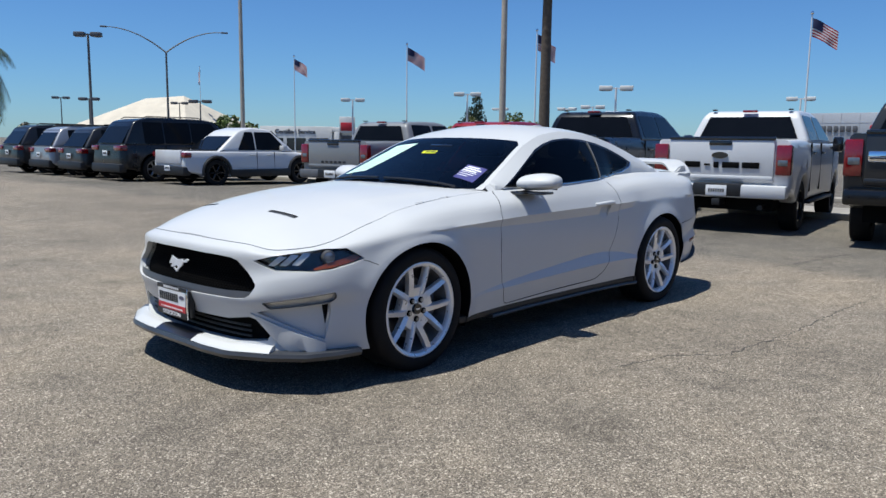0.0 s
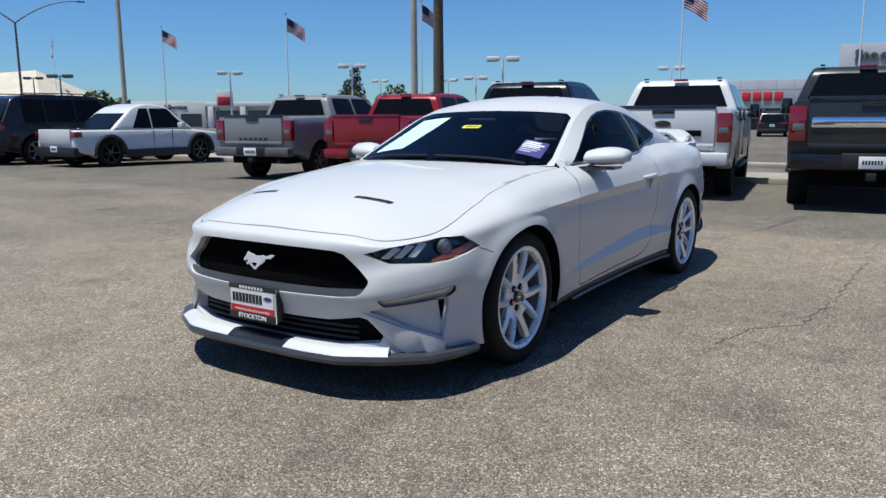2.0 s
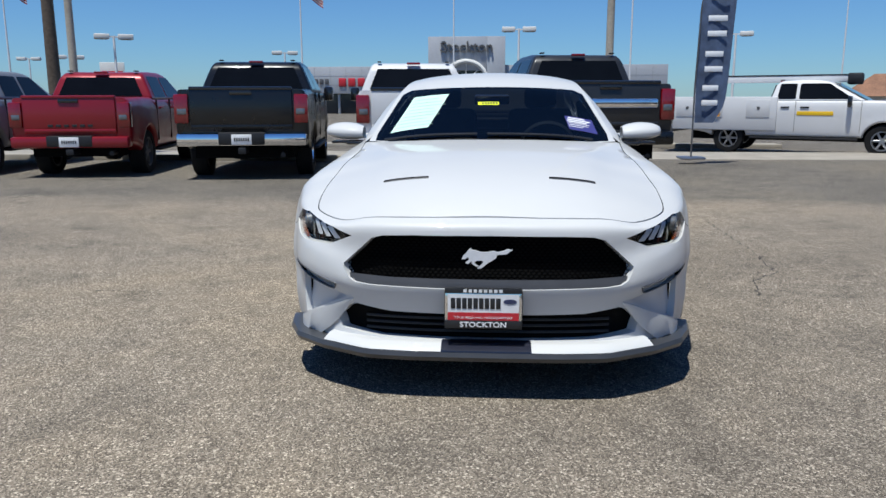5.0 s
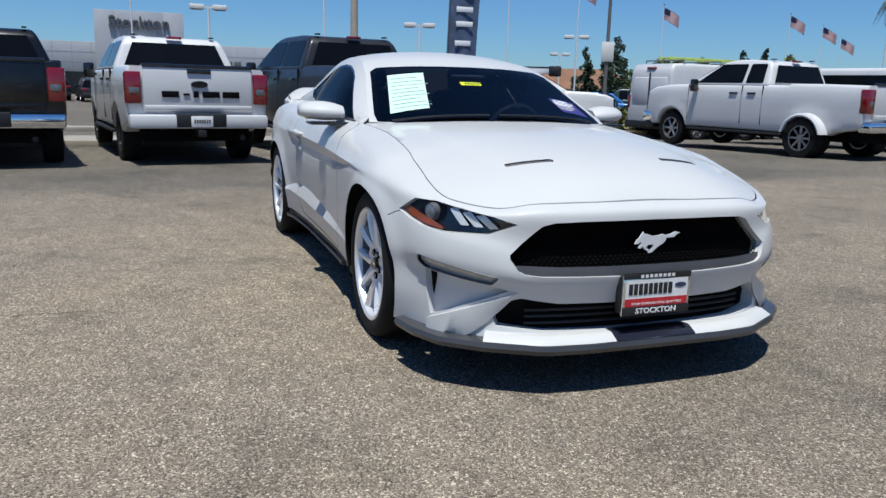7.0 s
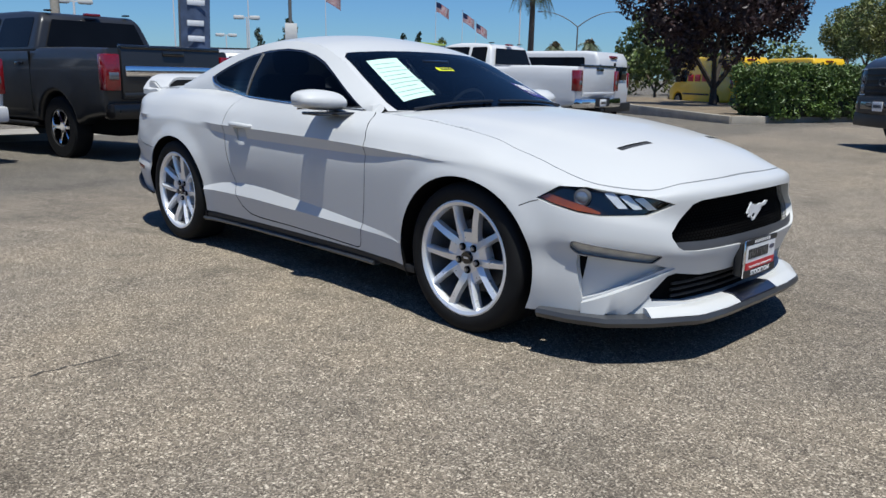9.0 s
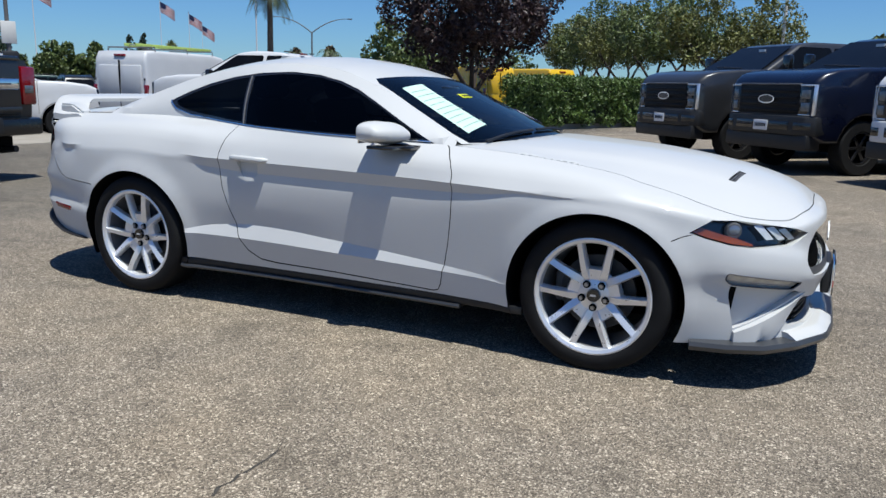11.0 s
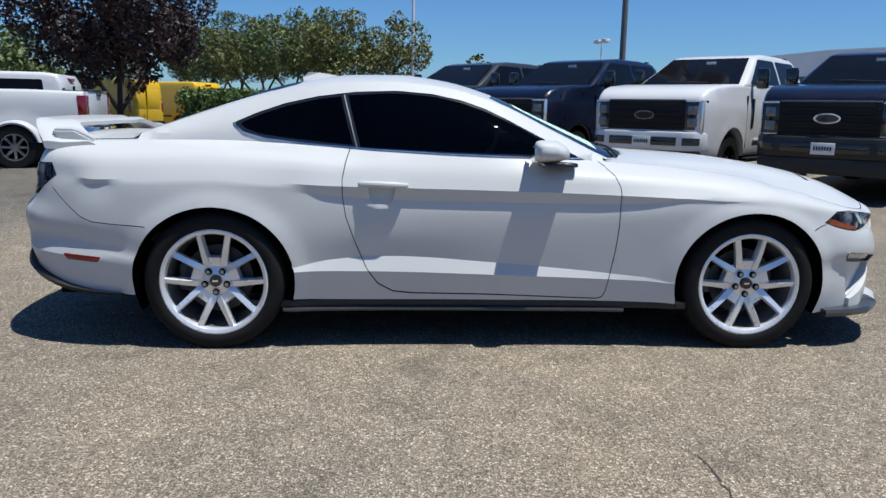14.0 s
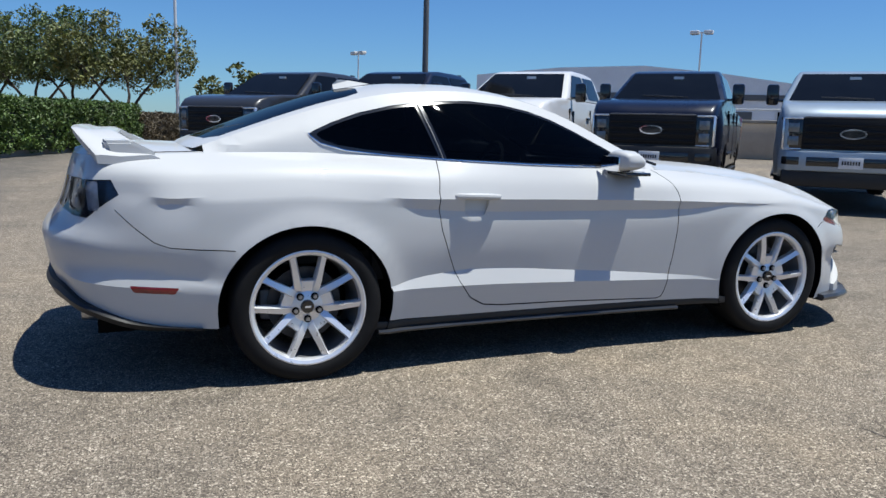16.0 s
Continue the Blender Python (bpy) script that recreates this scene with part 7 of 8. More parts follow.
part("boom_head", boxes(((4.1, 0.47, 1.88), (4.5, 0.78, 2.2)), bevel=0.06), M_BLACKPLASTIC, serv)
part("door_stripe", boxes(((3.1, -1.025, 1.05), (4.0, -1.0, 1.16)), bevel=0.004), P_YELLOW, serv)

# ---- kerbs, buildings, poles ----
def block(name, lo, hi, material, label, category="", bevel=0.02, kind="structure"):
    ob = tagged(part(name, boxes((lo, hi), bevel=bevel), material), label, category, kind=kind)
    ob.location.z = fall(lo[0])
    return ob


block("pavement", (-16.0, -32.0, -0.05), (-12.05, 2.0, 0.10), M_CONCRETE, "pale concrete apron behind the parked trucks", "pavement")
block("pavement", (-16.0, 2.0, -0.05), (-11.75, 10.6, 0.10), M_CONCRETE, "pale concrete apron under the service truck", "pavement")
block("kerb", (-12.05, -32.0, -0.05), (-11.9, 2.0, 0.13), M_CONCRETE, "low concrete kerb", "kerb")
block("kerb", (-20.6, -60.0, -0.05), (-19.9, 9.0, 0.13), M_CONCRETE, "far concrete kerb along the street", "kerb")
block("pavement", (-24.0, 14.5, -0.05), (-19.0, 24.0, 0.10), M_SOIL, "dry planting strip with weeds", "pavement")
# planting island with the hedge
isl = bmesh.new()
ring = [(-6.3, 17.9), (0.5, 31.9), (4.0, 38.0), (-6.0, 44.0), (-24.0, 34.0), (-12.2, 22.8)]
lo = [isl.verts.new((x, y, -0.25)) for x, y in ring]
hi = [isl.verts.new((x, y, 0.13)) for x, y in ring]
isl.faces.new(hi)
for k in range(6):
    isl.faces.new((lo[k], lo[(k + 1) % 6], hi[(k + 1) % 6], hi[k]))
tagged(part("planting_island", isl, M_SOIL, smooth=False), "dry planting island with a kerb", "pavement", kind="structure")
for (a, b) in (((-6.3, 17.9), (0.5, 31.9)), ((-6.3, 17.9), (-12.2, 22.8)), ((-12.2, 22.8), (-24.0, 34.0))):
    d = Vector((b[0] - a[0], b[1] - a[1], 0))
    m = pose(a[0], a[1], 0, 0, 0, math.degrees(math.atan2(d.y, d.x)))
    bm = bmesh.new()
    box(bm, (-0.05, -0.08, -0.25), (d.length + 0.05, 0.08, 0.155), 0.02)
    tagged(part("kerb", bm, M_CONCRETE), "concrete kerb round the planting island", "kerb", kind="structure").matrix_world = m

M_PANEL = mat("grey_metal_panels", (0.42, 0.43, 0.45), 0.5, 0.2, var=0.06, scale=0.4, fine=0.05, fine_scale=8)
M_JOINT = mat("panel_joint_grey", (0.33, 0.34, 0.36), 0.6, var=0.1, scale=2)
M_STUCCO = mat("white_stucco", (0.66, 0.65, 0.62), 0.85, var=0.08, scale=0.5, fine=0.06, fine_scale=20)
M_TAN = mat("tan_roof", (0.52, 0.46, 0.37), 0.8, var=0.1, scale=0.4, fine=0.08, fine_scale=5)
M_TILE = mat("clay_tile_roof", (0.21, 0.105, 0.062), 0.85, var=0.2, scale=0.8, fine=0.2, fine_scale=6)
M_SHOPGLASS = mat("shopfront_glass", (0.03, 0.035, 0.04), 0.08, var=0.3, scale=0.3)

shop = thing("showroom_building", pose(-75.0, 0, 0), "grey metal-panelled car showroom with a raised entrance tower", "building")
part("wall", boxes(((-18, -22.5, 2.05), (0, -6.9, 4.75)), ((-18, 0.8, 2.05), (0, 17.0, 4.85)), bevel=0.02), M_PANEL, shop)
for k in range(24):
    y = -22.0 + 1.63 * k
    if not -7.3 < y < 1.0:
        part("panel_joint", boxes(((-0.01, y, 2.05), (0.012, y + 0.04, 4.7))), M_JOINT, shop)
for z in (2.9, 3.8):
    part("panel_joint", boxes(((-0.01, -22.5, z), (0.012, -6.9, z + 0.04))), M_JOINT, shop)
    part("panel_joint", boxes(((-0.01, 0.8, z), (0.012, 17.0, z + 0.04))), M_JOINT, shop)
for k in range(13):
    y = -22.3 + 3.0 * k
    part("shop_window", boxes(((-0.9, y, 0.0), (-0.8, y + 2.9, 2.05))), M_SHOPGLASS, shop)
    part("column", boxes(((-0.8, y + 2.88, 0.0), (-0.4, y + 3.1, 2.1)), bevel=0.02), M_PANEL, shop)
part("tower", boxes(((-6, -6.9, 0.0), (0.8, -5.2, 7.6)), ((-6, -1.0, 0.0), (0.8, 0.8, 7.6)), ((-6, -5.2, 4.3), (0.8, -1.0, 7.6)), bevel=0.02), M_PANEL, shop)
part("entrance_glass", boxes(((-0.4, -5.2, 0.0), (-0.3, -1.0, 4.3))), M_SHOPGLASS, shop)
arc = [(0.95, -3.1 + 2.1 * math.cos(t), 3.2 + 2.0 * math.sin(t)) for t in np.linspace(0, math.pi, 17)]
link("entrance_arch", *tube([(0.95, -1.0, 0.0)] + arc + [(0.95, -5.2, 0.0)], 0.22, 8), M_STUCCO, shop)
for t in (45, 90, 135):
    link("arch_spoke", *tube([(0.9, -3.1, 3.2), (0.9, -3.1 + 1.9 * math.cos(radians(t)), 3.2 + 1.8 * math.sin(radians(t)))], 0.05, 6), M_STUCCO, shop)
lettering("town_sign", "Stockton", 1.45, facing(0.95, -3.05, 6.55, 0), M_GREY, shop, 0.12, 0.02, "dark grey raised letters")
for k in range(5):
    part("red_sign_block", boxes(((0.0, -16.2 + 0.98 * k, 2.75), (0.14, -15.45 + 0.98 * k, 3.6)), bevel=0.08), M_REDINK, shop)
for k in range(8):
    part("sign_block", boxes(((0.0, -21.5 + 0.55 * k, 3.0), (0.12, -21.1 + 0.55 * k, 3.55)), bevel=0.05), M_GREY, shop)
for k in range(3):
    part("sign_block", boxes(((0.0, 9.8 + 1.05 * k, 3.0), (0.14, 10.6 + 1.05 * k, 3.75)), bevel=0.08), M_GREY, shop)
part("sign_shield", boxes(((0.0, 8.1, 2.95), (0.14, 9.2, 3.9)), bevel=0.1), M_GREY, shop)
for k in range(4):
    part("sign_block", boxes(((0.0, 3.0 + 0.8 * k, 2.7), (0.14, 3.6 + 0.8 * k, 3.4)), bevel=0.06), M_GREY, shop)

low = thing("service_building", pose(-61.0, -84.5, 0, 0, 0, 126.5), "low white service building with square pillars", "building")
part("wall", boxes(((-5.0, 0.0, 0), (5.2, 6.0, 3.5)), ((5.2, 0.5, 0), (24.0, 5.0, 3.3)), bevel=0.03), M_STUCCO, low)
part("cornice", boxes(((5.25, -0.3, 2.75), (24.2, 0.45, 3.4)), bevel=0.03), M_STUCCO, low)
for k in range(5):
    part("pillar", boxes(((5.6 + 4.2 * k, -0.4, 0), (6.3 + 4.2 * k, 0.49, 2.75)), bevel=0.03), M_STUCCO, low)
    part("bay_opening", boxes(((6.5 + 4.2 * k, 0.44, 0), (9.5 + 4.2 * k, 0.52, 2.3))), M_GREY, low)
for k in range(3):
    part("shop_window", boxes(((-4.4 + 3.2 * k, -0.02, 0.2), (-1.7 + 3.2 * k, 0.04, 1.9))), M_SHOPGLASS, low)
lettering("service_sign", "Certified Service", 0.85, pose(0, -0.03, 2.75, 90, 0, 0), M_INK, low, 0.03, 0.01)
for x, y in ((-45.0, -54.5), (-45.0, -25.1)):
    sg = thing("pylon_sign", pose(x, y, 0, 0, 0, math.degrees(math.atan2(-y, 5 - x))), "small white sign board with a red band on posts", "sign", "small sign boards")
    part("board", boxes(((-0.08, -0.75, 2.35), (0.08, 0.75, 3.9)), bevel=0.03), M_STUCCO, sg)
    part("red_band", boxes(((0.08, -0.62, 2.55), (0.10, 0.62, 3.35)), bevel=0.01), M_REDINK, sg)
    for yy in (-0.6, 0.6):
        bm = bmesh.new()
        rod(bm, (0, yy, 0), (0, yy, 2.4), 0.06, None, 10)
        part("post", bm, M_GREY, sg)

hall = thing("pavilion_building", pose(-61.7, -131.0, 0, 0, 0, 116), "wide pavilion with a pale tan hipped roof", "building")
bm = bmesh.new()
base = [(-8, -8, 3.6), (15, -8, 3.6), (15, 14, 3.6), (-8, 14, 3.6)]
ridge = [(-1, 3, 8.8), (7, 3, 9.2)]
vs = [bm.verts.new(p) for p in base + ridge]
for f in ((0, 1, 5, 4), (1, 2, 5), (2, 3, 4, 5), (3, 0, 4), (3, 2, 1, 0)):
    bm.faces.new([vs[i] for i in f])
part("roof", bm, M_TAN, hall, smooth=False)
part("wall", boxes(((-6.5, -6.5, 0), (13.5, 12.5, 3.6))), M_STUCCO, hall)
bm = bmesh.new()
vs = [bm.verts.new(p) for p in ((-6, 14.5, 3.5), (8, 14.5, 3.5), (1, 14.5, 8.2), (1, 3, 8.5))]
for f in ((0, 1, 2), (0, 2, 3), (1, 3, 2)):
    bm.faces.new([vs[i] for i in f])
part("gable", bm, M_STUCCO, hall, smooth=False)

cot = thing("tiled_roof_building", pose(-85.0, 47.0, 0, 0, 0, 60), "low building with a brown clay-tile roof", "building")
bm = bmesh.new()
vs = [bm.verts.new(p) for p in ((-8, -4, 1.7), (9, -4, 1.7), (9, 4, 1.7), (-8, 4, 1.7), (-5, 0, 4.2), (6, 0, 4.2))]
for f in ((0, 1, 5, 4), (1, 2, 5), (2, 3, 4, 5), (3, 0, 4), (3, 2, 1, 0)):
    bm.faces.new([vs[i] for i in f])
part("roof", bm, M_TILE, cot, smooth=False)
part("wall", boxes(((-7, -3.2, 0), (8, 3.2, 1.7))), M_STUCCO, cot)

M_PALEPANEL = mat("pale_metal_panels", (0.72, 0.73, 0.75), 0.55, 0.0, var=0.06, scale=0.4, fine=0.05, fine_scale=8)
ware = thing("warehouse_building", pose(47.0, 69.0, 0, 0, 0, -31), "long pale grey warehouse with a low curved roof", "building")
bm = bmesh.new()
secs = []
for x, zt in ((-15.2, 6.7), (-6, 7.6), (3, 7.9), (11, 7.2), (18.5, 6.2)):
    secs.append([bm.verts.new((x, y, z)) for y, z in ((-0.0, 0), (0.0, zt - 1.6), (0.0, zt), (16, zt + 0.3), (16, 0))])
for a, b in zip(secs, secs[1:]):
    for i in range(4):
        bm.faces.new((a[i], a[i + 1], b[i + 1], b[i]))
bm.faces.new(secs[0])
bm.faces.new(secs[-1][::-1])
part("shell", bm, M_PALEPANEL, ware, smooth=False)
part("fascia_band", boxes(((-15.2, -0.15, 4.4), (18.5, 0.0, 5.0))), M_GREY, ware)
for k in range(5):
    part("bay_opening", boxes(((-13 + 6 * k, -0.06, 0), (-9.5 + 6 * k, 0.02, 3.2))), M_GREY, ware)
wl = thing("boundary_wall", pose(18.5, 24.5, 0, 0, 0, -45), "tan concrete boundary wall with a dark opening above", "wall", kind="structure")
part("wall", boxes(((-14, 0, 0), (18, 0.3, 1.5)), bevel=0.03), mat("tan_concrete", (0.40, 0.33, 0.25), 0.9, var=0.12, scale=1.0, fine=0.1, fine_scale=25, bump=0.003), wl)
part("coping", boxes(((-14, -0.06, 1.5), (18, 0.36, 1.62)), bevel=0.02), M_CONCRETE, wl)
part("rail", boxes(((-14, 0.1, 2.0), (18, 0.18, 2.08)), bevel=0.02), M_STUCCO, wl)
for k in range(9):
    part("rail_post", boxes(((-13.5 + 3.8 * k, 0.1, 1.6), (-13.38 + 3.8 * k, 0.2, 2.05))), M_STUCCO, wl)

M_POLE = mat("weathered_pole_paint", (0.40, 0.35, 0.28), 0.6, var=0.15, scale=2.0, fine=0.1, fine_scale=20)
M_WHITEPOLE = mat("white_pole_paint", (0.70, 0.70, 0.70), 0.45, var=0.06, scale=2)
M_DARKPOLE = mat("grey_pole_paint", (0.13, 0.125, 0.12), 0.6, var=0.15, scale=2)


def light_pole(x, y, h, label, turn=0, arm=1.1, head=M_STUCCO, shaft=M_WHITEPOLE, r=0.09):
    root = thing("light_pole", pose(x, y, 0, 0, 0, turn), label, "light pole", "parking lot light poles")
    bm = bmesh.new()
    rod(bm, (0, 0, 0), (0, 0, h - 0.1), r, r * 0.7, 12)
    part("shaft", bm, shaft, root)
    bm = bmesh.new()
    rod(bm, (0, 0, 0), (0, 0, 0.5), r * 2.4, r * 2.2, 16)
    part("footing", bm, M_CONCRETE, root)
    part("arm", boxes(((-0.04, -arm * 0.5, h - 0.2), (0.04, arm * 0.5, h - 0.12))), shaft, root)
    for s in (1, -1):
        hd = part("lamp_head", boxes(((-0.26, min(s * arm * 0.22, s * arm * 1.0), h - 0.30), (0.26, max(s * arm * 0.22, s * arm * 1.0), h)), bevel=0.04), head, root)
        part("lamp_lens", boxes(((-0.2, min(s * arm * 0.35, s * arm * 0.92), h - 0.325), (0.2, max(s * arm * 0.35, s * arm * 0.92), h - 0.30)), bevel=0.01), M_GREY, hd)
    return root


WL = "white parking lot light pole with two box lamps"
for x, y, h, turn in ((-43.3, -51.7, 5.5, 50), (-43.7, -38.0, 5.6, 41), (-41.5, -23.1, 5.4, 30), (-58.1, -35.2, 5.1, 32), (-62.7, -18.4, 5.6, 18), (-46.9, 1.4, 6.1, 0), (-49.3, 15.9, 5.9, -16), (-57.9, 33.4, 6.3, -29), (-78.0, -62.0, 6.2, 20), (-70.0, -46.0, 5.6, 10), (-75.0, 41.0, 5.6, -20)):
    light_pole(x, y, h, WL, turn)
for x, y, h, turn in ((-22.0, -85.0, 5.5, 60), (-38.0, -105.0, 7.0, 60), (-48.0, -92.0, 6.4, 50), (-36.0, -66.0, 5.4, 40), (-32.0, -82.0, 5.9, 40)):
    light_pole(x, y, h, "grey parking lot light pole with two box lamps", turn, head=M_GREY, shaft=M_DARKPOLE)
light_pole(-19.2, -51.4, 8.8, "tall grey light pole with small flood lamps", 50, 0.9, M_GREY, M_DARKPOLE, 0.11)
light_pole(41.5, 48.7, 9.2, "white light pole with two flood lamps", 40, 0.9, M_WHITEPOLE, M_WHITEPOLE)
light_pole(18.5, 70.5, 7.9, "pale light pole with two box lamps", 20, 1.0)
for x, y, r, mt, h, lab in ((-13.3, -10.2, 0.10, M_POLE, 9.0, "tall weathered tan lamp pole behind the trucks"), (-14.5, -25.3, 0.10, M_POLE, 9.0, "tall weathered tan lamp pole by the utility vehicles"), (-14.0, 2.7, 0.10, M_POLE, 9.0, "tall weathered tan lamp pole by the service truck"), (5.12, 15.19, 0.085, M_DARKPOLE, 9.5, "tall grey lamp pole behind the nose-out trucks")):
    light_pole(x, y, h, lab, 30, 1.1, M_STUCCO, mt, r)
pc = light_pole(-35.4, 22.8, 9.5, "tall grey pole with a small sign plate", -20, 1.1, M_STUCCO, M_DARKPOLE, 0.12)
part("sign_plate", boxes(((0.1, -0.35, 3.2), (0.16, 0.35, 4.3)), bevel=0.01), M_STUCCO, pc)
for x, y, h in ((0.1, 37.95, 9.5), (-57.0, 69.0, 13.0)):
    bm = bmesh.new()
    rod(bm, (0, 0, 0), (0, 0, h), 0.10, 0.06, 12)
    root = thing("white_mast", pose(x, y, 0), "slim white mast beside the trees", "pole")
    part("shaft", bm, M_WHITEPOLE, root)
    bm = bmesh.new()
    bmesh.ops.create_uvsphere(bm, u_segments=12, v_segments=8, radius=0.12, matrix=Matrix.Translation((0, 0, h)))
    part("finial", bm, M_WHITEPOLE, root)


def street_lamp(x, y, h, turn, reach):
    root = thing("street_lamp", pose(x, y, 0, 0, 0, turn), "street lamp with two long curved arms", "street lamp", "street lamps")
    bm = bmesh.new()
    rod(bm, (0, 0, 0), (0, 0, h), 0.16, 0.11, 12)
    part("shaft", bm, M_DARKPOLE, root)
    for s in (1, -1):
        pts = [(0, s * reach * t, h + 2.9 * (1 - (1 - t) ** 2.0) * reach / 7.0) for t in np.linspace(0, 1, 10)]
        link("arm", *tube(pts, [0.09 - 0.04 * t for t in np.linspace(0, 1, 10)], 8), M_DARKPOLE, root)
        part("lamp_head", boxes(((-0.15, min(s * reach, s * (reach + 0.8)), pts[-1][2] - 0.1), (0.15, max(s * reach, s * (reach + 0.8)), pts[-1][2] + 0.08)), bevel=0.04), M_GREY, root)


street_lamp(-44.1, -87.7, 12.1, 62, 6.6)
street_lamp(-71.9, 101.0, 9.4, -55, 5.6)

M_FLAGRED, M_FLAGBLUE = mat("flag_red", (0.30, 0.012, 0.022), 0.8, var=0.1, scale=4), mat("flag_blue", (0.010, 0.016, 0.065), 0.8, var=0.1, scale=4)
M_FLAGWHITE = mat("flag_white", (0.58, 0.58, 0.58), 0.8, var=0.08, scale=4)


def flag_cloth(u, v, size):
    """Point of the flying cloth: u along the fly, v down the hoist, 0 to 1."""
    L, Hh = size * 1.7, size
    droop = 0.62 * u ** 1.2
    return (0.22 * L * u * math.sin(5.2 * u + 1.0) * 0.6 + 0.05 * math.sin(9 * u + 3 * v), L * u * 0.78, -Hh * v - L * droop * 0.75)


def flag_pole(x, y, h, size=1.35, flag=True, turn=0, thick=0.07):
    root = thing("flagpole", pose(x, y, 0, 0, 0, turn), "tall white flagpole flying a striped flag" if flag else "tall white flagpole seen without its flag", "flagpole", "flagpoles")
    bm = bmesh.new()
    rod(bm, (0, 0, 0), (0, 0, h), thick, thick * 0.55, 10)
    part("mast", bm, M_WHITEPOLE, root)
    bm = bmesh.new()
    bmesh.ops.create_uvsphere(bm, u_segments=10, v_segments=8, radius=0.11, matrix=Matrix.Translation((0, 0, h + 0.08)))
    part("finial", bm, M_CHROME, root)
    if not flag:
        return
    cloth = None
    for k in range(13):
        v, f = [], []
        for j in (k / 13, (k + 1) / 13):
            v += [tuple(np.array(flag_cloth(u, j, size)) + (0, thick, h - 0.25)) for u in np.linspace(0, 1, 13)]
        f = [(i, i + 1, 14 + i, 13 + i) for i in range(12)]
        ob = link("stripe", v, f, M_FLAGRED if k % 2 == 0 else M_FLAGWHITE, cloth or root)
    v = []
    for j in np.linspace(0, 7 / 13, 4):
        v += [tuple(np.array(flag_cloth(u, j, size)) + (0.012, thick, h - 0.25)) for u in np.linspace(0, 0.4, 6)]
    v += [(a - 0.024, b, c) for a, b, c in v]
    f = [(r * 6 + i, r * 6 + i + 1, (r + 1) * 6 + i + 1, (r + 1) * 6 + i) for r in range(3) for i in range(5)]
    link("canton", v, f + [tuple(q + 24 for q in p)[::-1] for p in f], M_FLAGBLUE, root)


for x, y, h, sz, tn in ((-68.0, -121.3, 14.0, 2.2, 150), (-50.2, -69.9, 11.0, 1.75, 20), (-44.5, -45.8, 10.0, 1.6, 40), (-43.5, -31.1, 9.8, 1.6, 60), (-47.9, -13.2, 9.8, 1.6, 20), (-54.1, 31.3, 10.5, 1.6, -60), (-75.1, 54.4, 11.5, 1.9, -50), (-90.0, 87.2, 13.4, 2.2, -45), (-99.0, 102.7, 13.1, 2.3, -45), (-125.4, 134.6, 13.9, 2.8, -45)):
    flag_pole(x, y, h, sz * 0.70, True, tn)
for x, y, h in ((-53.5, -3.2, 10.5), (-47.4, 8.7, 10.5), (-55.3, 25.5, 10.5)):
    flag_pole(x, y, h, 1.6, False)

# feather banner on a bent staff
ban = thing("feather_banner", pose(-11.35, 4.1, fall(-11.4) + 0.10), "tall dark blue feather banner with white block marks", "banner")
staff = [(0, 0, 0), (0, 0.0, 1.5), (0, 0.04, 3.0), (0, 0.14, 3.9), (0, 0.36, 4.4), (0, 0.62, 4.45)]
link("staff", *tube(staff, 0.02, 6), M_GREY, ban)
bm = bmesh.new()
box(bm, (-0.25, -0.25, 0.0), (0.25, 0.25, 0.05), 0.02)
part("ground_plate", bm, M_STEEL, ban)
left = pchip((0.75, 1.5, 3.0, 3.9, 4.4), (0.02, 0.02, 0.05, 0.15, 0.37))
right = pchip((0.75, 1.2, 3.0, 3.9, 4.4), (0.40, 0.62, 0.72, 0.74, 0.62))
zs = np.linspace(0.75, 4.38, 24)
v, f = [], []
for z in zs:
    for t in np.linspace(0, 1, 7):
        y = left(z) + (right(z) - left(z)) * t
        v.append((0.03 * math.sin(6 * t + 2.2 * z), float(y), float(z)))
f = [(j * 7 + i, j * 7 + i + 1, (j + 1) * 7 + i + 1, (j + 1) * 7 + i) for j in range(23) for i in range(6)]
cloth = link("banner_cloth", v, f, mat("navy_banner_cloth", (0.07, 0.10, 0.17), 0.6, var=0.35, scale=3.0, fine=0.1, fine_scale=30), ban)
for z, y0, y1 in ((1.10, 0.14, 0.46), (1.78, 0.16, 0.52), (2.48, 0.18, 0.56), (3.20, 0.22, 0.58)):
    part("white_mark", boxes(((0.035, y0, z), (0.042, y1, z + 0.11)), bevel=0.003), M_WHITEINK, cloth)
    part("white_mark", boxes(((0.035, y0, z + 0.30), (0.042, y1, z + 0.41)), bevel=0.003), M_WHITEINK, cloth)

# blue cone-shaped wheel chock by the nose-out trucks
bm = bmesh.new()
box(bm, (7.75, 7.45, 0.0), (8.35, 7.8, 0.12), 0.03)
ck = tagged(part("wheel_chock", bm, mat("blue_plastic", (0.01, 0.04, 0.32), 0.4, var=0.1, scale=10)), "blue plastic ramp lying on the asphalt", "ramp")

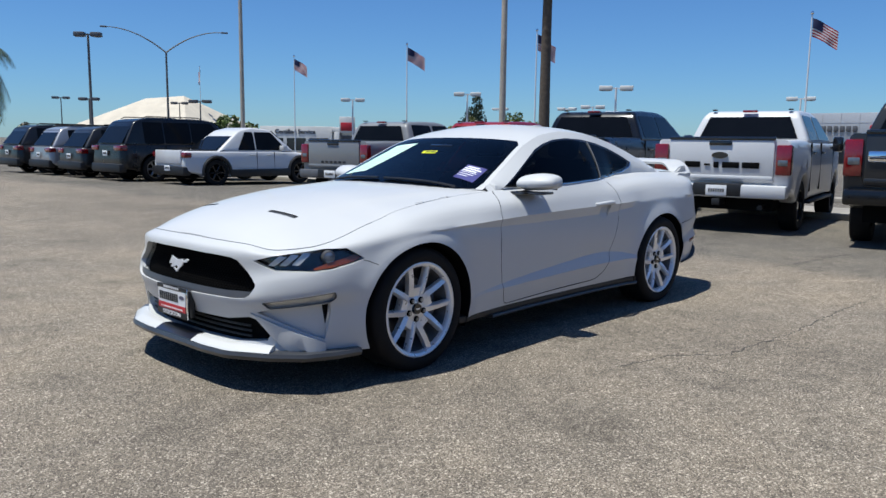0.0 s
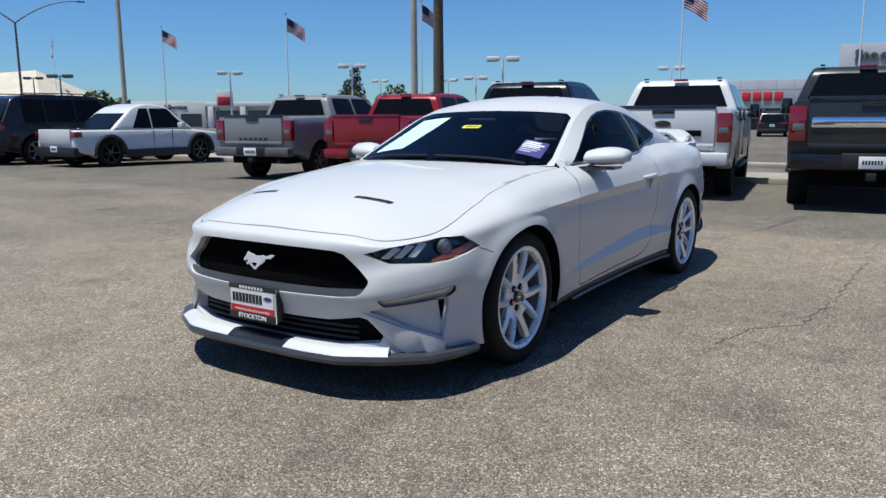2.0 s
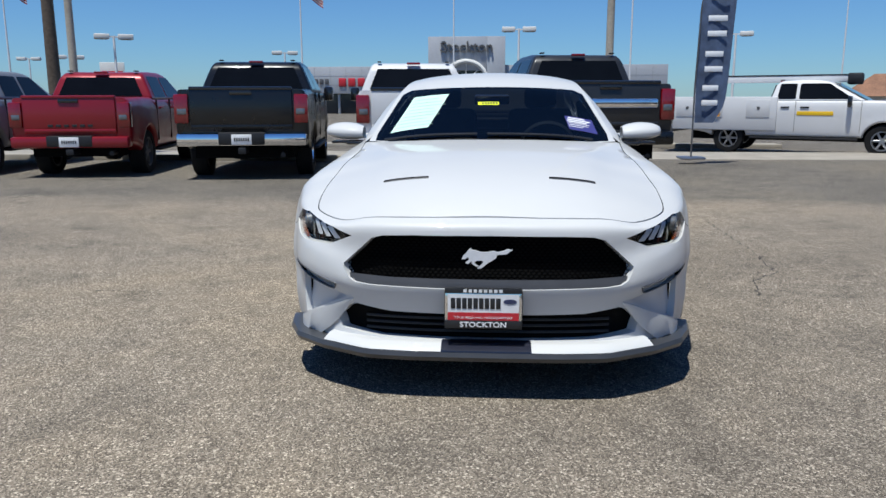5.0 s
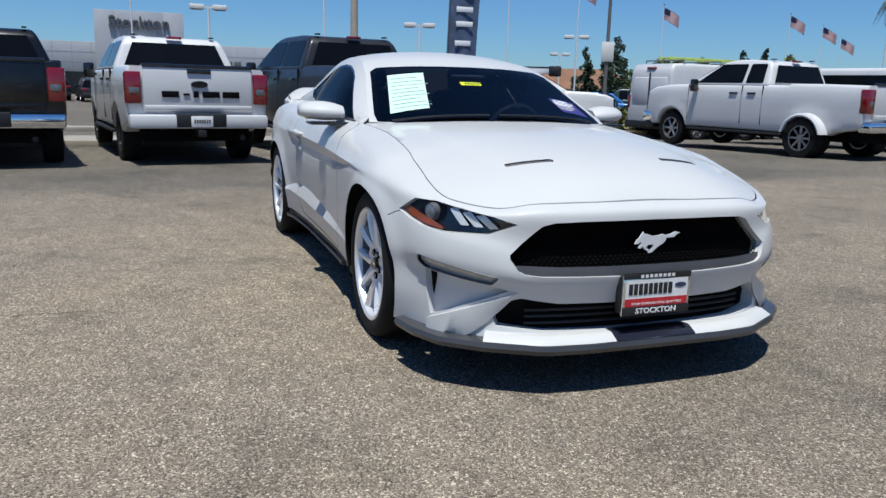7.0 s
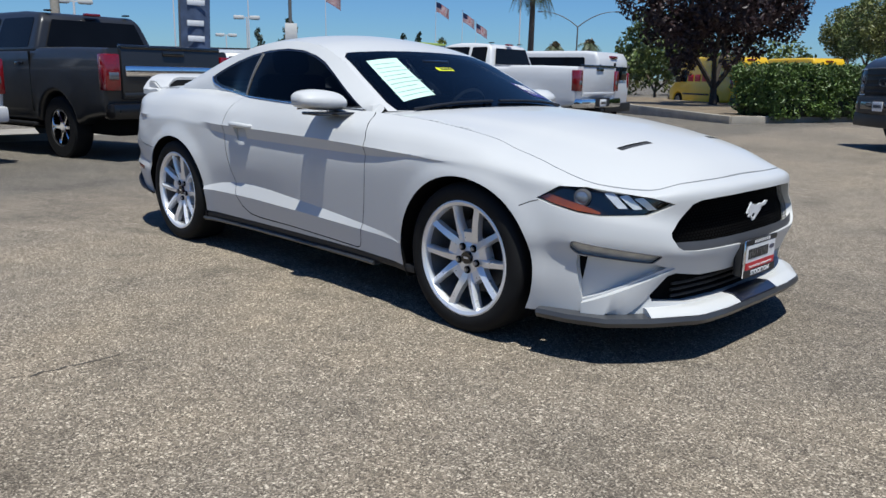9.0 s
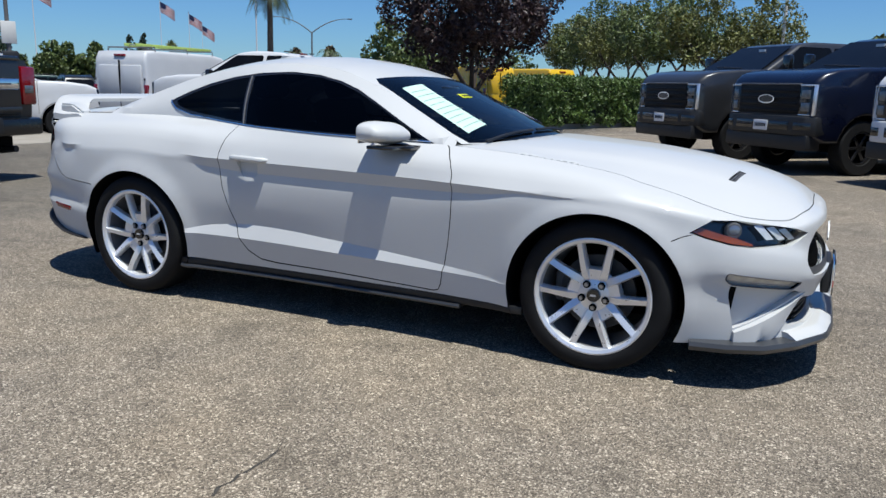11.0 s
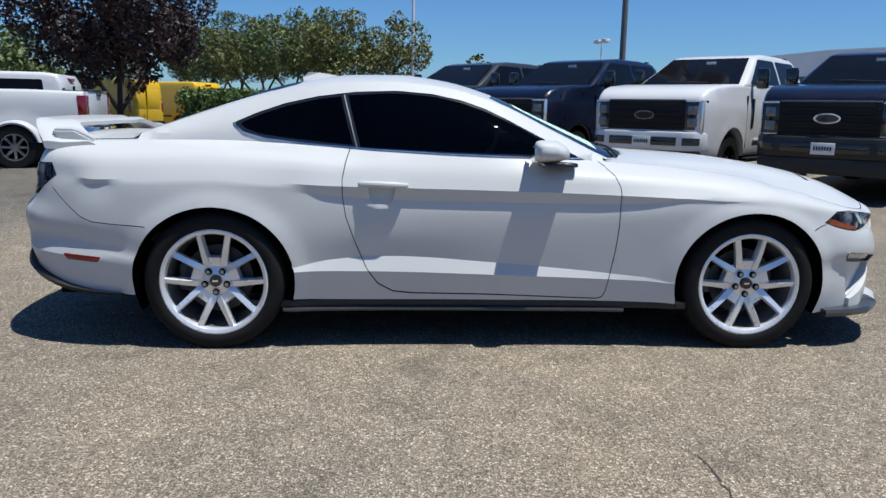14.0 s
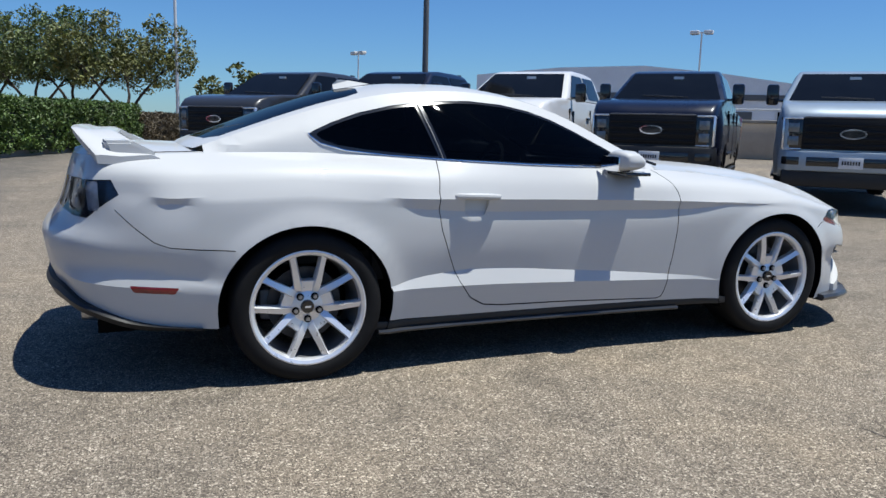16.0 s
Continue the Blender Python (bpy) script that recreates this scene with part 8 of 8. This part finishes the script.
# ---- planting ----
def leaves(centres, count, size, seed, flat=0.0):
    """Many small folded leaves spread through the given balls (x, y, z, radius)."""
    rng = np.random.default_rng(seed)
    c = np.array(centres, float)
    wgt = c[:, 3] ** 2.2
    pick = rng.choice(len(c), count, p=wgt / wgt.sum())
    d = rng.normal(size=(count, 3))
    d /= np.linalg.norm(d, axis=1)[:, None]
    pos = c[pick, :3] + d * (c[pick, 3] * rng.uniform(0.45, 1.05, count) ** 0.6)[:, None]
    a = rng.normal(size=(count, 3))
    a[:, 2] *= 1 - flat
    a /= np.linalg.norm(a, axis=1)[:, None]
    b = np.cross(a, rng.normal(size=(count, 3)))
    b /= np.linalg.norm(b, axis=1)[:, None]
    s = size * rng.uniform(0.6, 1.35, count)[:, None]
    n = np.cross(a, b)
    quad = np.stack([pos - a * s, pos + b * s * 0.55 + n * s * 0.15, pos + a * s, pos - b * s * 0.55 + n * s * 0.15], 1)
    return quad.reshape(-1, 3), np.arange(count * 4).reshape(-1, 4)


def leaf_mat(name, base, rough=0.5, vary=0.45):
    m = mat(name, base, rough, var=0.25, scale=0.9)
    nt = m.node_tree
    p = nt.nodes["Principled BSDF"]
    geo, r, mul = nt.nodes.new("ShaderNodeNewGeometry"), nt.nodes.new("ShaderNodeMapRange"), nt.nodes.new("ShaderNodeVectorMath")
    r.inputs["To Min"].default_value, r.inputs["To Max"].default_value = 1 - vary, 1 + vary
    mul.operation = "SCALE"
    src = p.inputs["Base Color"].links[0].from_socket
    nt.links.new(geo.outputs["Random Per Island"], r.inputs["Value"])
    nt.links.new(src, mul.inputs[0])
    nt.links.new(r.outputs["Result"], mul.inputs["Scale"])
    nt.links.new(mul.outputs["Vector"], p.inputs["Base Color"])
    return m


M_LEAF = leaf_mat("green_leaves", (0.095, 0.130, 0.032))
M_LEAF2 = leaf_mat("olive_leaves", (0.125, 0.135, 0.034))
M_PLUM = leaf_mat("dark_plum_leaves", (0.040, 0.020, 0.020))
M_HEDGE = leaf_mat("hedge_leaves", (0.075, 0.125, 0.022))
M_DRYHEDGE = leaf_mat("brown_hedge_leaves", (0.10, 0.075, 0.040))
M_CONIFER = leaf_mat("conifer_needles", (0.020, 0.040, 0.018))
M_PALM = leaf_mat("palm_fronds", (0.075, 0.10, 0.04), 0.5, 0.3)
M_BARK = mat("grey_brown_bark", (0.10, 0.075, 0.055), 0.9, var=0.25, scale=6, fine=0.25, fine_scale=40, bump=0.01)
M_DARKBARK = mat("dark_bark", (0.045, 0.035, 0.028), 0.9, var=0.25, scale=6, fine=0.2, fine_scale=40, bump=0.01)


def tree(x, y, h, spread, seed, label, leaf, bark=M_BARK, clear=0.38, count=5200, size=0.15, stems=3, name="tree"):
    rng = random.Random(seed)
    root = thing(name, pose(x, y, 0, 0, 0, rng.uniform(0, 360)), label, "tree")
    balls, limbs = [], []
    fork = h * min(clear * 0.45, 0.17)
    lean = Vector((rng.uniform(-0.1, 0.1), rng.uniform(-0.1, 0.1), fork))
    link("trunk", *tube([(0, 0, -0.05), tuple(lean * 0.5), tuple(lean)], [0.045 * h * 0.55, 0.034 * h * 0.55, 0.030 * h * 0.55], 9), bark, root)
    for k in range(stems):
        a = 2 * math.pi * (k + rng.uniform(-0.2, 0.2)) / stems
        out = spread * rng.uniform(0.30, 0.42)
        p1 = lean + Vector((math.cos(a) * out * 0.45, math.sin(a) * out * 0.45, h * 0.18))
        p2 = p1 + Vector((math.cos(a + 0.4) * out * 0.5, math.sin(a + 0.4) * out * 0.5, h * 0.20))
        p3 = p2 + Vector((math.cos(a - 0.3) * out * 0.4, math.sin(a - 0.3) * out * 0.4, h * 0.18))
        link("limb", *tube([lean, p1, p2, p3], [0.014 * h, 0.011 * h, 0.007 * h, 0.003 * h], 7), bark, root)
        for j in range(3):
            b = a + rng.uniform(-1.1, 1.1)
            q = p1.lerp(p2, rng.random())
            e = q + Vector((math.cos(b) * spread * 0.22, math.sin(b) * spread * 0.22, h * rng.uniform(0.06, 0.18)))
            link("branch", *tube([q, q.lerp(e, 0.5) + Vector((0, 0, 0.05)), e], [0.006 * h, 0.004 * h, 0.002 * h], 6), bark, root)
            balls.append((*e, spread * rng.uniform(0.10, 0.17)))
        balls += [(*p2, spread * 0.18), (*p3, spread * 0.20)]
    for _ in range(26):
        a, r = rng.uniform(0, 2 * math.pi), spread * 0.5 * math.sqrt(rng.uniform(0.05, 1.0))
        t = rng.random()
        z = h * (clear + (1 - clear) * t)
        k = math.sin(math.pi * (0.22 + 0.70 * t)) ** 0.7
        balls.append((r * k * math.cos(a), r * k * math.sin(a), z - 0.03 * h, spread * rng.uniform(0.06, 0.13)))
    v, f = leaves(balls, count, size, seed)
    tagged(link("crown", v, f, leaf, root, smooth=False), kind="stuff")
    return root


TR = "green broad-leaved tree with bare forked stems behind the hedge"
for k in range(7):
    rng = random.Random(40 + k)
    tree(-2.3 - 2.45 * k + rng.uniform(-0.3, 0.3), 39.3 + 3.3 * k + rng.uniform(-0.4, 0.4), 6.75 + 0.10 * k + rng.uniform(-0.35, 0.35), 5.4, 90 + k, TR, M_LEAF if k % 3 else M_LEAF2, M_DARKBARK, 0.55, 8600, 0.092, 3)
tree(-11.9, 28.0, 8.2, 6.1, 7, "large dark plum-leaved tree in the planting island", M_PLUM, M_DARKBARK, 0.22, 25000, 0.095, 4)
tree(-27.5, 50.0, 6.2, 7.5, 12, "leafy green tree beyond the plum-leaved tree", M_LEAF, M_BARK, 0.2, 5000, 0.2)
for k, (x, y, h) in enumerate(((-57.8, 41.2, 4.4), (-56.4, 42.9, 4.6), (-55.0, 44.6, 4.4))):
    tree(x, y, h, 3.8, 60 + k, "rounded green tree across the street", M_LEAF, M_BARK, 0.15, 4000, 0.18)
for k, (x, y, h, w) in enumerate(((5.4, 55.5, 5.2, 5.0), (-67.0, -50.5, 4.6, 6.0), (-62.0, -53.5, 4.2, 4.0), (-27.5, -47.5, 3.3, 4.0), (-70.0, 70.0, 6.2, 4.6), (-25.0, 62.0, 5.0, 9.0), (-35.0, 66.0, 5.0, 9.0))):
    tree(x, y, h, w, 120 + k, "distant rounded green tree", M_LEAF if k % 2 else M_LEAF2, M_BARK, 0.12, 3000, 0.2)


def conifer(x, y, h, w, seed):
    rng = random.Random(seed)
    root = thing("conifer", pose(x, y, 0), "tall dark conifer with an uneven pointed crown", "tree")
    bm = bmesh.new()
    rod(bm, (0, 0, 0), (0, 0, h * 0.9), 0.02 * h, 0.005 * h, 8)
    part("trunk", bm, M_DARKBARK, root)
    balls = []
    for k in range(46):
        t = rng.random()
        r = w * 0.5 * (1 - t) ** 0.6 * rng.uniform(0.4, 1.0)
        a = rng.uniform(0, 2 * math.pi)
        balls.append((r * math.cos(a), r * math.sin(a), h * (0.10 + 0.86 * t), w * (0.16 * (1 - t) + 0.06)))
    v, f = leaves(balls, 4200, 0.022 * h, seed)
    tagged(link("crown", v, f, M_CONIFER, root, smooth=False), kind="stuff")


conifer(-54.7, 35.6, 6.3, 3.3, 3)
conifer(-56.5, 33.6, 5.4, 2.4, 4)
conifer(-92.0, -78.0, 9.2, 5.4, 5)
conifer(-95.0, -82.0, 7.8, 5.0, 6)
conifer(-64.0, 57.0, 6.2, 3.0, 8)
conifer(-84.0, 78.0, 8.0, 4.0, 9)


def palm(x, y, h, crown, seed, trunk_r=0.2, label="tall palm tree with drooping fronds"):
    rng = random.Random(seed)
    root = thing("palm_tree", pose(x, y, 0), label, "tree")
    pts = [(0.12 * math.sin(t * 2.2), 0.1 * t, h * t) for t in np.linspace(0, 1, 9)]
    link("trunk", *tube(pts, [trunk_r * (1.25 - 0.4 * t) for t in np.linspace(0, 1, 9)], 12), M_BARK, root)
    top = Vector(pts[-1])
    balls = [(top.x, top.y, top.z + 0.1, 0.5)]
    v, f = leaves(balls, 160, 0.22, seed)
    tagged(link("boot", v, f, M_DRYHEDGE, root, smooth=False), kind="stuff")
    for k in range(24):
        a = 2 * math.pi * k / 24 * 2.39
        up = rng.uniform(-0.45, 1.0)
        ln = crown * rng.uniform(0.8, 1.05)
        spine = []
        for t in np.linspace(0, 1, 9):
            out = ln * t * (0.95 - 0.25 * t)
            spine.append(top + Vector((math.cos(a) * out, math.sin(a) * out, ln * (up * t * 0.75 - 0.95 * t * t))))
        v, f = [], []
        side = Vector((-math.sin(a), math.cos(a), 0))
        for i in range(8):
            p, q = spine[i], spine[i + 1]
            for j in range(3):
                m = p.lerp(q, j / 3)
                n = p.lerp(q, j / 3 + 0.22)
                w = crown * 0.24 * math.sin(math.pi * min(0.12 + 0.86 * (i + j / 3) / 8, 1.0)) + 0.05
                for s in (1, -1):
                    tip = m + side * s * w + (q - p) * 0.5 + Vector((0, 0, -w * 0.75))
                    b = len(v)
                    v += [m, n, tip]
                    f.append((b, b + 1, b + 2))
        link("frond", v, f, M_PALM, root, smooth=False)


palm(-28.3, -19.4, 11.5, 2.4, 1, 0.24, "tall palm tree with a slim grey trunk")
palm(-50.9, 63.5, 11.0, 3.4, 2, 0.3, "tall palm tree with a broad crown of fronds")
palm(-48.3, 64.3, 4.6, 1.9, 3, 0.25, "short palm tree beyond the street")
palm(-45.4, 66.4, 4.9, 2.1, 4, 0.25, "short palm tree beyond the street")
palm(-8.55, -39.35, 5.3, 2.6, 5, 0.22, "palm tree with hanging fronds beside the lot")
palm(-35.0, -109.6, 3.0, 2.0, 6, 0.2, "small distant palm tree")
palm(-30.0, -112.0, 2.6, 1.8, 7, 0.2, "small distant palm tree")

# hedge along the kerb: clipped, leafy, its far end dry
HEDGE = pose(-5.75, 18.95, 0.12, 0, 0, 64)
hd = thing("hedge", HEDGE, "clipped green hedge along the kerb", "hedge")
# inner block whose near-black green stands in for shade among the leaves
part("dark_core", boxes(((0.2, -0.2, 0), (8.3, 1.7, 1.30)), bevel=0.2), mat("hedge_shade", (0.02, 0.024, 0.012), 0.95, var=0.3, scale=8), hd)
rng = np.random.default_rng(5)
def hedge_balls(x0, x1, y0, y1, top, n, r0, r1):
    """Clumps over the front, back and top of a clipped hedge."""
    fx, fz = rng.uniform(x0, x1, n), rng.uniform(0.08, top, n)
    face = np.where(rng.random(n) < 0.75, y0, y1) + rng.uniform(-0.06, 0.06, n)
    tx, ty = rng.uniform(x0, x1, n), rng.uniform(y0, y1, n)
    m = n // 4
    ends = list(zip(np.where(rng.random(m) < 0.5, x0, x1), rng.uniform(y0, y1, m), rng.uniform(0.08, top, m), rng.uniform(r0, r1, m)))
    return ends + list(zip(fx, face, fz, rng.uniform(r0, r1, n))) + list(zip(tx, ty, top + rng.uniform(-0.06, 0.05, n), rng.uniform(r0, r1, n)))


v, f = leaves(hedge_balls(0.1, 8.4, -0.22, 1.72, 1.32, 520, 0.13, 0.24), 62000, 0.046, 5)
tagged(link("foliage", v, f, M_HEDGE, hd, smooth=False), kind="stuff")
dry = thing("dry_hedge", HEDGE, "dry brown hedge at the end of the clipped hedge", "hedge")
# same filler for the dry end, inner shade put into its brown
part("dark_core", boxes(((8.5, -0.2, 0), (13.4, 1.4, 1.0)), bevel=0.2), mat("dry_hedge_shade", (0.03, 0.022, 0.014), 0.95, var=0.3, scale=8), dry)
v, f = leaves(hedge_balls(8.4, 13.5, -0.22, 1.42, 1.02, 300, 0.12, 0.22), 26000, 0.042, 6)
tagged(link("foliage", v, f, M_DRYHEDGE, dry, smooth=False), kind="stuff")
weeds = [(x, y, 0.1, 0.45) for x, y in zip(rng.uniform(-24, -19, 70), rng.uniform(14.5, 24, 70))]
v, f = leaves(weeds, 7000, 0.10, 9)
tagged(link("tall_weeds", v, f, M_LEAF2, None, smooth=False), "tall green weeds in the planting strip", "weeds", kind="stuff")

# far things stand on the lower ground too
for ob in list(scene.objects):
    if ob.parent is None and ob.type == "EMPTY" and ob.location.x < -16 and abs(ob.location.z) < 0.01:
        ob.location.z = fall(ob.location.x)
